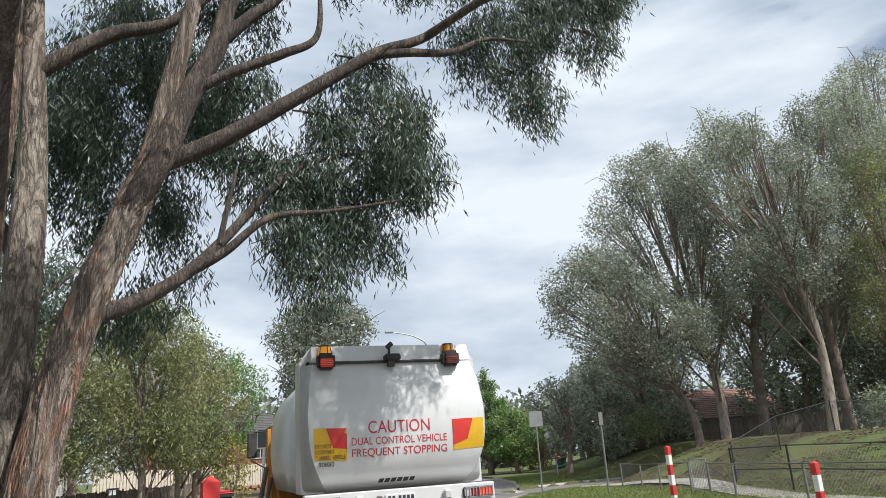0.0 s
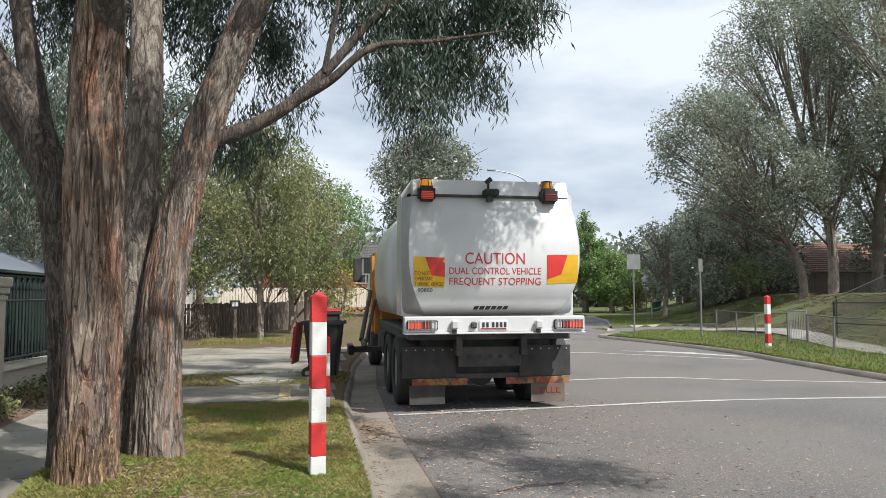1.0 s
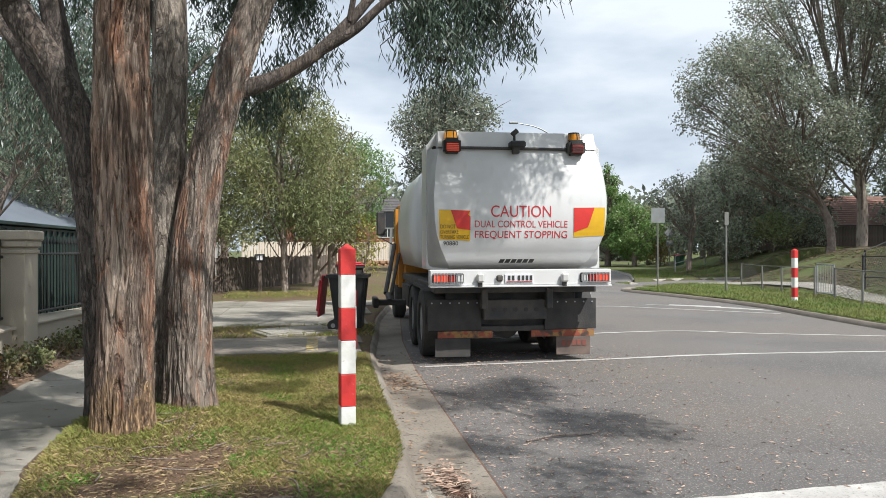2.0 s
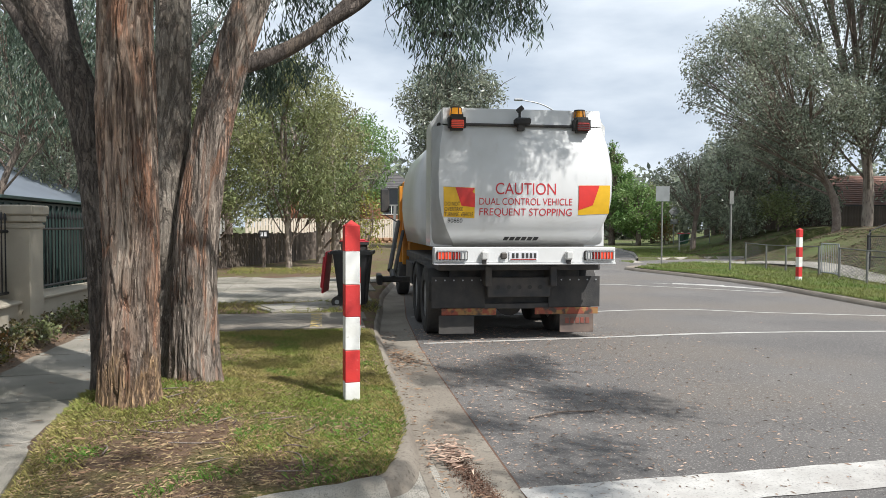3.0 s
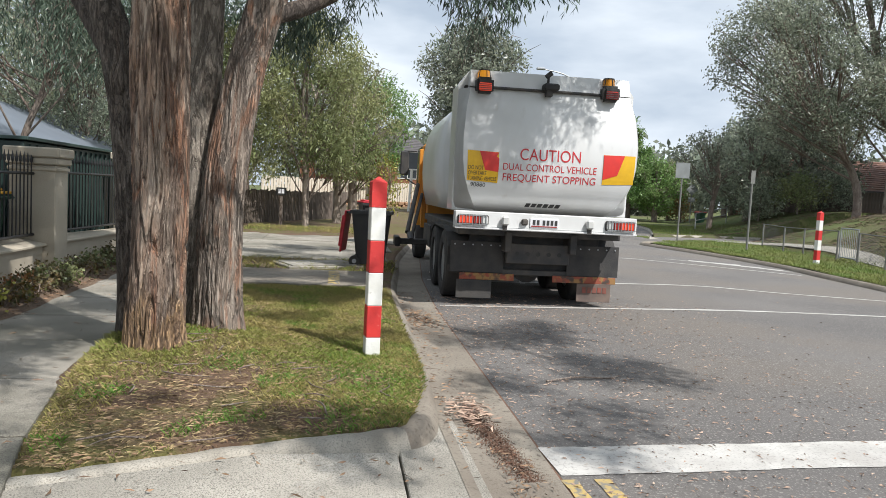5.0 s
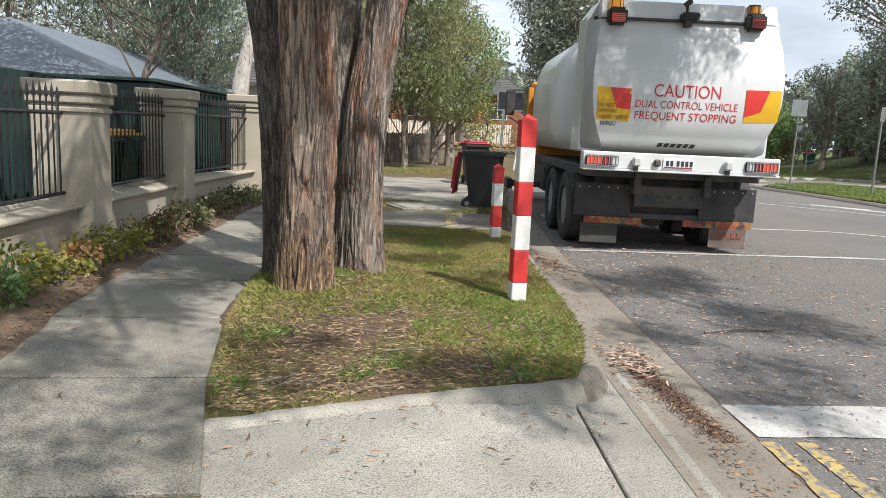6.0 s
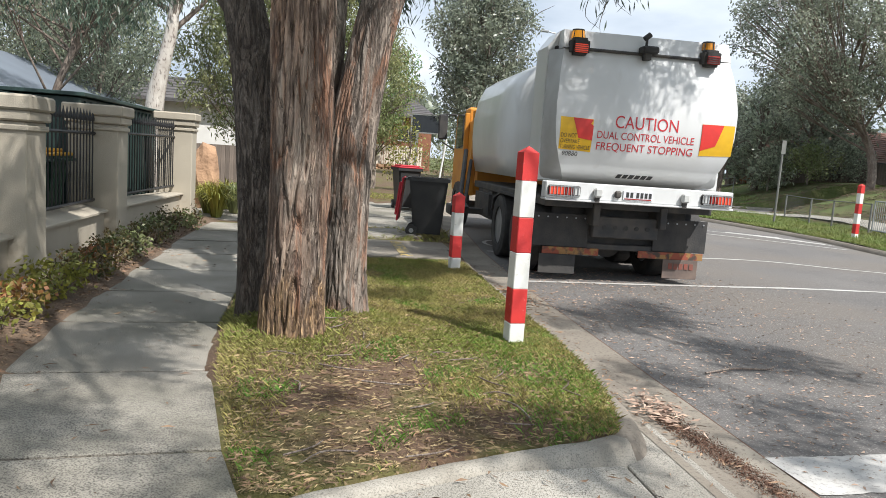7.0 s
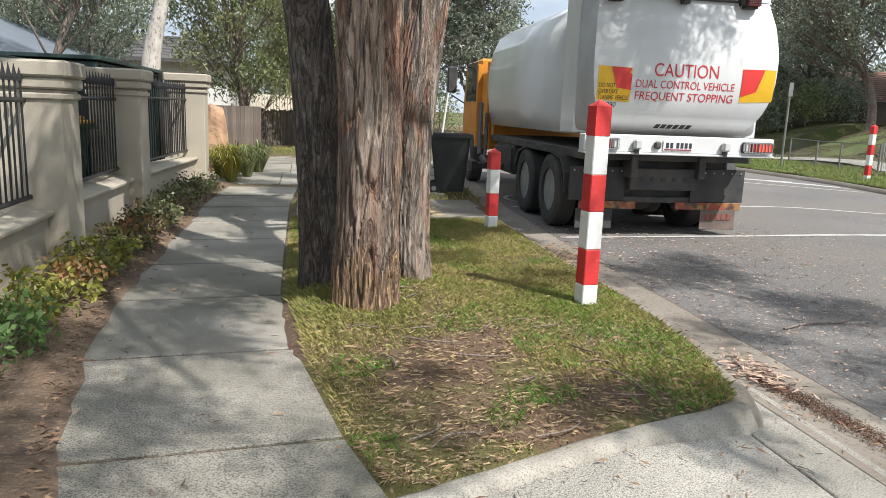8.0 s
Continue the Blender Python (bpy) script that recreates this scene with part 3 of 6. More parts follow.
ji = np.arange(len(gl) * 2).reshape(len(gl), 2)
tagged(raw("joint", jv, np.stack([ji[:-1, 0], ji[:-1, 1], ji[1:, 1], ji[1:, 0]], -1), "dirt"), "narrow dirt-filled joint between gutter and asphalt", "joint", kind="structure")
far_line = [(FX(y), y) for y in np.arange(-30, 25.7, 0.6)]
FAR_SECTION = [(0.14, -0.1), (0.14, 0.10), (0.03, 0.105), (0.0, 0.095), (-0.05, 0.0), (-0.07, -0.1)]
nose = smooth_line([far_line[-1], (11.15, 26.4), (12.3, 27.4), (15.5, 29.05), (20, 30.7), (32, 33.1)], 40)
sweep("kerb_far", np.vstack([far_line[:-1], nose]), FAR_SECTION, "gutter", "dark weathered concrete kerb along the far verge")
sweep("kerb_side", smooth_line([(32, 36.4), (20, 34.9), (15.6, 33.5)], 20), FAR_SECTION, "kerb", "concrete kerb on the side street")
sweep("kerb_beyond", smooth_line([(14.9, 33.6), (18.0, 41.0), (20.4, 49.0), (21.5, 56), (20.5, 66), (16, 80)], 60), FAR_SECTION, "kerb", "concrete kerb beyond the side street")

# the crossing ramp in slabs
pavement = tagged(new("pavement"), "pale concrete crossing ramp in slabs with leaf litter", "pavement", kind="structure")
RAMP = [[(-1.755, 3.74), (-0.70, 4.22), (0.03, 4.47), (0.06, 4.45), (0.05, 0.2), (-1.08, 0.2), (-1.555, 3.0)],
        [(0.075, 4.50), (0.30, 4.80), (0.40, 5.20), (0.50, 5.2), (0.52, 0.2), (0.062, 0.2)],
        [(-1.08, 0.185), (0.05, 0.185), (0.05, -6), (-0.42, -6)], [(0.062, 0.185), (0.52, 0.185), (0.52, -6), (0.062, -6)]]
for poly in RAMP:
    bm = prism(poly, -0.15, ramp_z, 0.006)
    bmesh.ops.triangulate(bm, faces=[f for f in bm.faces if len(f.verts) > 4])
    part("slab", bm, "concrete", pavement)

footpath = tagged(new("footpath"), "grey concrete footpath in slabs with dappled shade", "footpath", kind="structure")
joints = [-7, -5.7, -4.4, -3.1, -1.8, -0.5, 0.7, 1.9, 3.1, 4.33, 5.52, 6.75, 7.93, 9.1, 10.3, 11.5, 12.7, 13.9]
for y0, y1 in zip(joints, joints[1:]):
    a, b, tip = y0 + 0.018, y1 - 0.018, rng.uniform(-0.004, 0.004)
    w = 0.56
    pts = [(PC(a) - w, a - 0.06), (PC(a) + w, a + 0.06), (PC(b) + w, b + 0.06), (PC(b) - w, b - 0.06)]
    seam = [(PC(y0) - w, y0 - 0.09), (PC(y0) + w, y0 + 0.03), (PC(y0) + w, y0 + 0.09), (PC(y0) - w, y0 - 0.03)]
    part("joint", prism(seam, 0.0, 0.137), "soil", footpath)
    part("slab", prism(pts, 0.0, 0.152 + tip + 0.02 * step(y0, 9, 14), 0.006), "path_concrete", footpath)

drive = tagged(new("driveway"), "pale concrete driveway in broad slabs", "driveway", kind="structure")
for y0, y1, x0 in ((10.75, 11.7, -2.2), (11.72, 12.55, -2.2), (14.45, 16.6, -9), (16.62, 18.8, -9), (18.82, 21.6, -9)):
    for k in range(1 if x0 > -5 else 3):
        w = (KX(y0) - 0.16 - x0) / (1 if x0 > -5 else 3)
        xa = x0 + k * w
        # darker concretes: age, and tree shade put into the colour, nearest slabs most
        part("slab", prism([(xa + 0.008, y0), (xa + w - 0.008, y0), (xa + w - 0.008, y1), (xa + 0.008, y1)], 0.0, 0.165 + 0.03 * step(y0, 14, 20), 0.006), "gutter" if y0 < 13 else "path_concrete", drive)
tactile = tagged(new("tactile_strip"), "worn yellow paving strip set in the path", "tactile strip", kind="structure")
for k in range(5):
    part("tile", boxed((-0.42, 10.85 + k * 0.31, 0.16), (-0.25, 11.14 + k * 0.31, 0.172), 0.003), "line_yellow", tactile)
cover = empty("pit_cover", pose(-0.62, 13.4, 0.155, 0, 0, 22), "pale concrete pit cover set in the verge", "pit cover")
part("lid", boxed((-0.62, -0.42, 0), (0.62, 0.42, 0.05), 0.01), "concrete", cover)
part("surround", boxed((-0.70, -0.50, -0.04), (0.70, 0.50, 0.03), 0.01), "kerb", cover)

# painted lines
marks = tagged(new("road_marking"), "worn white painted lines across the asphalt", "road marking", kind="structure")


def stripe(pts, width, mat="line", parent=marks, name="line"):
    p = np.asarray(pts, float)
    p = np.array([p[0] + (p[-1] - p[0]) * s for s in np.linspace(0, 1, 14)]) if len(p) == 2 else smooth_line(p, 30)
    t = np.gradient(p, axis=0)
    t /= np.linalg.norm(t, axis=1)[:, None]
    side = np.stack([-t[:, 1], t[:, 0]], 1) * width / 2
    if width > 0.08:  # worn, ragged edges
        p = smooth_line(p, len(p) * 7)
        t = np.gradient(p, axis=0)
        t /= np.linalg.norm(t, axis=1)[:, None]
        side = np.stack([-t[:, 1], t[:, 0]], 1) * width / 2
        wear = np.array([0.014 * noise.noise(Vector((q[0] * 6, q[1] * 6, width))) + 0.008 * noise.noise(Vector((q[0] * 23, q[1] * 23, 4))) for q in p])
        side = side * (1 + wear / (width / 2))[:, None]
    n = len(p)
    v = [(*(q + s), road_z(*(q + s)) + 0.005) for q, s in zip(p, side)] + [(*(q - s), road_z(*(q - s)) + 0.005) for q, s in zip(p, side)]
    return raw(name, v, [(i, i + 1, n + i + 1, n + i) for i in range(n - 1)], mat, parent)


stripe([(0.95, 4.40), (3.3, 4.47), (10.2, 4.7)], 0.44)
stripe([(1.12, 10.13), (3.5, 10.16), (6.0, 10.26), (10.5, 10.0)], 0.10)
stripe([(1.3, 13.02), (3.1, 12.98), (6.3, 13.26), (8.0, 12.55), (10.7, 11.7)], 0.10)
stripe([(8.6, 27.4), (7.2, 20.1), (7.9, 19.0), (9.5, 17.6), (10.9, 16.4)], 0.11)
stripe([(2.98, 12.8), (3.9, 17.0), (5.3, 21.5)], 0.10)
stripe([(8.9, 19.6), (10.2, 18.5), (11.2, 17.2)], 0.09)
for a in (0.0, 0.55, 1.1):
    stripe([(9.5 + a * 0.9, 19.4 - a), (10.6 + a * 0.5, 18.6 - a)], 0.28)
for k, (x, y) in enumerate(((8.3, 24.2), (9.6, 28.5))):
    stripe([(x, y), (x + 1.0, y + 0.9)], 0.35)
    stripe([(x + 0.1, y + 1.2), (x + 1.2, y + 1.5)], 0.3)
for x in (1.0, 1.19):
    stripe([(x - 0.02, 4.12), (x, 1.0)], 0.085, "line_yellow", name="yellow_line")
stripe([(1.36, 3.71), (1.40, 3.66), (1.45, 3.52), (1.47, 3.30)], 0.11)
bike = tagged(new("bicycle_marking"), "white bicycle symbol painted on the asphalt", "road marking", kind="structure")
for cx in (1.85, 2.75):
    stripe([(cx + 0.34 * math.cos(a), 14.1 + 0.55 * math.sin(a)) for a in np.linspace(0, 2 * math.pi, 13)], 0.07, parent=bike, name="wheel")
for a, b in (((1.85, 14.1), (2.2, 14.9)), ((2.2, 14.9), (2.65, 14.8)), ((2.65, 14.8), (2.3, 14.1)), ((2.3, 14.1), (1.85, 14.1)), ((2.75, 14.1), (2.6, 15.2)), ((2.5, 15.2), (2.8, 15.3))):
    stripe([a, b], 0.06, parent=bike, name="bar")

# ---- the rubbish truck ----
TRUCK = pose(2.46, 9.8, 0.0, 0, 0, -1.7)
truck = empty("rubbish_truck", TRUCK, "white side-loading rubbish truck with rounded tailgate standing at the kerb", "truck")
DOOR = [(1.33, 0.42), (1.38, 0.30), (1.48, 0.17), (1.62, 0.08), (1.80, 0.025), (2.05, 0.0), (2.35, 0.01), (2.60, 0.06), (2.80, 0.13), (2.97, 0.20)]


DOOR_LINE = smooth_line([(y, z) for z, y in DOOR], 46)


def door_y(z):
    return float(np.interp(z, DOOR_LINE[:, 1], DOOR_LINE[:, 0]))


def build_truck():
    # tailgate: a bulged door between two cheek plates
    door_line = DOOR_LINE
    n = 21
    wide = lambda z: float(np.interp(z, [1.33, 1.45, 1.6, 1.8, 2.0, 2.3, 2.7, 2.97], [0.92, 1.0, 1.08, 1.15, 1.18, 1.19, 1.155, 1.10]))
    v = []
    for y, z in door_line:
        v += [(x * wide(z), y, z) for x in np.linspace(-1, 1, n)]
    k = len(door_line)
    f = [(i * n + j, i * n + j + 1, (i + 1) * n + j + 1, (i + 1) * n + j) for i in range(k - 1) for j in range(n - 1)]
    raw("tailgate", v, f, "truck_white", truck, "white bulged tailgate", smooth=True)
    for s in (-1, 1):
        v = []
        for y, z in door_line:
            v += [(s * wide(z), y + 0.002, z), (s * (wide(z) + 0.03), y + 0.05, z), (s * 1.235, 0.44, z)]
        f = [(i * 3 + j, i * 3 + j + 1, i * 3 + j + 4, i * 3 + j + 3) for i in range(k - 1) for j in range(2)]
        # left side takes the greyed white, for the shade on it
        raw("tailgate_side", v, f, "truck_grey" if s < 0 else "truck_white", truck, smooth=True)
        bm = bmesh.new()
        pts = [(s * 1.245, 1.33), (s * 1.245, 3.02), (s * 1.10, 3.22), (s * 1.02, 2.95), (s * 0.9, 1.33)]
        a = [bm.verts.new((x, 0.43, z)) for x, z in pts]
        b = [bm.verts.new((x, 0.95, z)) for x, z in pts]
        bm.faces.new(a)
        bm.faces.new(b[::-1])
        for i in range(5):
            j = (i + 1) % 5
            bm.faces.new((a[j], a[i], b[i], b[j]))
        part("cheek_plate", bm, "truck_white", truck)
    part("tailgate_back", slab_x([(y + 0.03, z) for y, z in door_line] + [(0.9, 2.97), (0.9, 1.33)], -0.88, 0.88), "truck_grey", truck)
    bm = bmesh.new()
    pts = [(-1.11, 2.985), (-1.10, 3.215), (1.10, 3.215), (1.11, 2.985)]
    a = [bm.verts.new((x, 0.19 + (0.08 if z > 3 else 0), z)) for x, z in pts]
    b = [bm.verts.new((x, 0.95, z)) for x, z in pts]
    bm.faces.new(a)
    bm.faces.new(b[::-1])
    for i in range(4):
        bm.faces.new((a[(i + 1) % 4], a[i], b[i], b[(i + 1) % 4]))
    part("top_panel", bm, "truck_white", truck)
    part("hinge_bar", rodded((-0.95, 0.17, 2.98), (0.95, 0.17, 2.98), 0.02), "chassis", truck)
    for x in (-1.13, 1.14):
        part("pivot_hole", rodded((x, 0.418, 3.0), (x, 0.44, 3.0), 0.032, seg=14), "chassis", truck)
    # body
    rings = []
    cs = [(-1.12, 1.30), (-1.19, 1.6), (-1.225, 1.95), (-1.22, 2.3), (-1.16, 2.65), (-1.03, 2.92), (-0.82, 3.06), (-0.5, 3.12), (0.5, 3.12), (0.82, 3.06), (1.03, 2.92), (1.16, 2.65), (1.22, 2.3), (1.225, 1.95), (1.19, 1.6), (1.12, 1.30)]
    bm = bmesh.new()
    for y in (0.9, 5.6):
        rings.append([bm.verts.new((x, y, z)) for x, z in cs])
    for i in range(len(cs)):
        j = (i + 1) % len(cs)
        bm.faces.new((rings[0][i], rings[0][j], rings[1][j], rings[1][i]))
    bm.faces.new(rings[0])
    bm.faces.new(rings[1])
    part("body", bm, "truck_white", truck, "white smooth-sided body", smooth=True)
    part("hopper", boxed((-1.10, 5.65, 1.05), (1.10, 6.9, 2.35), 0.04), "orange", truck, "orange loading hopper")
    for y in (5.75, 6.75):
        part("lift_mast", boxed((-1.20, y, 0.8), (-1.10, y + 0.1, 2.5), 0.01), "orange", truck)
    cab = part("cab", slab_x([(7.0, 0.75), (8.75, 0.75), (8.8, 1.5), (8.55, 2.6), (7.0, 2.65)], -1.10, 1.10, 0.05), "orange", truck, "orange driver's cab")
    part("side_window", slab_x([(7.35, 1.75), (8.45, 1.75), (8.35, 2.6), (7.35, 2.6)], -1.115, -1.09, 0.01), "glass", cab)
    for y, dz in ((8.75, 0.0),):
        arm = part("mirror_arm", rodded((-1.12, 8.6, 2.55), (-1.42, 8.75, 2.55), 0.018), "chassis", cab)
        part("mirror", boxed((-1.52, 8.68, 1.95), (-1.30, 8.76, 2.55), 0.03), "rubber", cab)
        part("mirror_stay", rodded((-1.12, 8.6, 1.72), (-1.42, 8.72, 1.9), 0.016), "chassis", cab)
    # beacons, camera, bumper
    for x, lit in ((-0.93, True), (0.80, False)):
        beacon = part("beacon", rodded((x, 0.22, 3.11), (x, 0.22, 3.20), 0.085, 0.072, 18), "lamp_amber" if lit else "lamp_amber_off", truck, "amber beacon")
        part("cage", rodded((x, 0.22, 3.198), (x, 0.22, 3.215), 0.075, seg=18), "chassis", beacon)
        for k in range(5):
            a = k * 2 * math.pi / 5
            part("guard_bar", rodded((x + 0.092 * math.cos(a), 0.22 + 0.092 * math.sin(a), 3.10), (x + 0.076 * math.cos(a), 0.22 + 0.076 * math.sin(a), 3.205), 0.006, seg=5), "chassis", beacon)
        light = part("stop_light", boxed((x - 0.115, 0.04, 2.89), (x + 0.115, 0.24, 3.10), 0.035, 2), "rubber", truck, "black boxed upper stop light")
        part("lens", boxed((x - 0.085, 0.028, 2.915), (x + 0.085, 0.05, 3.02), 0.012), "lamp_red" if lit else "lamp_dark", light)
        bm = bmesh.new()
        for k in range(4):
            box(bm, (x - 0.09, 0.018, 2.925 + k * 0.024), (x + 0.09, 0.028, 2.931 + k * 0.024))
        part("grille", bm, "chassis", light)
    eye = part("reversing_camera", boxed((-0.14, 0.02, 2.98), (0.07, 0.2, 3.07), 0.02), "rubber", truck)
    part("stem", rodded((-0.07, 0.12, 3.0), (-0.07, 0.12, 3.2), 0.018), "rubber", eye)
    part("ball", rodded((-0.10, 0.12, 3.16), (-0.03, 0.12, 3.22), 0.035, seg=10), "rubber", eye)
    part("bracket", boxed((-0.1, 0.06, 2.9), (-0.01, 0.16, 3.0), 0.01), "chassis", eye)
    bar = part("bumper", boxed((-1.25, -0.02, 1.12), (1.25, 0.16, 1.33), 0.012), "truck_white", truck, "white rear bumper with lights")
    part("bumper_flange", boxed((-1.25, -0.05, 1.095), (1.25, 0.18, 1.12), 0.006), "truck_white", bar)
    for s in (-1, 1):
        lamp = part("tail_light", boxed((min(s * 1.22, s * 0.80), -0.05, 1.15), (max(s * 1.22, s * 0.80), -0.02, 1.285), 0.015), "rubber", truck, "tail light in a black guard")
        for k, mt in enumerate(("lamp_red", "lamp_red", "lamp_dark", "lamp_clear")):
            xa = s * (1.205 - k * 0.10)
            part("lens", boxed((min(xa, xa - s * 0.09), -0.066, 1.17), (max(xa, xa - s * 0.09), -0.045, 1.265), 0.006), mt, lamp)
        for k in range(9):
            xa = s * (1.20 - k * 0.045)
            part("guard_bar", boxed((xa - 0.004, -0.078, 1.15), (xa + 0.004, -0.066, 1.285)), "steel", lamp)
        for z in (1.16, 1.275):
            part("guard_rail", boxed((min(s * 1.22, s * 0.82), -0.078, z - 0.004), (max(s * 1.22, s * 0.82), -0.070, z + 0.004)), "steel", lamp)
        work = part("work_light", boxed((s * 0.58 - 0.05, -0.10, 1.16), (s * 0.58 + 0.05, -0.02, 1.28), 0.02), "lamp_clear", truck)
        part("bracket", boxed((s * 0.58 - 0.03, -0.06, 1.10), (s * 0.58 + 0.03, -0.02, 1.17), 0.005), "chassis", work)
    plate = part("number_plate", boxed((-0.24, -0.035, 1.15), (0.15, -0.02, 1.27), 0.004), "plate", truck, "white number plate with dark bars")
    for k in range(6):
        xa = -0.20 + k * 0.055 + (0.025 if k > 1 else 0)
        part("bar", boxed((xa, -0.040, 1.185), (xa + 0.034, -0.034, 1.25)), "letter_black", plate)
    part("strip", boxed((-0.22, -0.040, 1.16), (0.13, -0.034, 1.172)), "lamp_dark", plate)
    part("plate_lamp", boxed((-0.36, -0.07, 1.17), (-0.27, -0.02, 1.26), 0.02), "chassis", truck)
    # lettering and panels on the tailgate
    letters("lettering", "CAUTION", "letter_red", truck, -0.42, 0.41, 2.035, 0.155, door_y, "large red capitals on the tailgate")
    letters("lettering", "DUAL CONTROL VEHICLE", "letter_red", truck, -0.64, 0.64, 1.895, 0.092, door_y, "thin red capitals on the tailgate")
    letters("lettering", "FREQUENT STOPPING", "letter_red", truck, -0.635, 0.64, 1.735, 0.115, door_y, "red capitals on the tailgate")
    letters("lettering", "90880", "letter_black", truck, -1.06, -0.86, 1.655, 0.055, door_y, "small black digits")

    def film(name, pts, mat, lift, parent=truck, label=""):
        bm = bmesh.new()
        lo, hi = min(p[1] for p in pts), max(p[1] for p in pts)
        fc = bm.faces.new([bm.verts.new((x, 0, z)) for x, z in pts])
        for q in np.linspace(lo, hi, 7)[1:-1]:
            bmesh.ops.bisect_plane(bm, geom=bm.verts[:] + bm.edges[:] + bm.faces[:], plane_co=(0, 0, q), plane_no=(0, 0, 1))
        for vv in bm.verts:
            vv.co.y = door_y(vv.co.z) - lift
        return part(name, bm, mat, parent, label)

    left = film("marker_panel", [(-1.115, 1.735), (-0.70, 1.715), (-0.705, 2.12), (-1.125, 2.13)], "yellow_sign", 0.004, label="torn yellow and red reflective panel")
    film("red_field", [(-0.965, 2.125), (-0.705, 2.115), (-0.735, 2.065), (-0.70, 2.04), (-0.70, 1.86), (-0.88, 1.88)], "red_sign", 0.007, left)
    for text, z, x1 in (("DO NOT", 1.88, -0.90), ("OVERTAKE", 1.81, -0.86), ("TURNING VEHICLE", 1.74, -0.72)):
        letters("lettering", text, "letter_black", left, -1.105, x1, z, 0.052, door_y, lift=0.010)
    right = film("marker_panel", [(0.73, 1.765), (1.165, 1.785), (1.17, 2.17), (0.725, 2.165)], "yellow_sign", 0.004, label="yellow and red reflective panel")
    film("red_field", [(0.727, 2.163), (1.02, 2.168), (0.93, 1.90), (0.73, 1.83)], "red_sign", 0.007, right)
    for k in range(6):
        film("maker_mark", [(-0.27 + k * 0.083, 1.415), (-0.205 + k * 0.083, 1.415), (-0.19 + k * 0.083, 1.465), (-0.255 + k * 0.083, 1.465)], "letter_black", 0.004)
    # underside
    for x in (-0.5, 0.42):
        part("chassis_rail", boxed((x, 0.25, 0.78), (x + 0.09, 8.5, 1.06), 0.01), "chassis", truck)
    part("cross_member", boxed((-0.45, 0.36, 0.62), (0.45, 0.46, 0.90), 0.01), "chassis", truck)
    for k in range(5):
        part("bolt_hole", rodded((-0.3 + k * 0.15, 0.352, 0.76), (-0.3 + k * 0.15, 0.37, 0.76), 0.03, seg=12), "rubber", truck)
    part("tow_bar", boxed((-1.0, 0.52, 0.44), (1.0, 0.60, 0.52), 0.01), "chassis", truck)
    part("floor_plate", boxed((-1.15, 0.3, 1.0), (1.15, 5.4, 1.12), 0.01), "chassis", truck)
    for s in (-1, 1):
        lo, hi = sorted((s * 0.46, s * 1.22))
        sheet_ = part("rubber_sheet", boxed((lo, 0.50, 0.46), (hi, 0.515, 0.90), 0.004), "rubber", truck, "black rubber splash sheet")
        for k in range(6):
            xa = lo + 0.06 + k * (hi - lo - 0.12) / 5
            part("bolt", rodded((xa, 0.49, 0.85), (xa, 0.50, 0.85), 0.012, seg=6), "steel", sheet_)
        lo, hi = sorted((s * 0.62, s * 1.12))
        flap = part("mud_flap", boxed((lo, 0.47, 0.10), (hi, 0.482, 0.36), 0.004), "rubber" if s < 0 else "flap_dust", truck, "dusty rubber mud flap" if s < 0 else "brown dust-covered mud flap with worn red bars")
        if s > 0:
            for k in range(5):
                part("bar", boxed((lo + 0.08 + k * 0.075, 0.464, 0.23), (lo + 0.135 + k * 0.075, 0.471, 0.31)), "flap_red", flap)
        lo, hi = sorted((s * 0.26 if s > 0 else s * 0.30, s * 1.19 if s > 0 else s * 1.08))
        part("marker_strip", boxed((lo, 0.485, 0.36), (hi, 0.50, 0.455), 0.003), "rust_strip", truck, "dusty red and yellow marker strip")
        bm = bmesh.new()
        prof = [(0.62, 0.55), (0.66, 0.80), (0.85, 1.0), (1.3, 1.06), (2.6, 1.06), (3.1, 0.95), (3.25, 0.7), (3.2, 0.7), (3.05, 0.92), (2.6, 1.02), (1.3, 1.02), (0.88, 0.96), (0.70, 0.78), (0.66, 0.55)]
        lo, hi = sorted((s * 0.62, s * 1.24))
        part("mudguard", slab_x(prof, lo, hi), "rubber", truck, "black mudguard over twin wheels")
    for y in (1.35, 2.65, 7.6):
        part("axle", rodded((-1.0, y, 0.5), (1.0, y, 0.5), 0.09), "chassis", truck)
        for s in (-1, 1):
            xs = (s * 0.80, s * 1.10) if y < 5 else (s * 1.05,)
            for x in xs:
                seg = 28
                bm = bmesh.new()
                prof = [(-0.13, 0.30), (-0.14, 0.42), (-0.12, 0.49), (-0.09, 0.505), (0.09, 0.505), (0.12, 0.49), (0.14, 0.42), (0.13, 0.30)]
                rr = [[bm.verts.new((x + dx, y + r * math.cos(2 * math.pi * i / seg), 0.505 + r * math.sin(2 * math.pi * i / seg))) for dx, r in prof] for i in range(seg)]
                for i in range(seg):
                    for j in range(len(prof)):
                        q = (j + 1) % len(prof)
                        bm.faces.new((rr[i][j], rr[i][q], rr[(i + 1) % seg][q], rr[(i + 1) % seg][j]))
                wheel = part("wheel", bm, "rubber", truck, "black tyre")
                part("rim", rodded((x - 0.10, y, 0.505), (x + 0.10, y, 0.505), 0.30, seg=20), "steel", wheel)
    # dark plate added to close the see-through underside, standing in for shade
    part("rear_plate", boxed((-0.95, 0.62, 0.50), (0.95, 0.66, 1.0), 0.01), "chassis", truck)
    part("differential", rodded((0, 1.0, 0.5), (0, 1.6, 0.5), 0.22, 0.18, 14), "chassis", truck)
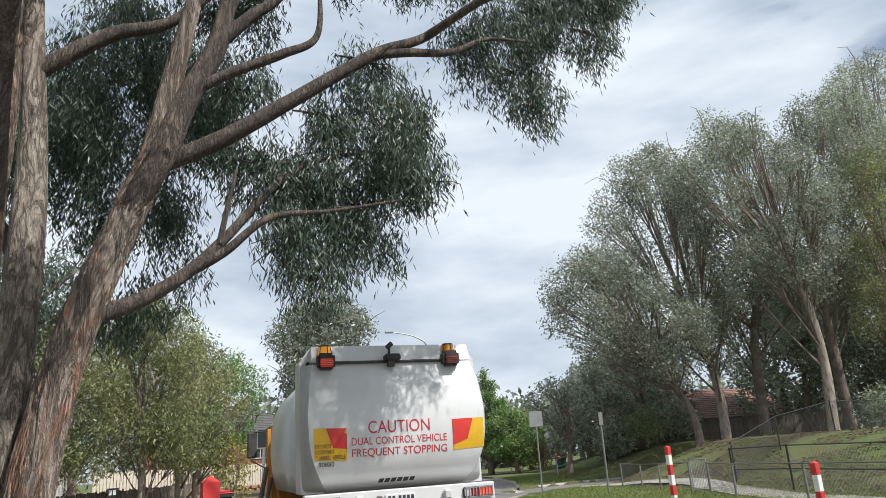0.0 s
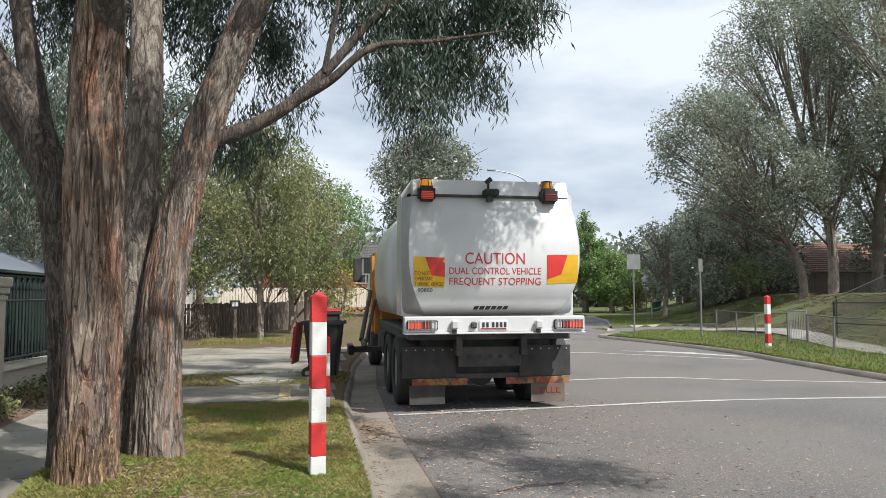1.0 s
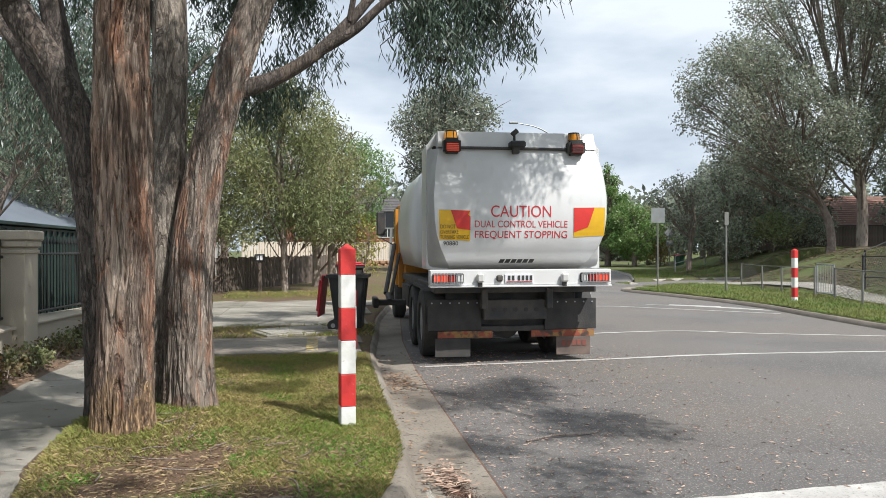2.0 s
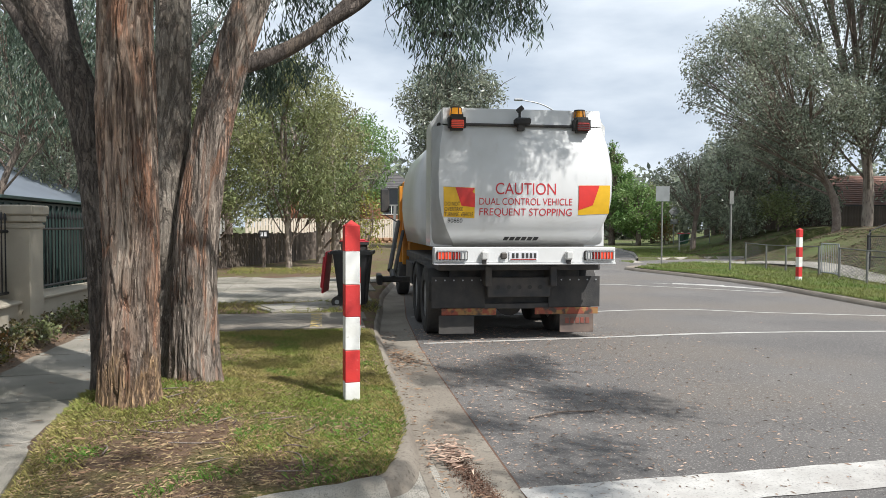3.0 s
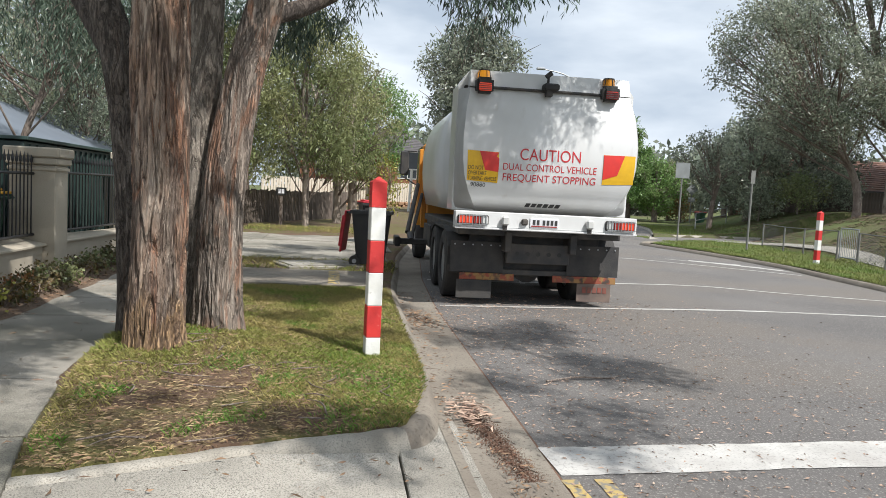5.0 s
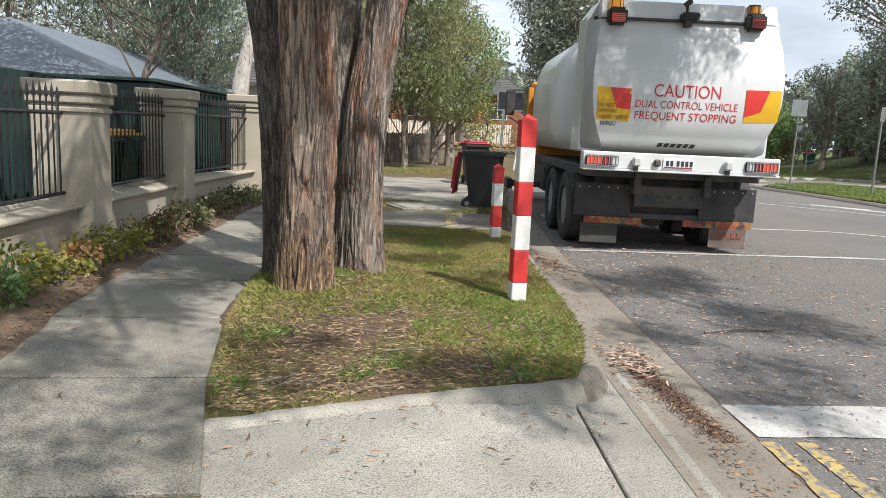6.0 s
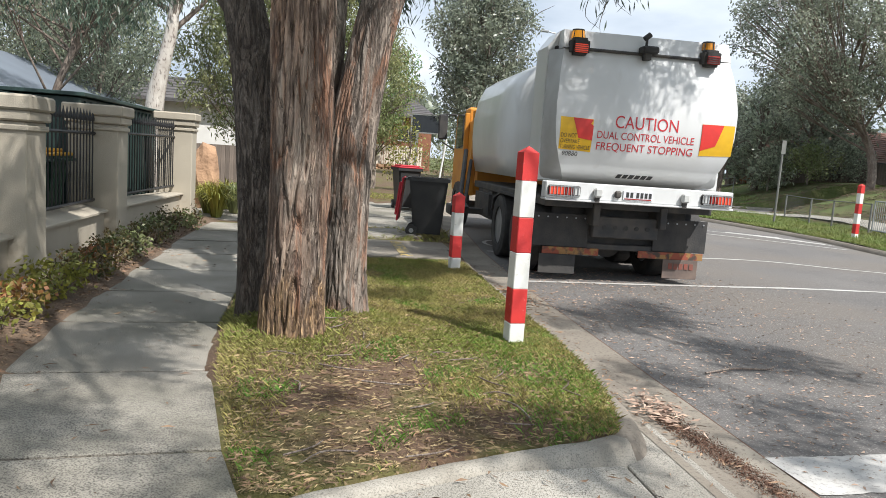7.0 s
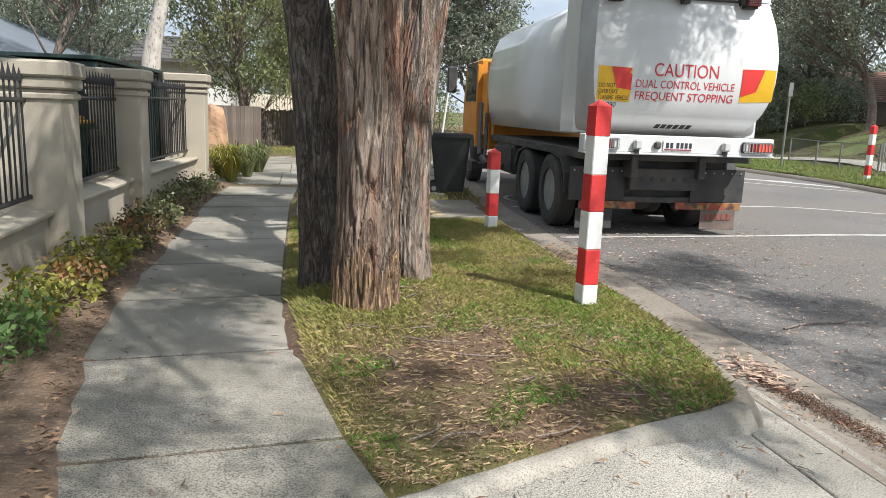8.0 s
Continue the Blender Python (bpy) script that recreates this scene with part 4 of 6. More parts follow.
    part("fuel_tank", boxed((-1.2, 3.6, 0.5), (-0.6, 5.0, 1.0), 0.06, 2), "chassis", truck)
    # the lifting arm, reaching down to the bin
    bm = bmesh.new()
    rod(bm, (-1.28, 5.9, 1.7), (-1.55, 4.6, 0.75), 0.045)
    rod(bm, (-1.20, 5.7, 1.5), (-1.45, 4.6, 0.72), 0.035)
    arm = part("lift_arm", bm, "chassis", truck, "black steel bin lifting arm")
    part("lift_boom", boxed((-1.78, 4.1, 0.55), (-1.2, 4.22, 0.66), 0.015), "chassis", arm)
    part("clamp", boxed((-1.82, 3.9, 0.52), (-1.72, 4.5, 0.70), 0.015), "chassis", arm)
    part("elbow", rodded((-1.50, 4.1, 0.62), (-1.50, 4.6, 0.72), 0.06), "chassis", arm)


build_truck()

# ---- red and white crossing posts ----


def crossing_post(x, y, z, height, bands, tilt=(0, 0)):
    """A square post in red and white bands, counted from the foot, with a pointed top."""
    ob = empty("crossing_post", pose(x, y, z, tilt[0], tilt[1], 8), "square timber crossing post in red and white bands on the verge", "post", "crossing posts")
    h, w = 0.0, 0.0625
    total = sum(b for _, b in bands)
    for i, (colour, b) in enumerate(bands):
        b *= height / total
        if i < len(bands) - 1:
            bm = boxed((-w, -w, h - (0.3 if i == 0 else 0)), (w, w, h + b), 0.006)
        else:
            bm = bmesh.new()
            vs = [bm.verts.new((a * w, c * w, q)) for q in (h, h + b - 0.05) for a, c in ((-1, -1), (1, -1), (1, 1), (-1, 1))]
            tip = bm.verts.new((0, 0, h + b))
            bm.faces.new(vs[3::-1])
            for k in range(4):
                j = (k + 1) % 4
                bm.faces.new((vs[k], vs[j], vs[4 + j], vs[4 + k]))
                bm.faces.new((vs[4 + k], vs[4 + j], tip))
        part("band", bm, "post_red" if colour == "r" else "post_white", ob)
        h += b
    return ob


TALL = [("w", 0.14), ("r", 0.27), ("w", 0.28), ("r", 0.27), ("w", 0.28), ("r", 0.26)]
crossing_post(-0.003, 6.50, 0.155, 1.50, TALL)
crossing_post(0.19, 10.13, 0.175, 0.93, [("w", 0.10), ("r", 0.27), ("w", 0.29), ("r", 0.25)])
crossing_post(12.88, 18.64, 0.10, 1.50, TALL)
crossing_post(12.05, 12.6, 0.10, 1.02, [("w", 0.10), ("r", 0.27), ("w", 0.29), ("r", 0.25)])

# ---- bins ----


def wheelie_bin(m, body, lid, label, lid_open=False, size=1.0):
    ob = empty("wheelie_bin", m, label, "bin")
    bm = bmesh.new()
    lo = [(-0.21, -0.24), (0.21, -0.24), (0.21, 0.22), (-0.21, 0.22)]
    hi = [(-0.285, -0.33), (0.285, -0.33), (0.285, 0.33), (-0.285, 0.33)]
    a = [bm.verts.new((x, y, 0.05)) for x, y in lo]
    b = [bm.verts.new((x, y, 0.98)) for x, y in hi]
    bm.faces.new(a[::-1])
    for i in range(4):
        j = (i + 1) % 4
        bm.faces.new((a[i], a[j], b[j], b[i]))
    if not lid_open:
        bm.faces.new(b)
    bmesh.ops.bevel(bm, geom=[e for e in bm.edges if abs(e.verts[0].co.z - e.verts[1].co.z) > 0.5], offset=0.04, segments=2, affect="EDGES")
    tub = part("tub", bm, body, ob)
    bm = bmesh.new()
    for lo_, hi_ in (((-0.31, -0.36, 0.94), (0.31, -0.32, 1.0)), ((-0.31, 0.32, 0.94), (0.31, 0.36, 1.0)), ((-0.31, -0.32, 0.94), (-0.275, 0.32, 1.0)), ((0.275, -0.32, 0.94), (0.31, 0.32, 1.0))):
        box(bm, lo_, hi_)
    part("rim", bm, body, tub)
    part("badge", boxed((-0.06, -0.305, 0.78), (0.06, -0.285, 0.85), 0.005), "plate", tub)
    part("handle", rodded((-0.25, 0.40, 0.96), (0.25, 0.40, 0.96), 0.018), body, ob)
    for s in (-1, 1):
        wheel = part("wheel", rodded((s * 0.20, 0.25, 0.10), (s * 0.26, 0.25, 0.10), 0.10, seg=16), "rubber", ob)
        part("hub", rodded((s * 0.258, 0.25, 0.10), (s * 0.268, 0.25, 0.10), 0.04, seg=10), "steel", wheel)
    bm = bmesh.new()
    box(bm, (-0.30, -0.37, 0.0), (0.30, 0.37, 0.035))
    box(bm, (-0.24, -0.28, 0.035), (0.24, 0.28, 0.075))
    bmesh.ops.bevel(bm, geom=bm.edges[:], offset=0.012, segments=1, affect="EDGES")
    where = pose(0, 0.45, 0.62, -84, 0, 0) if lid_open else pose(0, 0, 1.0)
    bm.transform(where)
    part("lid", bm, lid, ob)
    ob.scale = (size, size, size)
    return ob


wheelie_bin(pose(0.30, 13.45, 0.165, 0, 0, 80), "bin_black", "bin_red", "dark grey wheelie bin, red lid hanging open, at the kerb", True)
wheelie_bin(pose(0.55, 19.0, 0.20, 0, 0, 10), "bin_black", "bin_red", "dark grey wheelie bin with closed red lid on the driveway")
wheelie_bin(pose(26.3, 50.6, 0.12, 0, 0, 20), "bin_green", "bin_red", "distant dark wheelie bin with red lid by the road")
for k, y in enumerate((9.15, 9.85)):
    wheelie_bin(pose(-4.72, y, 0.25, 0, 0, -90), "bin_green", "bin_yellow", "dark green wheelie bin with yellow lid behind the fence")

# ---- rendered wall with iron fence ----
PILLARS = [(-3.93, 4.90), (-3.95, 7.92), (-3.92, 10.57), (-3.68, 14.15)]


def garden_wall():
    def pillar(x, y, h):
        ob = empty("wall_pillar", pose(x, y, 0.1), "cream rendered wall pillar with stepped cap", "pillar", "wall pillars")
        w, d = 0.22, 0.56
        part("shaft", boxed((-d, -w, -0.1), (0, w, h - 0.22), 0.012), "render", ob)
        part("neck", boxed((-d - 0.02, -w - 0.02, h - 0.30), (0.02, w + 0.02, h - 0.25), 0.01), "render", ob)
        part("neck", boxed((-d - 0.035, -w - 0.035, h - 0.22), (0.035, w + 0.035, h - 0.13), 0.015), "render", ob)
        part("cap", boxed((-d - 0.06, -w - 0.06, h - 0.13), (0.06, w + 0.06, h), 0.018), "render", ob)

    for (x, y), h in zip(PILLARS, (1.68, 1.70, 1.76, 1.86)):
        pillar(x, y, h)
    runs = [((-3.95, -6.0), (-3.93, 4.68)), ((-3.93, 5.12), (-3.95, 7.70)), ((-3.95, 8.14), (-3.92, 10.35)), ((-3.92, 10.79), (-3.70, 13.93))]
    for k, ((xa, ya), (xb, yb)) in enumerate(runs):
        wall = tagged(part("wall_plinth", prism([(xa - 0.42, ya), (xa - 0.15, ya), (xb - 0.15, yb), (xb - 0.42, yb)], 0.0, 0.60), "render"), "low cream rendered plinth wall", "wall", kind="structure")
        cop = prism([(xa - 0.46, ya), (xa - 0.10, ya), (xb - 0.10, yb), (xb - 0.46, yb)], 0.60, lambda x, y: 0.685 if x < min(xa, xb) - 0.25 else 0.63, 0.01)
        part("coping", cop, "render", wall)
        fence = empty("iron_fence", pose(0, 0, 0), "black iron fence panel with spear tops on a low wall", "fence", "fence panels")
        n = max(3, int((yb - ya) / 0.105))
        top = 1.60 + 0.03 * k
        cx = lambda y: xa - 0.27 + (xb - xa) * (y - ya) / (yb - ya)
        bm = bmesh.new()
        rod(bm, (0, 0, 0.72), (0, 0, top), 0.009, seg=6)
        rod(bm, (0, 0, top), (0, 0, top + 0.03), 0.018, 0.02, 6)
        rod(bm, (0, 0, top + 0.03), (0, 0, top + 0.13), 0.02, 0.002, 6)
        first = None
        for i in range(n):
            y = ya + (i + 0.5) * (yb - ya) / n
            if first is None:
                first = part("picket", bm, "iron", fence)
                o = first
            else:
                o = new("picket", first.data)
                o.parent = fence
            o.location = (cx(y), y, 0)
        for z in (0.74, top - 0.14):
            part("rail", rodded((cx(ya), ya, z), (cx(yb), yb, z), 0.02, seg=6), "iron", fence)


garden_wall()

# ---- trees ----


def limb(heap, pts, radii, seg=8, n=None, rough=0.08, ribs=0.0, seed=0.0):
    n = n or max(6, len(pts) * 5)
    line = smooth_line(pts, n)
    rad = np.interp(np.linspace(0, 1, n), np.linspace(0, 1, len(radii)), radii)
    heap.add(*tube_arrays(line, rad, seg, rough, seed, ribs))
    return line


def spray(rg, clumps, per_area, length, width, droop, gap=0.5, tight=0.24, hang=0.7):
    """Leaves in loose bunches within the clumps (x, y, z, radius, flatness)."""
    out = []
    for x, y, z, r, flat in clumps:
        bunches = max(6, int(16 * gap * (r / max(length * 3, 0.4)) ** 2 * 3))
        c = rg.normal(size=(bunches, 3))
        c /= np.linalg.norm(c, axis=1)[:, None]
        c *= (rg.uniform(0.15, 1.0, (bunches, 1)) ** 0.5) * r
        c[:, 2] *= flat
        count = max(1, int(per_area * r * r / bunches))
        spread = max(r * tight, length * 1.1)
        p = c[:, None, :] + rg.normal(size=(bunches, count, 3)) * spread * np.array([0.55, 0.55, hang])
        out.append(p.reshape(-1, 3) + np.array([x, y, z]))
    return leaf_arrays(rg, np.vstack(out), length, width, droop)


def great_gum():
    tree = empty("gum_tree", pose(0, 0, 0), "large stringybark gum with several trunks and drooping leaves on the verge", "tree")
    front = [(-1.68, 6.2, 0.1), (-1.69, 6.2, 0.32), (-1.68, 6.2, 0.8), (-1.68, 6.2, 1.5), (-1.70, 6.22, 2.5), (-1.71, 6.25, 3.4), (-1.68, 6.3, 5.0), (-1.75, 6.2, 7.0)]
    right = [(-1.33, 6.97, 0.1), (-1.34, 6.95, 0.4), (-1.33, 6.95, 1.35), (-1.20, 6.98, 2.35), (-1.03, 7.0, 3.05), (-0.69, 7.1, 4.1), (-0.55, 7.15, 4.6), (-0.42, 7.2, 5.4), (-0.25, 7.2, 6.3), (0.0, 7.3, 8.0)]
    left = [(-1.94, 6.75, 0.1), (-1.95, 6.75, 0.4), (-2.00, 6.75, 1.37), (-2.10, 6.75, 2.3), (-2.32, 6.8, 3.0), (-2.7, 6.9, 3.6), (-3.4, 7.0, 5.0), (-3.9, 7.2, 7.0)]
    middle = [(-1.58, 7.15, 0.1), (-1.57, 7.15, 1.0), (-1.56, 7.15, 2.1), (-1.54, 7.15, 3.5), (-1.57, 7.2, 4.6), (-1.68, 7.2, 6.1), (-1.8, 7.3, 8.0)]
    for pts, radii, bark, seed, ribs in ((front, [0.275, 0.228, 0.208, 0.205, 0.205, 0.198, 0.15, 0.09], "gum_red", 1.3, 0.15), (right, [0.255, 0.215, 0.185, 0.17, 0.16, 0.15, 0.12, 0.10, 0.08, 0.04], "gum_grey", 5.1, 0.12),
                                         (left, [0.22, 0.18, 0.165, 0.15, 0.13, 0.12, 0.09, 0.05], "gum_scaly", 9.7, 0.07), (middle, [0.21, 0.17, 0.155, 0.15, 0.12, 0.09, 0.06], "gum_mottled", 13.2, 0.05)):
        hp = Heap()
        limb(hp, pts, radii, 176 if seed < 6 else 120, 290 if seed < 6 else 200, 0.10, ribs, seed)
        hp.make("trunk", bark, tree, {"gum_red": "furrowed reddish trunk with peeled orange foot", "gum_grey": "furrowed grey trunk with a red scar", "gum_scaly": "flaky dark grey trunk", "gum_mottled": "mottled grey-tan trunk"}[bark], smooth=True)
    boughs = [
        ([(-0.45, 7.15, 4.5), (0.09, 7.15, 4.82), (0.74, 7.1, 5.26), (1.6, 7.1, 5.9), (2.2, 7.1, 6.2), (2.9, 7.2, 6.8), (3.8, 7.2, 7.3)], [0.09, 0.085, 0.075, 0.065, 0.05, 0.035, 0.015]),
        ([(1.6, 7.1, 5.9), (2.0, 7.1, 5.98), (2.5, 7.1, 6.05), (3.0, 7.2, 6.35), (3.6, 7.2, 6.4)], [0.055, 0.05, 0.04, 0.025, 0.012]),
        ([(-1.0, 7.02, 3.0), (-0.62, 7.1, 3.16), (-0.23, 7.1, 3.42), (0.11, 7.2, 3.80), (0.63, 7.3, 4.45), (1.2, 7.4, 4.8), (1.9, 7.4, 4.9)], [0.09, 0.07, 0.06, 0.05, 0.035, 0.025, 0.01]),
        ([(-0.23, 7.1, 3.42), (0.1, 7.05, 3.62), (0.5, 7.0, 3.95), (1.1, 7.0, 4.05), (1.8, 7.0, 4.2)], [0.055, 0.045, 0.035, 0.02, 0.01]),
        ([(0.05, 7.15, 3.72), (0.12, 7.15, 4.1), (0.2, 7.2, 4.5)], [0.03, 0.025, 0.012]),
        ([(-0.75, 7.05, 3.95), (-0.48, 7.0, 4.5), (-0.30, 7.0, 5.05), (-0.02, 7.0, 5.7), (0.12, 7.0, 6.3), (0.6, 7.0, 7.2)], [0.12, 0.125, 0.115, 0.10, 0.08, 0.03]),
        ([(0.0, 7.0, 5.75), (0.3, 7.0, 6.1), (0.6, 7.0, 6.4), (1.1, 7.0, 7.2)], [0.07, 0.06, 0.05, 0.02]),
        ([(-0.3, 7.0, 5.15), (0.1, 6.95, 5.4), (0.6, 6.9, 5.65), (0.95, 6.9, 5.9), (1.0, 6.9, 6.5)], [0.06, 0.05, 0.045, 0.035, 0.02]),
        ([(-1.6, 7.2, 5.35), (-1.3, 7.2, 5.6), (-0.95, 7.2, 5.85), (-0.4, 7.2, 6.1), (0.2, 7.2, 6.9)], [0.085, 0.075, 0.07, 0.055, 0.03]),
        # next five boughs run out of view, carrying leaves added for shade
        ([(-1.64, 6.25, 3.6), (-1.4, 5.2, 5.0), (-0.8, 3.8, 6.2), (0.0, 2.2, 6.8), (0.8, 0.8, 7.2)], [0.11, 0.09, 0.07, 0.05, 0.02]),
        ([(-0.25, 7.2, 6.3), (0.8, 7.6, 7.8), (2.2, 8.4, 9.0), (3.3, 9.6, 9.7), (3.9, 10.8, 10.3)], [0.08, 0.07, 0.05, 0.035, 0.012]),
        ([(2.2, 7.1, 6.2), (3.2, 6.0, 6.6), (4.2, 4.6, 6.8), (5.0, 3.0, 6.9)], [0.05, 0.04, 0.03, 0.015]),
        ([(-0.8, 3.8, 6.2), (0.4, 3.7, 6.6), (1.8, 3.6, 6.8), (3.2, 3.0, 6.9)], [0.05, 0.04, 0.03, 0.012]),
        ([(-2.7, 6.9, 3.6), (-3.4, 5.5, 5.0), (-3.6, 3.5, 6.0), (-3.2, 1.5, 6.6)], [0.09, 0.07, 0.05, 0.02]),
        ([(-2.1, 6.75, 2.3), (-2.7, 7.2, 3.2), (-3.5, 7.8, 4.2), (-4.3, 8.2, 4.8)], [0.08, 0.07, 0.05, 0.02]),
        ([(-2.10, 6.75, 2.35), (-2.28, 6.85, 2.9), (-2.42, 6.95, 3.5), (-2.6, 7.1, 4.3), (-2.9, 7.2, 5.8)], [0.12, 0.11, 0.10, 0.085, 0.04]),
        ([(-1.54, 7.15, 3.4), (-2.0, 7.6, 4.2), (-2.6, 8.2, 4.8), (-3.4, 8.8, 5.4)], [0.07, 0.06, 0.04, 0.02])]
    for i, (pts, radii) in enumerate(boughs):
        hp = Heap()
        limb(hp, pts, radii, 12, len(pts) * 8, 0.10, 0.02, i * 3.1)
        hp.make("bough", "bough_bark", tree, smooth=True)
    clumps = [(0.85, 7.4, 3.85, .6, 1), (1.45, 7.4, 4.2, .62, 1), (1.9, 7.3, 4.75, .6, 1), (0.55, 7.6, 4.7, .65, 1), (1.15, 7.4, 5.2, .62, 1), (2.0, 7.3, 5.35, .6, 1), (0.3, 7.6, 5.5, .55, 1),
              (1.0, 7.6, 4.5, .6, 1), (1.6, 7.5, 3.85, .42, 1.2), (1.0, 7.4, 3.4, .34, 1.3), (1.6, 7.2, 5.8, .5, .8), (2.2, 7.3, 4.5, .4, 1.2),
              (2.9, 7.2, 6.3, .55, .9), (3.3, 7.2, 5.9, .5, 1.1), (3.5, 7.2, 6.5, .6, 1), (3.9, 7.2, 6.8, .65, 1), (4.3, 7.1, 7.2, .6, .9), (4.4, 7.1, 6.5, .4, 1.2), (3.6, 7.2, 5.45, .3, 1.4), (3.9, 7.2, 7.6, .8, .8), (2.9, 7.2, 7.4, .7, .8),
              (-0.3, 8.2, 5.3, .8, 1), (-1.2, 8.4, 4.8, .9, 1), (-2.2, 8.4, 5.0, 1.0, 1), (-1.0, 8.4, 6.3, 1.0, 1), (-3.6, 8.4, 5.2, .9, 1), (-4.2, 8.4, 4.4, .8, 1), (-0.6, 8.6, 4.3, .7, 1), (-1.6, 9.0, 5.8, 1.0, 1), (-2.9, 9.2, 6.2, 1.1, 1), (-4.6, 9.2, 5.9, 1.1, 1), (-0.1, 8.6, 6.3, .8, 1), (-0.9, 8.8, 3.3, .5, 1),
              (0.3, 7.6, 6.7, .8, 1), (1.2, 7.3, 7.4, .8, 1), (2.0, 7.1, 8.3, .9, 1), (-0.2, 7.4, 8.0, 1, 1), (-1.8, 6.5, 7.2, 1, 1), (-3.8, 7.2, 6.9, 1, 1),
              # mostly unseen overhead clumps, placed where their shadows reach path, lawn and road
              (-0.6, 3.6, 6.5, 1.0, .6), (0.4, 5.0, 6.6, .8, .6), (0.5, 3.6, 6.8, .5, .6), (0.1, 2.2, 6.8, .6, .6), (0.6, 0.8, 7.0, .7, .6), (2.3, 4.6, 6.8, .5, .6), (2.9, 3.3, 6.8, .45, .6), (3.2, 0.3, 7.0, .7, .6), (3.6, 5.9, 6.9, .5, .7), (4.5, 3.9, 6.7, .7, .6), (5.2, 2.7, 6.8, .8, .6), (4.0, 2.2, 6.8, .45, .6), (5.3, 4.4, 6.9, .6, .6), (4.4, 1.0, 7.0, .6, .6), (-0.5, 1.9, 6.9, .45, .6), (4.6, 7.4, 6.95, .55, .9), (5.0, 7.6, 7.4, .6, .9), (-3.5, 4.0, 6.1, 1.0, .6), (-3.2, 1.5, 6.7, 1.0, .6), (-2.0, 3.0, 7.0, .9, .6), (-1.5, 4.9, 6.2, .6, .6), (0.3, -0.5, 7.0, .35, .6), (0.0, 4.3, 6.8, .7, .6), (0.6, 1.5, 7.1, .5, .6), (0.5, 2.9, 7.0, .5, .6), (-0.1, 0.2, 6.9, .4, .6),
              # unseen high clumps, added so their shade falls on the driveway
              (1.6, 7.4, 8.8, 1.0, .6), (2.9, 7.0, 8.9, .9, .6), (4.0, 7.6, 9.0, .9, .6), (2.2, 8.6, 9.1, 1.0, .6), (3.4, 9.0, 9.2, 1.0, .6), (4.6, 9.2, 9.4, .9, .6), (1.4, 9.6, 9.6, .9, .6), (2.6, 10.2, 9.9, 1.0, .6), (3.8, 10.8, 10.3, 1.0, .6)]
    clumps = [(x * 1.06 + 0.01, y * 1.06 - 0.02, z * 1.06 - 0.10, q, w) if x > 2.8 and 7.0 < y < 7.7 else (x, y, z, q, w) for x, y, z, q, w in clumps]
    rg = np.random.default_rng(3)
    # small unseen sprays over the footpath, added for dappled shade, with gaps of sky between
    sprays = []
    for k in range(24):
        x, y = rg.uniform(-0.4, 1.7), rg.uniform(-1.8, 4.6)
        # gap left so sun reaches the front trunk's foot
        if math.hypot(x - 1.3, y - 2.5) > 0.8:
            sprays.append((x, y, rg.uniform(6.5, 7.3), rg.uniform(0.14, 0.25), 0.7))
    # more unseen sprays, to shade the wall, then the lawn's left side
    for k in range(14):
        sprays.append((rg.uniform(-1.7, -0.4), rg.uniform(1.5, 6.4), rg.uniform(6.4, 7.2), rg.uniform(0.18, 0.34), 0.7))
    sprays += [(1.4, 1.0, 7.0, .25, .7), (1.6, 0.5, 6.9, .25, .7), (1.2, 0.2, 7.0, .25, .7), (1.8, 1.2, 7.0, .2, .7)]
    fine, over = [], []
    for x, y, z, r, flat in clumps:
        high = y < 6.4 or z > 8.6
        for k in range(max(2, int((17 if not high else 10 if x > 2 else 6.6) * r * r))):
            d = rg.normal(size=3)
            d *= r * (0.95 if high else 0.72) * rg.uniform(0.3, 1.0) / np.linalg.norm(d)
            (over if high else fine).append((x + d[0], y + d[1], z + d[2] * flat, (0.36 if high else 0.34) * rg.uniform(0.6, 1.25), 0.7 if high else 1.0))
    v, f = spray(rg, fine, 4700, 0.108, 0.0165, 0.60, 0.40, 0.17, 1.0)
    v2, f2 = spray(rg, over + sprays, 3300, 0.15, 0.026, 0.55, 0.45, 0.18, 1.0)
    f = np.vstack([f, f2 + len(v)])
    v = np.vstack([v, v2])
    raw("crown", v, f, "leaf_gum", tree, "hanging narrow grey-green leaves")
    hp = Heap()
    for x, y, z, r, flat in clumps[:21]:
        for k in range(5):
            d = np.clip(rg.normal(size=3) * 0.55, -0.8, 0.8) * r
            e = np.array([x, y, z]) + d
            limb(hp, [(x - d[0] * .5 - 0.2, y, z + 0.1), (x, y, z + 0.05), tuple(e), tuple(e + np.array([0.05, 0, -0.2]))], [0.012, 0.008, 0.005, 0.002], 5, 8)
    for k in range(10):
        x, z = rg.uniform(0.7, 1.3), rg.uniform(3.1, 3.5)
        limb(hp, [(x, 7.4, z), (x - 0.08, 7.4, z - 0.3), (x + rg.uniform(-.1, .1), 7.4, z - 0.42)], [0.004, 0.003, 0.001], 4, 8)
    tagged(hp.make("twig_work", "bough_bark", tree, "thin dark twigs"), kind="stuff")


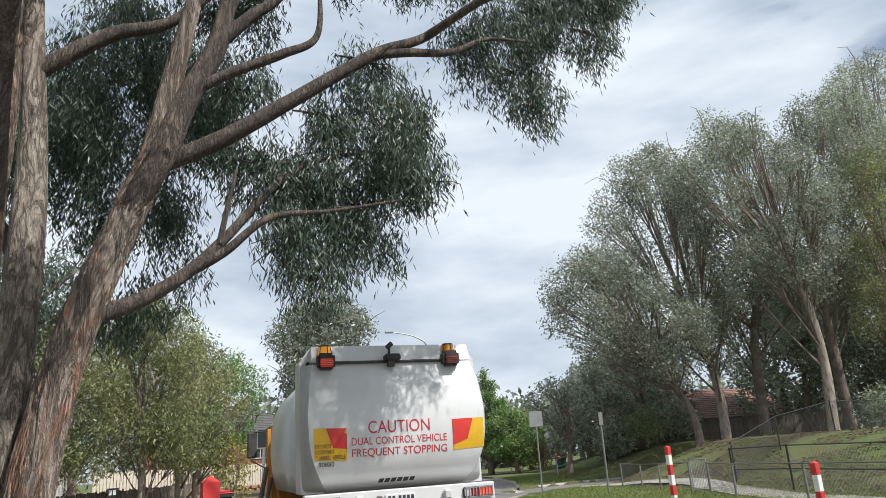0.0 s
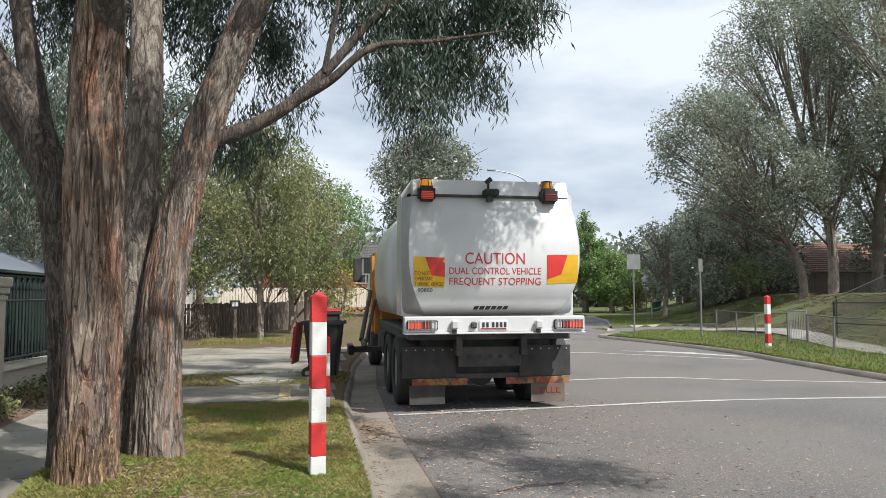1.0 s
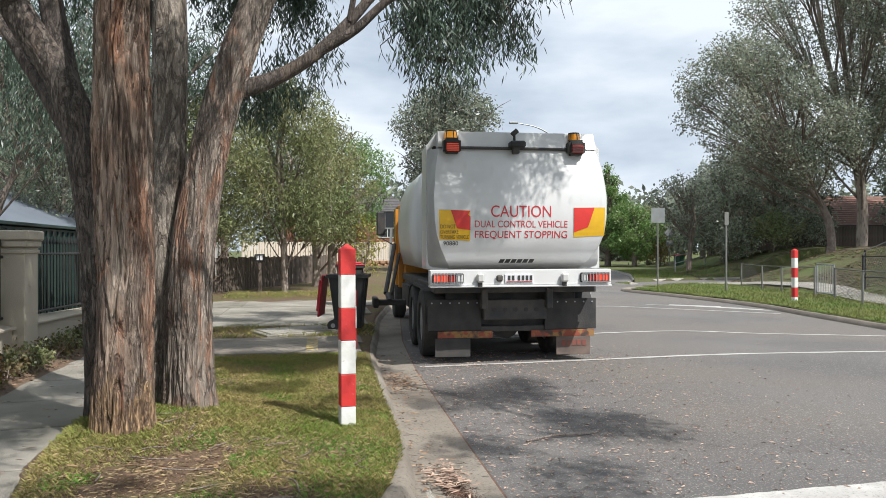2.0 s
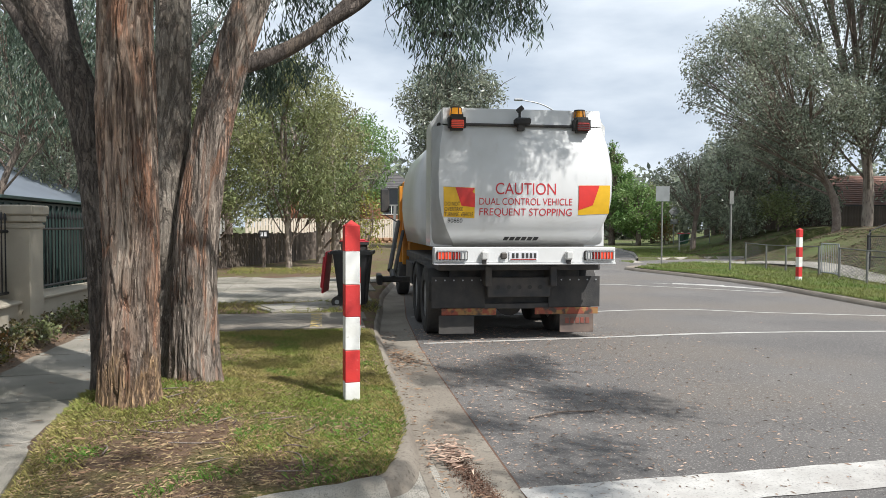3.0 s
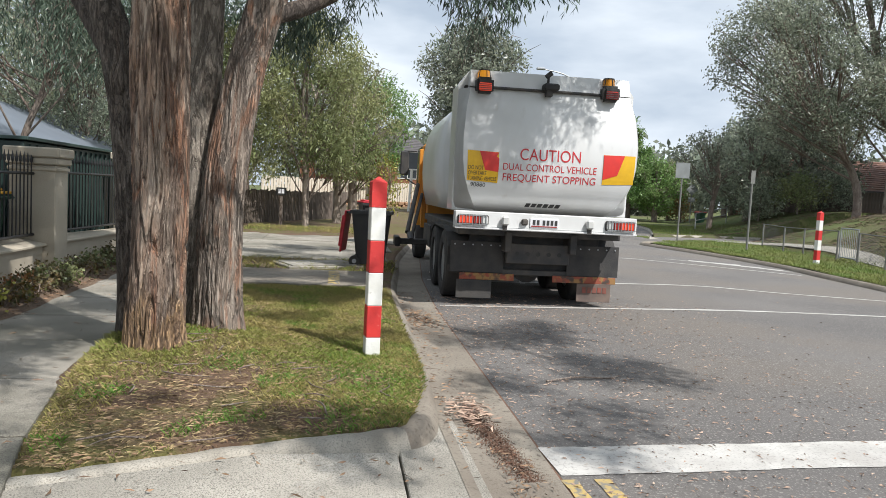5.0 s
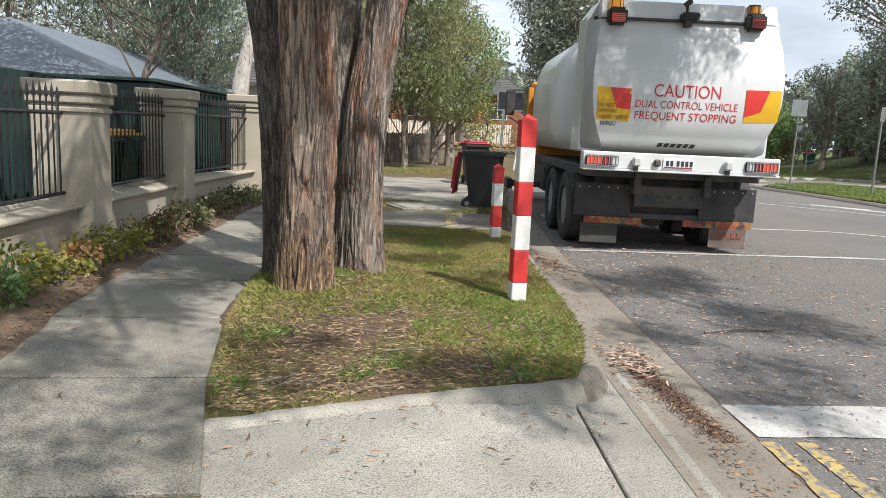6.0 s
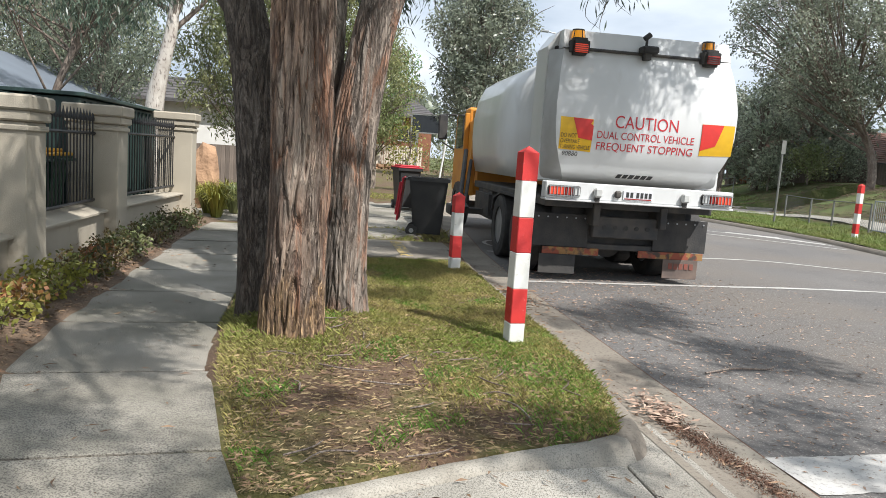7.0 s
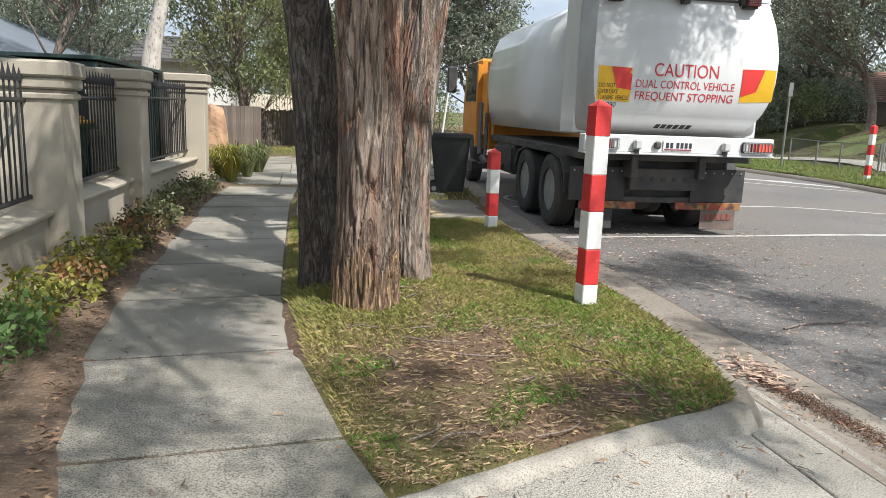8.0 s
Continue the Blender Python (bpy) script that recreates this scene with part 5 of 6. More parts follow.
def tree(name, base, top, clumps, trunk_r, leaf, bark, label, seed, per_area=260, length=0.30, width=0.085, droop=0.4, fork=0.45, stems=1, gap=0.9):
    """A tree with limbs that reach its crown's clumps (dx, dy, z above the base, radius, flatness)."""
    rg = np.random.default_rng(seed)
    ob = empty(name, pose(*base), label, "tree")
    hp = Heap()
    for s in range(stems):
        off = rg.normal(size=2) * trunk_r * (1.6 if stems > 1 else 0.0)
        bend = rg.normal(size=2) * top[2] * 0.04
        line = [(off[0], off[1], -0.9), (off[0] * 1.1 + bend[0] * 0.3, off[1] * 1.1 + bend[1] * 0.3, top[2] * 0.3), (top[0] * 0.55 + bend[0] + off[0] * 2, top[1] * 0.55 + bend[1] + off[1] * 2, top[2] * 0.62), (top[0] + off[0] * 3, top[1] + off[1] * 3, top[2])]
        limb(hp, line, [trunk_r * 1.25, trunk_r * 0.9, trunk_r * 0.6, trunk_r * 0.2], 14, 30, 0.14, 0.03, seed + s)
    hp.make("trunk", bark, ob, smooth=True)
    hp = Heap()
    trunk = smooth_line(line, 30)
    for x, y, z, r, flat in clumps:
        i = int(np.clip((fork + 0.35 * rg.uniform()) * 29 * min(1, z / top[2] + 0.1), 4, 27))
        p = trunk[i]
        mid = (p + np.array([x, y, z])) / 2 + np.array([0, 0, -0.1 * r])
        limb(hp, [tuple(p), tuple(mid), (x, y, z)], [trunk_r * 0.32, trunk_r * 0.18, trunk_r * 0.05], 7, 10, 0.1, 0.0, seed + z)
        for k in range(4):
            d = rg.normal(size=3) * r * 0.6
            limb(hp, [tuple(mid), (x + d[0] * .5, y + d[1] * .5, z + d[2] * .4), (x + d[0], y + d[1], z + d[2])], [trunk_r * 0.16, trunk_r * 0.1, trunk_r * 0.03], 5, 7)
    hp.make("branching", "bark_grey", ob)
    v, f = spray(rg, clumps, per_area, length, width, droop, gap, 0.16)
    raw("crown", v, f, leaf, ob)
    return ob


def crown_of(rg, n, wide, low, high, r, flat=0.8):
    """Clumps over an egg of that width between two heights."""
    out = []
    for k in range(n):
        u = (k + 0.5) / n
        z = low + (high - low) * u
        ring = wide * math.sqrt(max(0.05, 1 - (2 * u - 0.9) ** 2)) * rg.uniform(0.45, 1.0)
        a = k * 2.4 + rg.uniform(-.4, .4)
        rr = r * rg.uniform(0.75, 1.25)
        out.append((ring * math.cos(a), ring * math.sin(a), z, rr, flat))
    return out


def woods():
    rg = np.random.default_rng(21)
    small = "slender gum with a loose olive-green crown by the timber fence"
    # behind the driveway
    for k, (x, y, h, w, leaf, st) in enumerate(((-1.15, 24.6, 7.2, 2.0, "leaf_olive", 2), (-3.6, 23.6, 6.6, 1.9, "leaf_olive", 3), (-8.6, 25.5, 7.4, 2.0, "leaf_dark", 3), (0.2, 27.2, 6.4, 1.5, "leaf_olive", 2))):
        tree("gum_tree", (x, y, 0.2), (rg.uniform(-.4, .4), 0, h * 0.85), crown_of(rg, 18, w, h * 0.26, h * 0.93, w * 0.44), 0.09 if k < 3 else 0.16, leaf, "bark_pale" if k != 1 else "bark_grey", small, 40 + k, 1250, 0.16, 0.045, 0.45, 0.3, st)
    tree("shrub", (1.35, 27.0, 0.2), (0.2, 0, 2.2), crown_of(rg, 8, 0.7, 0.6, 2.6, 0.5), 0.05, "leaf_gold", "bark_grey", "small yellow-green tree near the driveway", 61, 500, 0.14, 0.045)
    # behind the garden wall
    tree("gum_tree", (-6.1, 22.0, 0.3), (0.5, 0, 7.0), [(-1.2, 0, 6.4, 1.2, .8), (1.4, 0, 6.9, 1.3, .8), (0, 1, 8, 1.5, .8), (-2.2, 0, 6.2, .9, .9), (2.3, 0.5, 6.3, 1, .9), (0.8, -0.6, 6.0, .8, .9), (3.0, 0.3, 7.2, 1.0, .9), (-3.0, 0.4, 7.2, 1.0, .9)], 0.25, "leaf_gum", "bark_white", "white-barked gum behind the garden wall", 70, 1300, 0.2, 0.04, 0.5, 0.60)
    tree("gum_tree", (-6.35, 15.3, 0.3), (0.9, 0, 4.8), [(-1.0, 0, 4.6, 1.0, .9), (0.4, 0, 3.9, .8, 1), (1.2, 0, 4.6, 1.0, .9), (0, 0, 5.6, 1.2, .8), (-1.8, 0, 5.4, 1.1, .8), (1.9, 0, 5.6, 1, .9), (0.9, -0.5, 3.3, .5, 1.2), (-1.6, -0.6, 4.0, .7, 1.1), (-0.6, -0.8, 3.7, .6, 1.2), (1.6, -0.4, 3.7, .6, 1.1), (-2.4, -0.4, 4.6, .8, 1), (2.2, 0, 4.4, .8, 1)], 0.08, "leaf_gum", "bark_grey", "leaning gum with drooping leaves over the roof", 71, 2200, 0.15, 0.024, 0.6)
    for k, (x, y, h, w, leaf) in enumerate(((-11, 30, 9, 3.2, "leaf_dark"), (-15, 26, 10, 3.6, "leaf_far"), (-20, 30, 11, 4, "leaf_dark"), (-13, 38, 11, 4, "leaf_olive"), (-5, 40, 9.5, 3.4, "leaf_far"), (-9.5, 13.5, 9.0, 2.4, "leaf_dark"), (-13, 9.5, 10, 2.8, "leaf_dark"))):
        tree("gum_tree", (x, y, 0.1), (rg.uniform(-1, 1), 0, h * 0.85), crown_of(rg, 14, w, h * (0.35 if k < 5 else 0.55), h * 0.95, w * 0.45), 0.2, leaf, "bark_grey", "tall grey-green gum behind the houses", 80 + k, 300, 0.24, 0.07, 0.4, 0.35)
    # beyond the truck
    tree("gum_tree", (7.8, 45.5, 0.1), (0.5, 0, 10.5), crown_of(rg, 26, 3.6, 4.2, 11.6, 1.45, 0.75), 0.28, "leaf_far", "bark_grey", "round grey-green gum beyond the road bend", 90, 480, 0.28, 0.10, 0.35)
    tree("gum_tree", (2.6, 60, 0.1), (0, 0, 9), crown_of(rg, 14, 3.2, 3.5, 10, 1.5), 0.25, "leaf_bright", "bark_grey", "bright green tree behind the brick house", 91, 240, 0.32, 0.11, 0.3)
    tree("gum_tree", (-2.5, 66, 0.1), (0, 0, 11), crown_of(rg, 14, 3.6, 4, 11.5, 1.7), 0.25, "leaf_far", "bark_grey", "grey gum behind the brick house", 92, 220, 0.35, 0.12, 0.3)
    tree("conifer", (23.7, 58, 0.1), (0, 0, 8.6), [((0.06 + 0.19 * (22 - k)) * 0.62 * math.cos(k * 2.4), (0.06 + 0.19 * (22 - k)) * 0.62 * math.sin(k * 2.4), 1.4 + k * 0.325, 0.22 + 0.055 * (22 - k), .55) for k in range(22)], 0.25, "leaf_bright", "bark_grey", "pointed bright green conifer beside the road", 93, 1500, 0.26, 0.08, 0.1)
    tree("tree", (25.0, 55.5, 0.1), (0, 0, 4.4), crown_of(rg, 16, 2.0, 1.2, 4.6, 0.8), 0.2, "leaf_bright", "bark_grey", "leafy round green tree beside the road", 94, 420, 0.24, 0.11, 0.2)
    tree("tree", (28.8, 61, 0.1), (0, 0, 4.6), crown_of(rg, 16, 2.1, 0.8, 4.9, 0.85), 0.2, "leaf_olive", "bark_grey", "leafy round green tree by the far bend", 95, 420, 0.24, 0.11, 0.2)
    tree("shrub", (27.0, 55, 0.1), (0, 0, 1.6), crown_of(rg, 6, 0.8, 0.5, 2.0, 0.6), 0.06, "leaf_red", "bark_grey", "small red-flowered shrub by the far bend", 96, 420, 0.2, 0.08, 0.2)
    tree("shrub", (5.0, 40.0, 0.2), (0, 0, 1.6), crown_of(rg, 8, 0.9, 0.4, 1.9, 0.6), 0.05, "leaf_olive", "bark_grey", "loose olive shrub beside the road", 97, 500, 0.16, 0.06, 0.1)
    # gums on the bank
    bank = [  # foot, height, spread, clumps, lean, lowest leaves, leaf, bark
        (25.4, 33.5, 12.4, 3.8, 28, -4.9, 0.42, "leaf_far", "bark_grey"), (29.4, 36.0, 20.6, 5.0, 30, -2.6, 0.34, "leaf_far", "bark_pale"), (32.8, 36.5, 21.6, 4.6, 26, 1.0, 0.30, "leaf_dark", "bark_grey"),
        (31.4, 30.2, 17.6, 4.0, 24, -2.6, 0.42, "leaf_far", "bark_pale"), (35.8, 33.0, 21.4, 4.4, 24, 1.4, 0.32, "leaf_far", "bark_grey"), (40.5, 33.5, 24.0, 4.8, 24, 0.8, 0.30, "leaf_dark", "bark_grey"),
        (45.5, 35.0, 27.5, 5.4, 24, 1.0, 0.30, "leaf_far", "bark_grey"), (36.5, 28.6, 16.0, 3.6, 20, 0.8, 0.30, "leaf_olive", "bark_grey"), (22.6, 42.5, 6.0, 1.9, 16, -0.6, 0.46, "leaf_far", "bark_grey")]
    for k, (x, y, h, w, n, lean, low, leaf, bark) in enumerate(bank):
        crown = [(dx + lean * min(1.0, z / (h * 0.8)), dy, z, r, fl) for dx, dy, z, r, fl in crown_of(rg, n, w, h * low, h * 0.95, w * 0.32, 0.85)]
        tree("gum_tree", (x, y, right_z(x, y)), (lean, rg.uniform(-1, 1), h * 0.86), crown, 0.11 + 0.008 * h, leaf, bark, "tall grey-green gum on the grass bank" if h > 8 else "small grey gum at the foot of the bank", 100 + k, 640, 0.18, 0.072, 0.25, 0.4, 1, 0.7)
    for k, (x, y, h, w) in enumerate(((29.0, 52, 6.0, 2.2), (32, 50, 9, 3.2), (32.5, 57, 8, 2.8), (36, 54, 10, 3.4), (33, 46, 8.0, 2.8), (25.4, 43, 6.5, 2.1), (28.5, 42.5, 7.5, 2.5), (41, 43, 11, 4.0), (47, 38, 12, 4.4), (39.5, 39.5, 8.0, 3.0), (44.5, 41, 12, 4.2), (52, 43, 13, 4.6), (47, 32.5, 10, 3.8))):
        tree("gum_tree", (x, y, right_z(x, y)), (0, 0, h * 0.85), crown_of(rg, 14, w, h * 0.14, h * 0.95, w * 0.42), 0.2, "leaf_dark" if k % 2 else "leaf_far", "bark_grey", "dense dark gum on the far side of the bank", 130 + k, 260, 0.32, 0.13, 0.15)
    for k, (x, y, h) in enumerate(((31.0, 33.5, 1.8), (33.5, 29.0, 1.8), (36.5, 27.0, 2.2), (26.5, 39.5, 2.2), (29.5, 40.5, 2.4), (25.0, 41.0, 2.4), (38.5, 31.0, 2.6))):
        tree("shrub", (x, y, right_z(x, y)), (0, 0, h * 0.8), crown_of(rg, 9, h * 0.62, h * 0.25, h * 0.95, h * 0.34), 0.05, "leaf_dark" if k % 3 else "leaf_olive", "bark_grey", "dark bushy undergrowth below the gums on the bank", 160 + k, 420, 0.2, 0.08, 0.1)
    # distant belts of trees
    clumps = []
    for k in range(150):
        a = radians(-62 + 124 * rg.uniform())
        d = rg.uniform(85, 140)
        clumps.append((d * math.sin(a), d * math.cos(a), rg.uniform(1.5, 6.5) - 0.0, rg.uniform(2.6, 4.2), 0.9))
    v, f = spray(rg, clumps, 42, 1.0, 0.44, 0.2, 1.0)
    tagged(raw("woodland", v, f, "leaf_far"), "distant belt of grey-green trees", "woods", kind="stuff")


great_gum()
woods()

# ---- houses and fences ----


def tiled_roof(ob, x0, x1, y0, y1, z0, z1, mat, over=0.5, hip=2.2):
    bm = bmesh.new()
    a = [bm.verts.new(p) for p in ((x0 - over, y0 - over, z0), (x1 + over, y0 - over, z0), (x1 + over, y1 + over, z0), (x0 - over, y1 + over, z0))]
    long_x = (x1 - x0) > (y1 - y0)
    if long_x:
        r = [bm.verts.new((x0 + hip, (y0 + y1) / 2, z1)), bm.verts.new((x1 - hip, (y0 + y1) / 2, z1))]
        fs = ((a[0], a[1], r[1], r[0]), (a[2], a[3], r[0], r[1]), (a[1], a[2], r[1]), (a[3], a[0], r[0]))
    else:
        r = [bm.verts.new(((x0 + x1) / 2, y0 + hip, z1)), bm.verts.new(((x0 + x1) / 2, y1 - hip, z1))]
        fs = ((a[1], a[2], r[1], r[0]), (a[3], a[0], r[0], r[1]), (a[0], a[1], r[0]), (a[2], a[3], r[1]))
    for f in fs:
        bm.faces.new(f)
    bm.faces.new(a[::-1])
    roof = part("roof", bm, mat, ob)
    return roof


def house(label, x0, x1, y0, y1, base, eave, ridge, wall, roof, windows, turn=0.0):
    cx, cy = (x0 + x1) / 2, (y0 + y1) / 2
    w, d = (x1 - x0) / 2, (y1 - y0) / 2
    ob = empty("house", pose(cx, cy, base, 0, 0, turn), label, "house")
    part("wall", boxed((-w, -d, -0.3), (w, d, eave)), wall, ob)
    rf = tiled_roof(ob, -w, w, -d, d, eave, ridge, roof)
    n = int((ridge - eave) / 0.16) if roof != "roof_grey" else 0
    for k in range(1, n):
        u, o = k / n, 0.5
        z = eave + (ridge - eave) * u
        if w > d:
            y = -d - o + (d + o) * u
            lo, hi = (-w - o + (2.2 + o) * u, y - 0.015, z - 0.005), (w + o - (2.2 + o) * u, y + 0.02, z + 0.03)
        else:
            x = w + o - (w + o) * u
            lo, hi = (x - 0.02, -d - o + (2.2 + o) * u, z - 0.005), (x + 0.015, d + o - (2.2 + o) * u, z + 0.03)
        part("tile_course", boxed(lo, hi), roof, rf)
    bm = bmesh.new()
    for lo, hi in (((-w - .55, -d - .55, eave - .14), (w + .55, -d - .42, eave + .02)), ((w + .42, -d - .42, eave - .14), (w + .55, d + .55, eave + .02))):
        box(bm, lo, hi)
    part("gutter", bm, "roof_dark" if roof != "roof_grey" else "roof_grey", ob)
    for x, z, ww, hh in windows:
        win = part("window", boxed((x - ww / 2, -d - 0.03, z), (x + ww / 2, -d + 0.02, z + hh)), "glass", ob)
        bm = bmesh.new()
        for lo, hi in (((x - ww / 2 - .06, -d - .06, z - .06), (x + ww / 2 + .06, -d - .002, z)), ((x - ww / 2 - .06, -d - .06, z + hh), (x + ww / 2 + .06, -d - .002, z + hh + .06)),
                       ((x - ww / 2 - .06, -d - .06, z), (x - ww / 2, -d - .002, z + hh)), ((x + ww / 2, -d - .06, z), (x + ww / 2 + .06, -d - .002, z + hh)), ((x - .03, -d - .06, z), (x + .03, -d - .03, z + hh))):
            box(bm, lo, hi)
        part("frame", bm, "white_paint", win)
    return ob


house("brick house with dark tiled roof behind a cream fence", -3.5, 7.8, 64, 74, 0.2, 4.6, 7.2, "brick", "roof_dark", [(-3.5, 2.5, 1.6, 1.2), (0.2, 2.5, 1.2, 1.2), (3.6, 2.5, 1.6, 1.2), (3.2, 0.6, 1.2, 1.0)])
house("house with blue-grey steel roof behind the wall", -13.4, -6.9, 15.6, 30.0, 0.2, 1.72, 3.35, "render", "roof_grey", [(-2, 0.6, 1.4, 0.9), (2, 0.6, 1.4, 0.9)])
house("house with terracotta tiled roof behind the gums", 31.0, 46.0, 45.5, 54.0, 1.3, 1.9, 4.3, "brick", "roof_red", [(-5.0, 0.8, 1.4, 1.0), (-1.0, 0.8, 1.4, 1.0)])
house("pale gabled house behind the trees", -14.0, -5.5, 36.0, 44.0, 0.2, 3.1, 4.4, "white_paint", "roof_dark", [(1.5, 1.0, 1.6, 1.2)])


def board_fence(label, a, b, h, n, mat, base, gapped=0.75, rails=(0.35, 0.85)):
    a, b = Vector((*a, base)), Vector((*b, base))
    d = (b - a)
    L = d.length
    turn = math.degrees(math.atan2(d.y, d.x))
    ob = empty("fence", pose(a.x, a.y, a.z, 0, 0, turn), label, "fence")
    w = L / n
    first = None
    for k in range(n):
        if first is None:
            first = part("board", boxed((0, -0.01, 0.03), (w * gapped, 0.012, h), 0.003), mat, ob)
            o = first
        else:
            o = new("board", first.data)
            o.parent = ob
        o.location = (k * w, random.uniform(-0.004, 0.004), random.uniform(-0.03, 0.03) if gapped < 0.9 else 0)
    for r in rails:
        part("rail", boxed((0, 0.014, h * r - 0.04), (L, 0.06, h * r + 0.04)), mat, ob)
    for k in range(int(L / 2.4) + 1):
        part("post", boxed((k * 2.4 - 0.05, 0.02, -0.3), (k * 2.4 + 0.05, 0.12, h + 0.05), 0.006), mat, ob)
    return ob


board_fence("dark weathered timber paling fence along the drive", (-7.0, 23.0), (-3.35, 24.4), 1.15, 34, "timber", 0.2)
board_fence("dark weathered timber paling fence beyond the drive", (-3.3, 24.45), (0.1, 32.4), 1.15, 74, "timber", 0.2)
board_fence("brown timber fence with capping beside the shrubs", (-5.2, 20.2), (-3.2, 21.2), 1.25, 20, "timber", 0.2, 0.97, (0.3, 0.97))
board_fence("cream ribbed sheet fence in front of the brick house", (-6.0, 57.5), (6.8, 61.8), 1.75, 62, "cream_fence", 0.45, 0.8, (0.1, 0.98))
mail = empty("house_number_post", pose(-2.1, 24.3, 0.2), "timber post with a small dark number plate", "number plate")
part("post", boxed((-0.05, -0.05, -0.2), (0.05, 0.05, 1.25), 0.01), "timber", mail)
tab = part("plate", boxed((-0.16, -0.08, 1.02), (0.16, -0.05, 1.26), 0.01), "letter_black", mail)
for k in range(2):
    part("bar", boxed((-0.10 + k * 0.11, -0.092, 1.07), (-0.02 + k * 0.11, -0.078, 1.21)), "plate", tab)
board_fence("dark timber paling fence behind the gums on the bank", (25.5, 43.0), (41.0, 37.0), 1.5, 100, "timber", 1.45, 0.95)
bank_wall = tagged(new("retaining_wall"), "low pale stone retaining wall under the cream fence", "wall", kind="structure")
for k in range(40):
    bm = boxed((0, -0.25, 0), (0.5, 0.2, 0.28), 0.05)
    o = part("stone", bm, "stone", bank_wall) if k == 0 else new("stone", first_stone.data)
    first_stone = o if k == 0 else first_stone
    o.parent = bank_wall
    o.matrix_basis = pose(-5.0 + (k // 2) * 0.59 + (k % 2) * 0.25, 57.2 + (k // 2) * 0.2, 0.1 + (k % 2) * 0.29, 0, 0, 18)

shed = empty("garden_shed", pose(-5.55, 11.6, 0.15), "dark green sheet steel shed behind the iron fence", "shed")
part("wall", boxed((-1.4, -3.4, 0), (0.40, -0.75, 1.78), 0.01), "shed", shed)
part("wall", boxed((-1.4, -0.74, 0), (1.05, 3.4, 1.80), 0.01), "shed", shed)
part("roof", slab_x([(-0.82, 1.81), (3.5, 1.81), (3.5, 1.86), (-0.82, 1.86)], -1.5, 1.12, 0.008), "shed", shed)
for k in range(26):
    part("rib", boxed((0.40 if k < 10 else 1.05, -3.35 + k * 0.25, 0.02), (0.425 if k < 10 else 1.075, -3.30 + k * 0.25, 1.76)), "shed", shed)
car = empty("parked_car", pose(-5.6, 5.4, 0.12), "silver parked car behind the iron fence", "car")
bm = bmesh.new()
prof = [(-2.0, 0.35), (2.0, 0.35), (2.05, 0.7), (1.5, 0.9), (0.9, 1.0), (0.3, 1.4), (-1.0, 1.42), (-1.7, 1.0), (-2.05, 0.85)]
bm = slab_x(prof, -0.82, 0.82, 0.06)
part("body", bm, "silver", car)
part("window", slab_x([(0.75, 1.02), (0.25, 1.34), (-0.95, 1.36), (-1.5, 1.02)], -0.84, 0.84, 0.01), "glass", car)
for y in (-1.3, 1.3):
    for s in (-1, 1):
        wh = part("wheel", rodded((s * 0.66, y, 0.3), (s * 0.85, y, 0.3), 0.31, seg=20), "rubber", car)
        part("rim", rodded((s * 0.84, y, 0.3), (s * 0.86, y, 0.3), 0.2, seg=14), "steel", wh)

# ---- poles, signs, the far fence ----


def sign_pole(x, y, z, h, label, plate=None):
    ob = empty("sign_pole", pose(x, y, z), label, "sign")
    part("pole", rodded((0, 0, -0.3), (0, 0, h), 0.035, seg=10), "pole_grey", ob)
    if plate:
        w, lo, hi, mat = plate
        p = part("plate", boxed((-w / 2, -0.045, lo), (w / 2, -0.038, hi), 0.002), mat, ob)
        part("bracket", boxed((-w / 2 + 0.03, -0.038, (lo + hi) / 2 - 0.02), (w / 2 - 0.03, -0.03, (lo + hi) / 2 + 0.02)), "steel", p)
    return ob


sign_pole(13.95, 29.1, 0.12, 3.25, "pole with the bare back of a rectangular sign", (0.62, 2.58, 3.22, "sign_back"))
sign_pole(13.7, 23.45, 0.12, 2.75, "plain weathered grey pole on the verge", (0.16, 2.3, 2.75, "pole_grey"))
diamond = empty("warning_sign", pose(26.5, 52.5, 0.12), "small diamond sign on a pole", "sign")
part("pole", rodded((0, 0, -0.2), (0, 0, 3.0), 0.04, seg=8), "pole_grey", diamond)
bm = boxed((-0.33, -0.05, -0.33), (0.33, -0.04, 0.33))
bm.transform(pose(0, 0, 2.7, 0, 45, 0))
part("plate", bm, "sign_back", diamond)
part("lower_plate", boxed((-0.3, -0.05, 1.75), (0.3, -0.04, 2.1)), "sign_back", diamond)
lamp = empty("street_lamp", pose(21.8, 66.5, 0.1), "galvanised street lamp with a curved arm", "street lamp")
part("pole", rodded((0, 0, -0.3), (0, 0, 11.9), 0.11, 0.07, 10), "steel", lamp)
hp = Heap()
limb(hp, [(0, 0, 11.7), (-0.5, 0, 12.5), (-1.8, 0, 13.1), (-3.6, 0, 13.4)], [0.08, 0.07, 0.06, 0.05], 8, 20, 0)
hp.make("arm", "steel", lamp)
part("head", boxed((-4.3, -0.18, 13.32), (-3.5, 0.18, 13.52), 0.05), "steel", lamp)


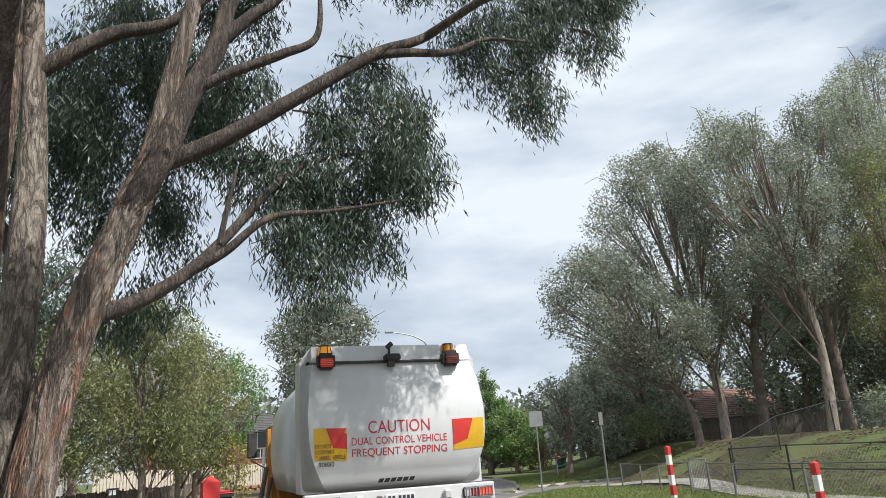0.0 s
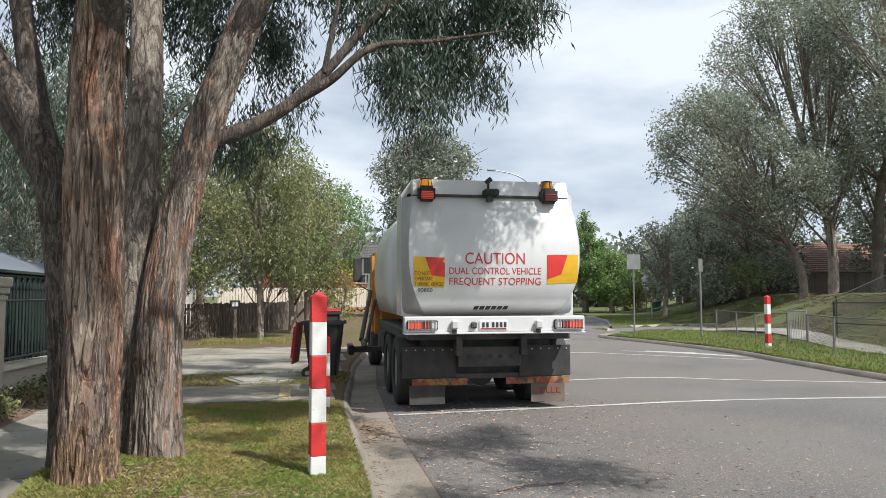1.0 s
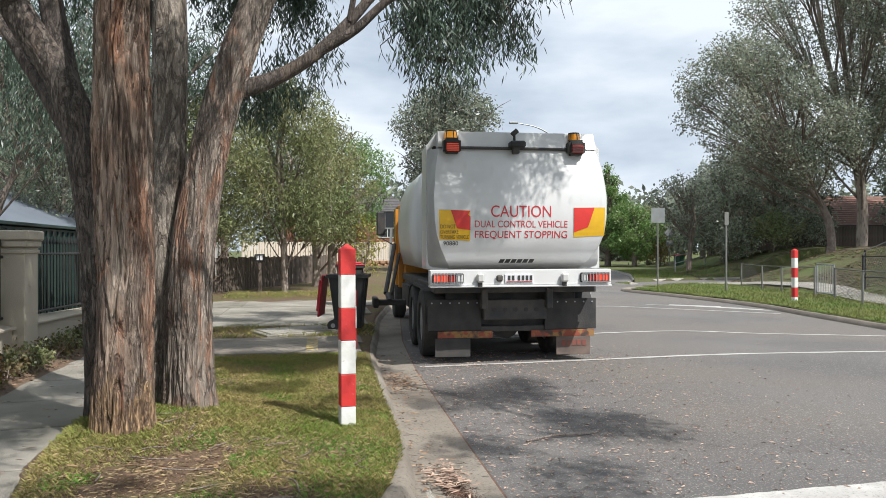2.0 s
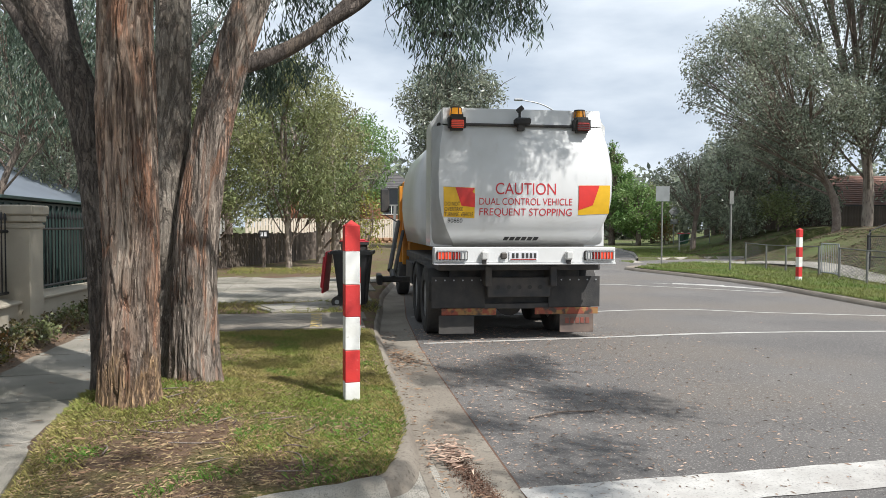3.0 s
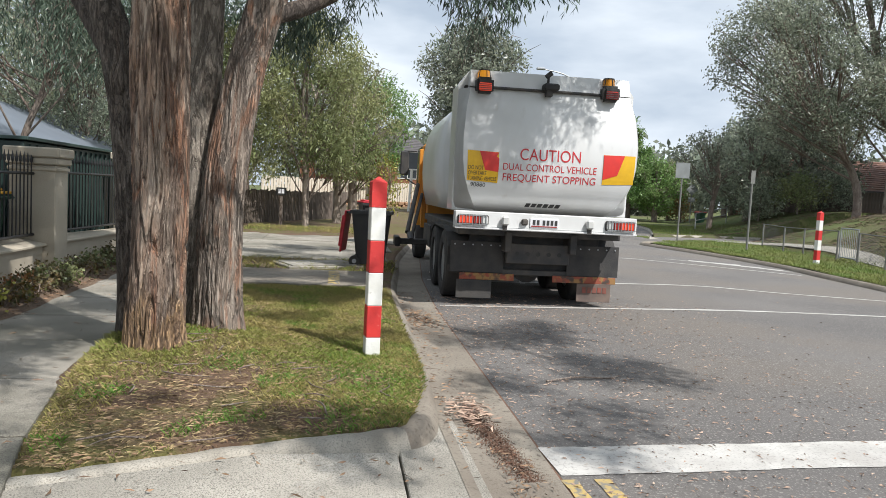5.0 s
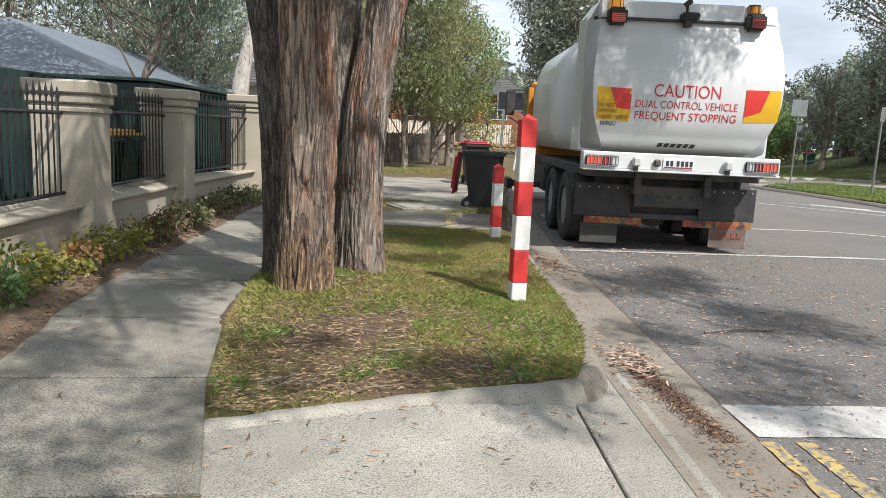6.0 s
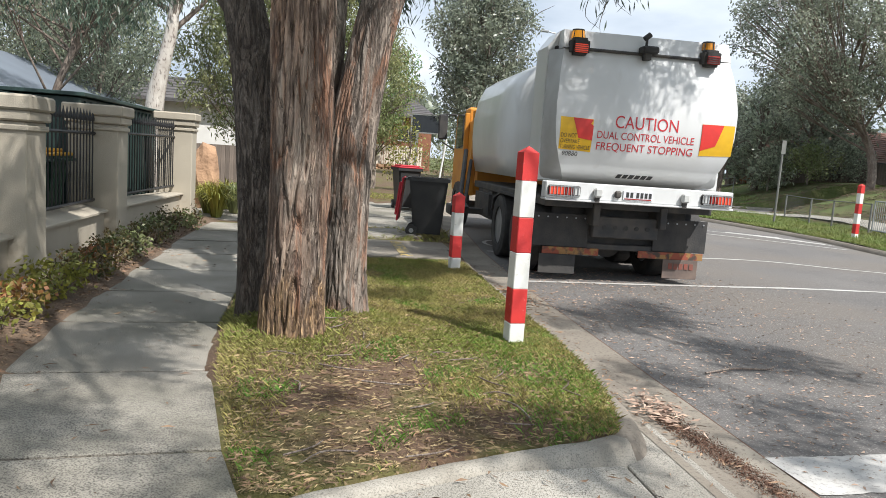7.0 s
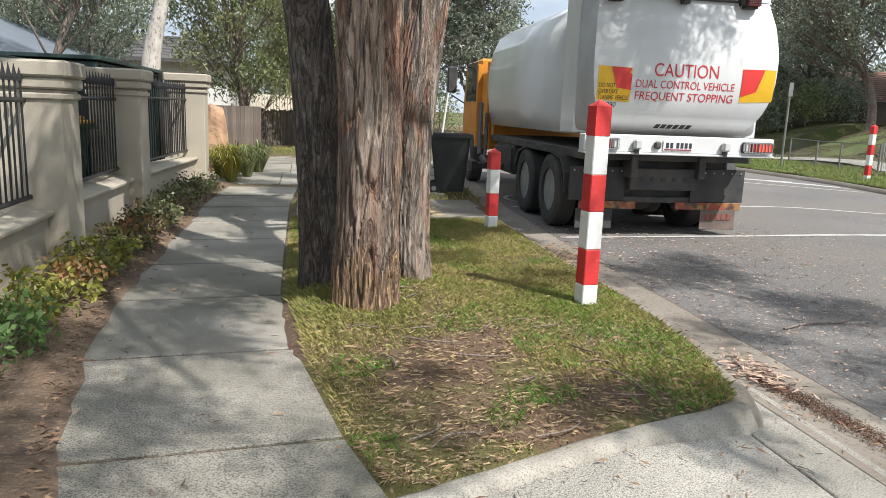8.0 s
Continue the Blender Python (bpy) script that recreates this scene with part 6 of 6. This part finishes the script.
def post_fence(label, pts, h, mat, base_of, rail_z, spacing=None):
    ob = empty("mesh_fence", pose(0, 0, 0), label, "fence")
    for x, y in pts:
        z = base_of(x, y)
        part("post", rodded((x, y, z - 0.2), (x, y, z + h), 0.03, seg=8), mat, ob)
    for (xa, ya), (xb, yb) in zip(pts, pts[1:]):
        za, zb = base_of(xa, ya), base_of(xb, yb)
        for r in rail_z:
            part("rail", rodded((xa, ya, za + r), (xb, yb, zb + r), 0.018, seg=6), mat, ob)
        bm = bmesh.new()
        L = math.hypot(xb - xa, yb - ya)
        n = int(L / 0.11)
        for k in range(-8, n + 8):
            for s in (-1, 1):
                u0, u1 = k / n, (k + s * 8) / n
                c0, c1 = 0.0, 1.0
                if u1 > 1:
                    c1 = (1 - u0) / (u1 - u0) if u1 != u0 else 1
                if u1 < 0:
                    c1 = (0 - u0) / (u1 - u0)
                if not 0 <= u0 <= 1 or c1 <= 0:
                    continue
                p = lambda c: (xa + (xb - xa) * (u0 + (u1 - u0) * c), ya + (yb - ya) * (u0 + (u1 - u0) * c), za + (zb - za) * (u0 + (u1 - u0) * c) + 0.05 + (h - 0.12) * c)
                rod(bm, p(c0), p(c1), 0.003, seg=3)
        part("wire_mesh", bm, "wire", ob)
    return ob


post_fence("low grey chain mesh fence along the far verge", [(16.2, 26.5), (15.5, 24.1), (15.3, 22.7), (15.2, 20.9)], 0.9, "pole_grey", right_z, (0.88,))
post_fence("low grey chain mesh fence by the far path", [(14.9, 19.6), (13.9, 17.3), (13.6, 14.5), (13.3, 11.5), (13.0, 8.0)], 0.9, "pole_grey", right_z, (0.88,))
post_fence("black mesh fence that climbs the bank", [(17.5, 21.5), (16.0, 19.8), (15.6, 17.0), (15.3, 13.5), (15.0, 9.0)], 1.25, "iron", right_z, (1.22, 0.6))
post_fence("black mesh fence up the bank", [(17.5, 21.5), (21.5, 23.5), (26.0, 25.0), (31.0, 26.0)], 1.3, "iron", right_z, (1.26,))
gate = empty("metal_gate", pose(15.1, 20.7, 0.13, 0, 0, -100), "small grey tube gate in the mesh fence", "gate")
for x in (0.05, 1.05):
    part("stile", rodded((x, 0, 0.05), (x, 0, 1.0), 0.022), "steel", gate)
for z in (0.1, 0.98):
    part("rail", rodded((0.05, 0, z), (1.05, 0, z), 0.02), "steel", gate)
for k in range(9):
    part("bar", rodded((0.15 + k * 0.1, 0, 0.1), (0.15 + k * 0.1, 0, 0.98), 0.008, seg=5), "steel", gate)
rail = empty("handrail", pose(0, 0, 0), "pale tube handrail up the bank", "handrail")
for (x, y) in ((22.0, 43.0), (23.6, 44.0), (25.2, 45.0)):
    part("post", rodded((x, y, 0), (x, y, right_z(x, y) + 1.0), 0.03), "steel", rail)
for r in (0.55, 1.0):
    part("rail", rodded((22.0, 43.0, right_z(22, 43) + r), (25.2, 45.0, right_z(25.2, 45) + r), 0.03), "steel", rail)
hp = Heap()
fp = smooth_line([(14.0, 31.4), (15.2, 29.4), (17.2, 27.0), (17.4, 23.5), (15.9, 20.0), (14.6, 16.0), (14.2, 10.0), (14.0, 2.0)], 70)
t = np.gradient(fp, axis=0)
t /= np.linalg.norm(t, axis=1)[:, None]
vv = []
for p, d in zip(fp, t):
    for s in (-0.6, 0.6):
        x, y = p[0] - d[1] * s, p[1] + d[0] * s
        vv.append((x, y, max(right_z(x, y), right_z(*p)) + 0.03))
tagged(raw("footpath_far", vv, [(2 * i, 2 * i + 1, 2 * i + 3, 2 * i + 2) for i in range(len(fp) - 1)], "concrete"), "narrow pale concrete path behind the far verge", "footpath", kind="structure")

# ---- garden bed, grass, litter ----
hp = Heap()
by = np.linspace(-6, 14.5, 60)
bv = np.array([(x, y, 0.14 + 0.02 * noise.noise(Vector((x * 4, y * 4, 1))) + (0.05 if i in (1, 2) else 0)) for y in by for i, x in enumerate((PC(y) - 0.48, PC(y) - 0.75, -3.85, -4.1))])
bi = np.arange(len(by) * 4).reshape(-1, 4)
tagged(raw("garden_bed", bv, np.stack([bi[:-1, :-1], bi[:-1, 1:], bi[1:, 1:], bi[1:, :-1]], -1).reshape(-1, 4), "mulch", smooth=True), "brown mulch garden bed under the wall", "garden bed", kind="structure")


def bush(x, y, r, h, leaf, label, seed, length=0.055, width=0.03, dens=2600):
    rg = np.random.default_rng(seed)
    ob = empty("shrub", pose(x, y, 0.15), label, "shrub", "border shrubs")
    hp = Heap()
    for k in range(9):
        a = rg.uniform(0, 6.28)
        e = (r * 0.7 * math.cos(a), r * 0.7 * math.sin(a), h * rg.uniform(0.5, 0.9))
        limb(hp, [(0, 0, -0.05), (e[0] * 0.4, e[1] * 0.4, e[2] * 0.5), e], [0.008, 0.006, 0.002], 5, 6)
    hp.make("stem_work", "bark_grey", ob)
    cl = [(r * 0.5 * math.cos(a), r * 0.5 * math.sin(a), h * z, r * 0.5, 0.8) for a, z in zip(rg.uniform(0, 6.28, 9), rg.uniform(0.3, 0.78, 9))]
    v, f = spray(rg, cl, dens, length, width, 0.1, 1.0)
    raw("foliage", v, f, leaf, ob)


for k in range(24):
    y = 2.6 + k * 0.46
    g = "leaf_bright" if y < 5.5 else ("leaf_red", "leaf_gold", "leaf_gold")[k % 3] if y < 7.8 else ("leaf_border", "leaf_red")[k % 2] if y < 9.2 else ("leaf_border", "leaf_olive", "leaf_border")[k % 3]
    bush(-3.66 + random.uniform(-.05, .05), y, 0.27, (0.38 if y < 6 else 0.27) + random.uniform(0, .07), g, {"leaf_bright": "low bright green border shrub", "leaf_gold": "low yellow-green border shrub", "leaf_red": "low red-tipped border shrub", "leaf_olive": "low olive-green border shrub", "leaf_border": "low dark red-green border shrub"}[g], 300 + k)


def tuft(x, y, r, h, seed):
    rg = np.random.default_rng(seed)
    ob = empty("grass_tuft", pose(x, y, 0.18), "arching yellow-green strap-leaf tuft beside the path", "grass tuft", "strap-leaf tufts")
    hp = Heap()
    for k in range(160):
        a, out = rg.uniform(0, 6.28), rg.uniform(0.1, 1.0)
        hh = h * rg.uniform(0.6, 1.0)
        p = np.array([(0.08 * math.cos(a), 0.08 * math.sin(a), 0), (r * .5 * out * math.cos(a), r * .5 * out * math.sin(a), hh * 0.75), (r * out * math.cos(a), r * out * math.sin(a), hh * (1 - 0.45 * out))])
        line = smooth_line(p, 5)
        side = np.array([-math.sin(a), math.cos(a), 0]) * 0.012
        wd = np.array([1, 1, .9, .6, .1])[:, None]
        hp.add(np.vstack([line - side * wd, line + side * wd]), np.array([(i, i + 1, 6 + i, 5 + i) for i in range(4)]))
    hp.make("foliage", "leaf_gold" if seed % 2 else "leaf_olive", ob)


for k, (x, y) in enumerate(((-3.35, 14.6), (-3.15, 15.6), (-3.6, 15.3), (-3.0, 16.6), (-3.4, 16.4))):
    tuft(x, y, 0.62, 0.72, 401 + k)
bm = bmesh.new()
bmesh.ops.create_icosphere(bm, subdivisions=3, radius=0.5)
for q in bm.verts:
    q.co = Vector((q.co.x * 0.62, q.co.y * 0.6, q.co.z * 1.5)) * (1 + 0.22 * noise.noise(q.co * 3.1))
bm.transform(pose(-3.85, 16.6, 0.72))
tagged(part("boulder", bm, "stone"), "upright orange sandstone boulder beside the wall", "boulder")


def on_grass(x, y):
    if x > KX(y) - (0.12 - 0.11 * step(y, 4.8, 6.0)) or y < float(np.interp(x, KERB[:60, 0], KERB[:60, 1])) + 0.12:
        return False
    if y > 10.7 and not (12.6 < y < 14.4 or 21.7 < y < 24):
        return False
    return x > PC(y) + 0.60 if y < 14.4 else True


def grass(name, n, box_, mat, height, keep, label, seed):
    rg = np.random.default_rng(seed)
    x0, x1, y0, y1 = box_
    v, f = [], []
    px, py = rg.uniform(x0, x1, n), rg.uniform(y0, y1, n)
    for x, y in zip(px, py):
        if not on_grass(x, y) or not keep(x, y, rg):
            continue
        z = max(left_z(x, y), 0.10) - 0.005
        a = rg.uniform(0, 6.28)
        h = height * rg.uniform(0.5, 1.3)
        b, w = rg.uniform(0.3, 1.3) * h, 0.0017
        c, s = math.cos(a), math.sin(a)
        v += [(x - s * w, y + c * w, z), (x + s * w, y - c * w, z), (x + c * b * .4 + s * w * .7, y + s * b * .4 - c * w * .7, z + h * .65), (x + c * b, y + s * b, z + h)]
    n = len(v) // 4
    ob = raw(name, v, np.arange(4 * n).reshape(n, 4), mat)
    return tagged(ob, label, "grass", kind="stuff")


def thin(x, y, rg):
    bare = noise.noise(Vector((x * 1.3, y * 1.3, 7))) * 0.6 - 0.75 * math.exp(-((x + 1.25) ** 2 + (y - 4.6) ** 2) / 0.6) - 0.4 * math.exp(-((x + 1.55) ** 2 + (y - 5.65) ** 2) / 0.12) + 0.14
    return rg.uniform() < 0.42 + bare * 1.4


def lush(x, y, rg):
    return noise.noise(Vector((x * 2.2, y * 2.2, 19))) > 0.30 or (x > KX(max(y, 5)) - 0.55 - 0.25 * rg.uniform() and y < 6.6)


grass("lawn_grass", 250000, (-2.5, 0.4, 4.0, 10.8), "blade", 0.034, thin, "short dry green and straw grass", 1)
grass("green_grass", 56000, (-2.5, 0.4, 4.0, 10.8), "fresh", 0.036, lush, "patches of fresh green grass", 2)
def far_grass():
    rg = np.random.default_rng(5)
    v = []
    while len(v) < 4 * 52000:
        y = rg.uniform(11, 30) if len(v) < 4 * 38000 else rg.uniform(34, 47)
        x = FX(min(y, 25.4) if y < 30 else y) + 0.15 + 5.5 * rg.uniform() ** 1.6
        if inside(x, y, SIDE) or (y > 25.4 and x < 12.4):
            continue
        z, a, h = right_z(x, y), rg.uniform(0, 6.28), rg.uniform(0.03, 0.085)
        c, q, w = math.cos(a), math.sin(a), 0.008
        v += [(x - q * w, y + c * w, z), (x + q * w, y - c * w, z), (x + c * h * .3 + q * w * .6, y + q * h * .3 - c * w * .6, z + h * .6), (x + c * h * .7, y + q * h * .7, z + h)]
    tagged(raw("far_grass", v, np.arange(len(v)).reshape(-1, 4), "verge_blade"), "green grass on the far verge", "grass", kind="stuff")


far_grass()
grass("foot_grass", 3600, (-2.35, -0.9, 5.7, 7.6), "blade", 0.05, lambda x, y, r: min(abs(math.hypot(x + 1.68, y - 6.2) - 0.31), abs(math.hypot(x + 1.33, y - 6.95) - 0.27), abs(math.hypot(x + 1.95, y - 6.75) - 0.26)) < 0.09, "longer grass round the foot of the trunks", 4)
grass("drive_grass", 16000, (-3.0, 1.0, 12.6, 24.0), "blade", 0.07, lambda x, y, r: True, "green grass strips along the driveway", 3)


def litter(name, n, place, label, seed, length=0.07, width=0.013, mat="litter"):
    rg = np.random.default_rng(seed)
    v = []
    while len(v) < 4 * n:
        got = place(rg)
        if got is None:
            continue
        x, y, z = got
        a, L, W = rg.uniform(0, 6.28), length * rg.uniform(0.3, 1.5), width * rg.uniform(0.6, 1.4)
        bend = L * rg.uniform(-0.22, 0.22)
        d, s = np.array([math.cos(a), math.sin(a), rg.uniform(-.08, .12)]), np.array([-math.sin(a), math.cos(a), rg.uniform(-.3, .3)])
        c = np.array([x, y, z + 0.008])
        v += [c - d * L / 2, c + s * (bend + W / 2) + (0, 0, 0.006), c + d * L / 2, c + s * (bend - W / 2)]
    return tagged(raw(name, v, np.arange(4 * n).reshape(n, 4), mat), label, "leaf litter", kind="stuff")


def on_lawn(rg):
    x, y = rg.uniform(-2.4, 0.4), 4 + 6 * rg.uniform() ** 1.45
    return (x, y, left_z(x, y) + 0.012 * rg.uniform()) if on_grass(x, y) else None


def in_gutter(rg):
    y = 3.2 + 8 * rg.uniform() ** 1.5
    x = KX(max(y, 5.2)) + 0.06 + abs(rg.normal()) * 0.14
    if y < 4.6:
        x = 0.62 + abs(rg.normal()) * 0.1
    return (x, y, 0.006 + 0.012 * rg.uniform()) if x < 1.1 else None


def heap_of(rg):
    x, y = 0.64 + rg.normal() * 0.09, 5.3 + rg.normal() * 0.17
    return (x, y, 0.01 + 0.05 * rg.uniform()) if 0.45 < x < 1.1 else None


def in_channel(rg):
    y = 4.1 + 1.2 * rg.uniform()
    x = 0.80 - 0.12 * (y - 4.0) + rg.normal() * 0.055
    return (x, y, -0.010) if x > 0.56 else None


def far_heap_of(rg):
    x, y = 0.72 + rg.normal() * 0.13, 8.9 + rg.normal() * 0.35
    return (x, y, 0.01 + 0.03 * rg.uniform()) if 0.5 < x < 1.1 else None


def on_road(rg):
    x, y = 0.98 + abs(rg.normal()) * 1.7, rg.uniform(3.3, 11.5)
    return (x, y, road_z(x, y)) if abs(y - 4.45) > 0.3 or rg.uniform() < 0.3 else None


def on_ramp(rg):
    x, y = rg.uniform(-1.7, 0.5), rg.uniform(2.4, 4.6)
    edge = float(np.interp(x, KERB[:60, 0], KERB[:60, 1]))
    return (x, y, ramp_z(x, y)) if y < edge - 0.05 and rg.uniform() < math.exp(-(edge - y) * 1.5) else None


def on_path(rg):
    y = rg.uniform(2.5, 12)
    x = PC(y) + rg.uniform(-.56, .56)
    return (x, y, 0.155)


def in_bed(rg):
    y = rg.uniform(2.2, 13)
    return (PC(y) - 0.56 - rg.uniform(0.0, 0.42) * rg.uniform(0.4, 1), y, 0.165)


def on_bank(rg):
    x, y = rg.uniform(15.5, 34), rg.uniform(14, 42)
    foot = 14.6 + 1.8 * step(y, 16, 24) + 0.34 * max(0, y - 28)
    return (x, y, right_z(x, y) + 0.02) if x > foot and not inside(x, y, SIDE) and noise.noise(Vector((x * 0.5, y * 0.5, 2))) > -0.15 else None


litter("bank_litter", 42000, on_bank, "brown leaf litter under the gums on the bank", 8, 0.11, 0.05, "mulch")
litter("lawn_litter", 2600, on_lawn, "fallen brown gum leaves on the grass", 1, 0.068, 0.0075)
litter("straw_litter", 13000, on_lawn, "thin dry straw and bark shreds on the grass", 21, 0.045, 0.0028, "straw")
litter("gutter_litter", 420, in_gutter, "fallen brown leaves along the gutter", 2, 0.055, 0.009)
litter("leaf_heap", 260, heap_of, "heap of dry leaves in the gutter corner", 3, 0.08, 0.013, "scrap")
litter("leaf_drift", 260, far_heap_of, "drift of dry leaves along the gutter", 12, 0.075, 0.02)
litter("gutter_dirt", 5000, in_channel, "damp red-brown leaf dirt lying in the gutter", 14, 0.010, 0.008, "dirt")
litter("road_litter", 4600, on_road, "small leaf scraps scattered on the asphalt", 4, 0.038, 0.007, "scrap")
litter("ramp_litter", 110, on_ramp, "fallen leaves on the concrete ramp", 5, 0.06, 0.008)
litter("path_litter", 130, on_path, "fallen leaves on the footpath", 6, 0.06, 0.007)
litter("bed_litter", 1500, in_bed, "fallen leaves on the garden bed", 7, 0.05, 0.012)
hp = Heap()
for pts in ([(1.45, 6.15, 0.02), (1.75, 6.25, 0.03), (2.05, 6.28, 0.02), (2.2, 6.36, 0.03)],):
    limb(hp, pts, [0.008, 0.009, 0.007, 0.003], 6, 16, 0.2)
tagged(hp.make("fallen_stick", "bark_grey"), "thin fallen stick lying on the asphalt", "stick")
for k in range(26):
    y = 4.3 + 2.2 * random.random()
    x = random.uniform(-1.8, 0.1)
    if on_grass(x, y):
        hp = Heap()
        z, a, L = left_z(x, y) + 0.02, random.uniform(0, 6.28), random.uniform(0.08, 0.22)
        limb(hp, [(x, y, z), (x + L * math.cos(a), y + L * math.sin(a), z + 0.01), (x + L * 1.8 * math.cos(a + .3), y + L * 1.8 * math.sin(a + .3), z)], [0.005, 0.005, 0.002], 5, 8)
        tagged(hp.make("bark_strip", "bark_grey"), "dry strip of bark on the grass", "bark strip", "bark strips")

stake = empty("marker_stake", pose(2.44, 26.07, 0.2), "pale leaning stake beside the drive", "stake")
part("shaft", rodded((0, 0, -0.2), (0.25, 0, 1.95), 0.035, seg=8), "white_paint", stake)
hoop = empty("basketball_hoop", pose(4.33, 47.4, 0.2), "white pole with a small backboard before the brick house", "basketball hoop")
part("pole", rodded((0, 0, -0.3), (0.1, 0, 2.8), 0.09, seg=10), "white_paint", hoop)
board = part("backboard", boxed((-0.3, -0.03, 2.8), (1.5, 0.03, 2.8 + 1.1), 0.02), "glass", hoop)
for lo, hi in (((-0.36, -0.05, 2.8 - 0.06), (1.56, 0.05, 2.8 + 0.02)), ((-0.36, -0.05, 2.8 + 1.08), (1.56, 0.05, 2.8 + 1.16)), ((-0.36, -0.05, 2.8 + 0.02), (-0.28, 0.05, 2.8 + 1.08)), ((1.48, -0.05, 2.8 + 0.02), (1.56, 0.05, 2.8 + 1.08))):
    part("rail", boxed(lo, hi), "white_paint", board)
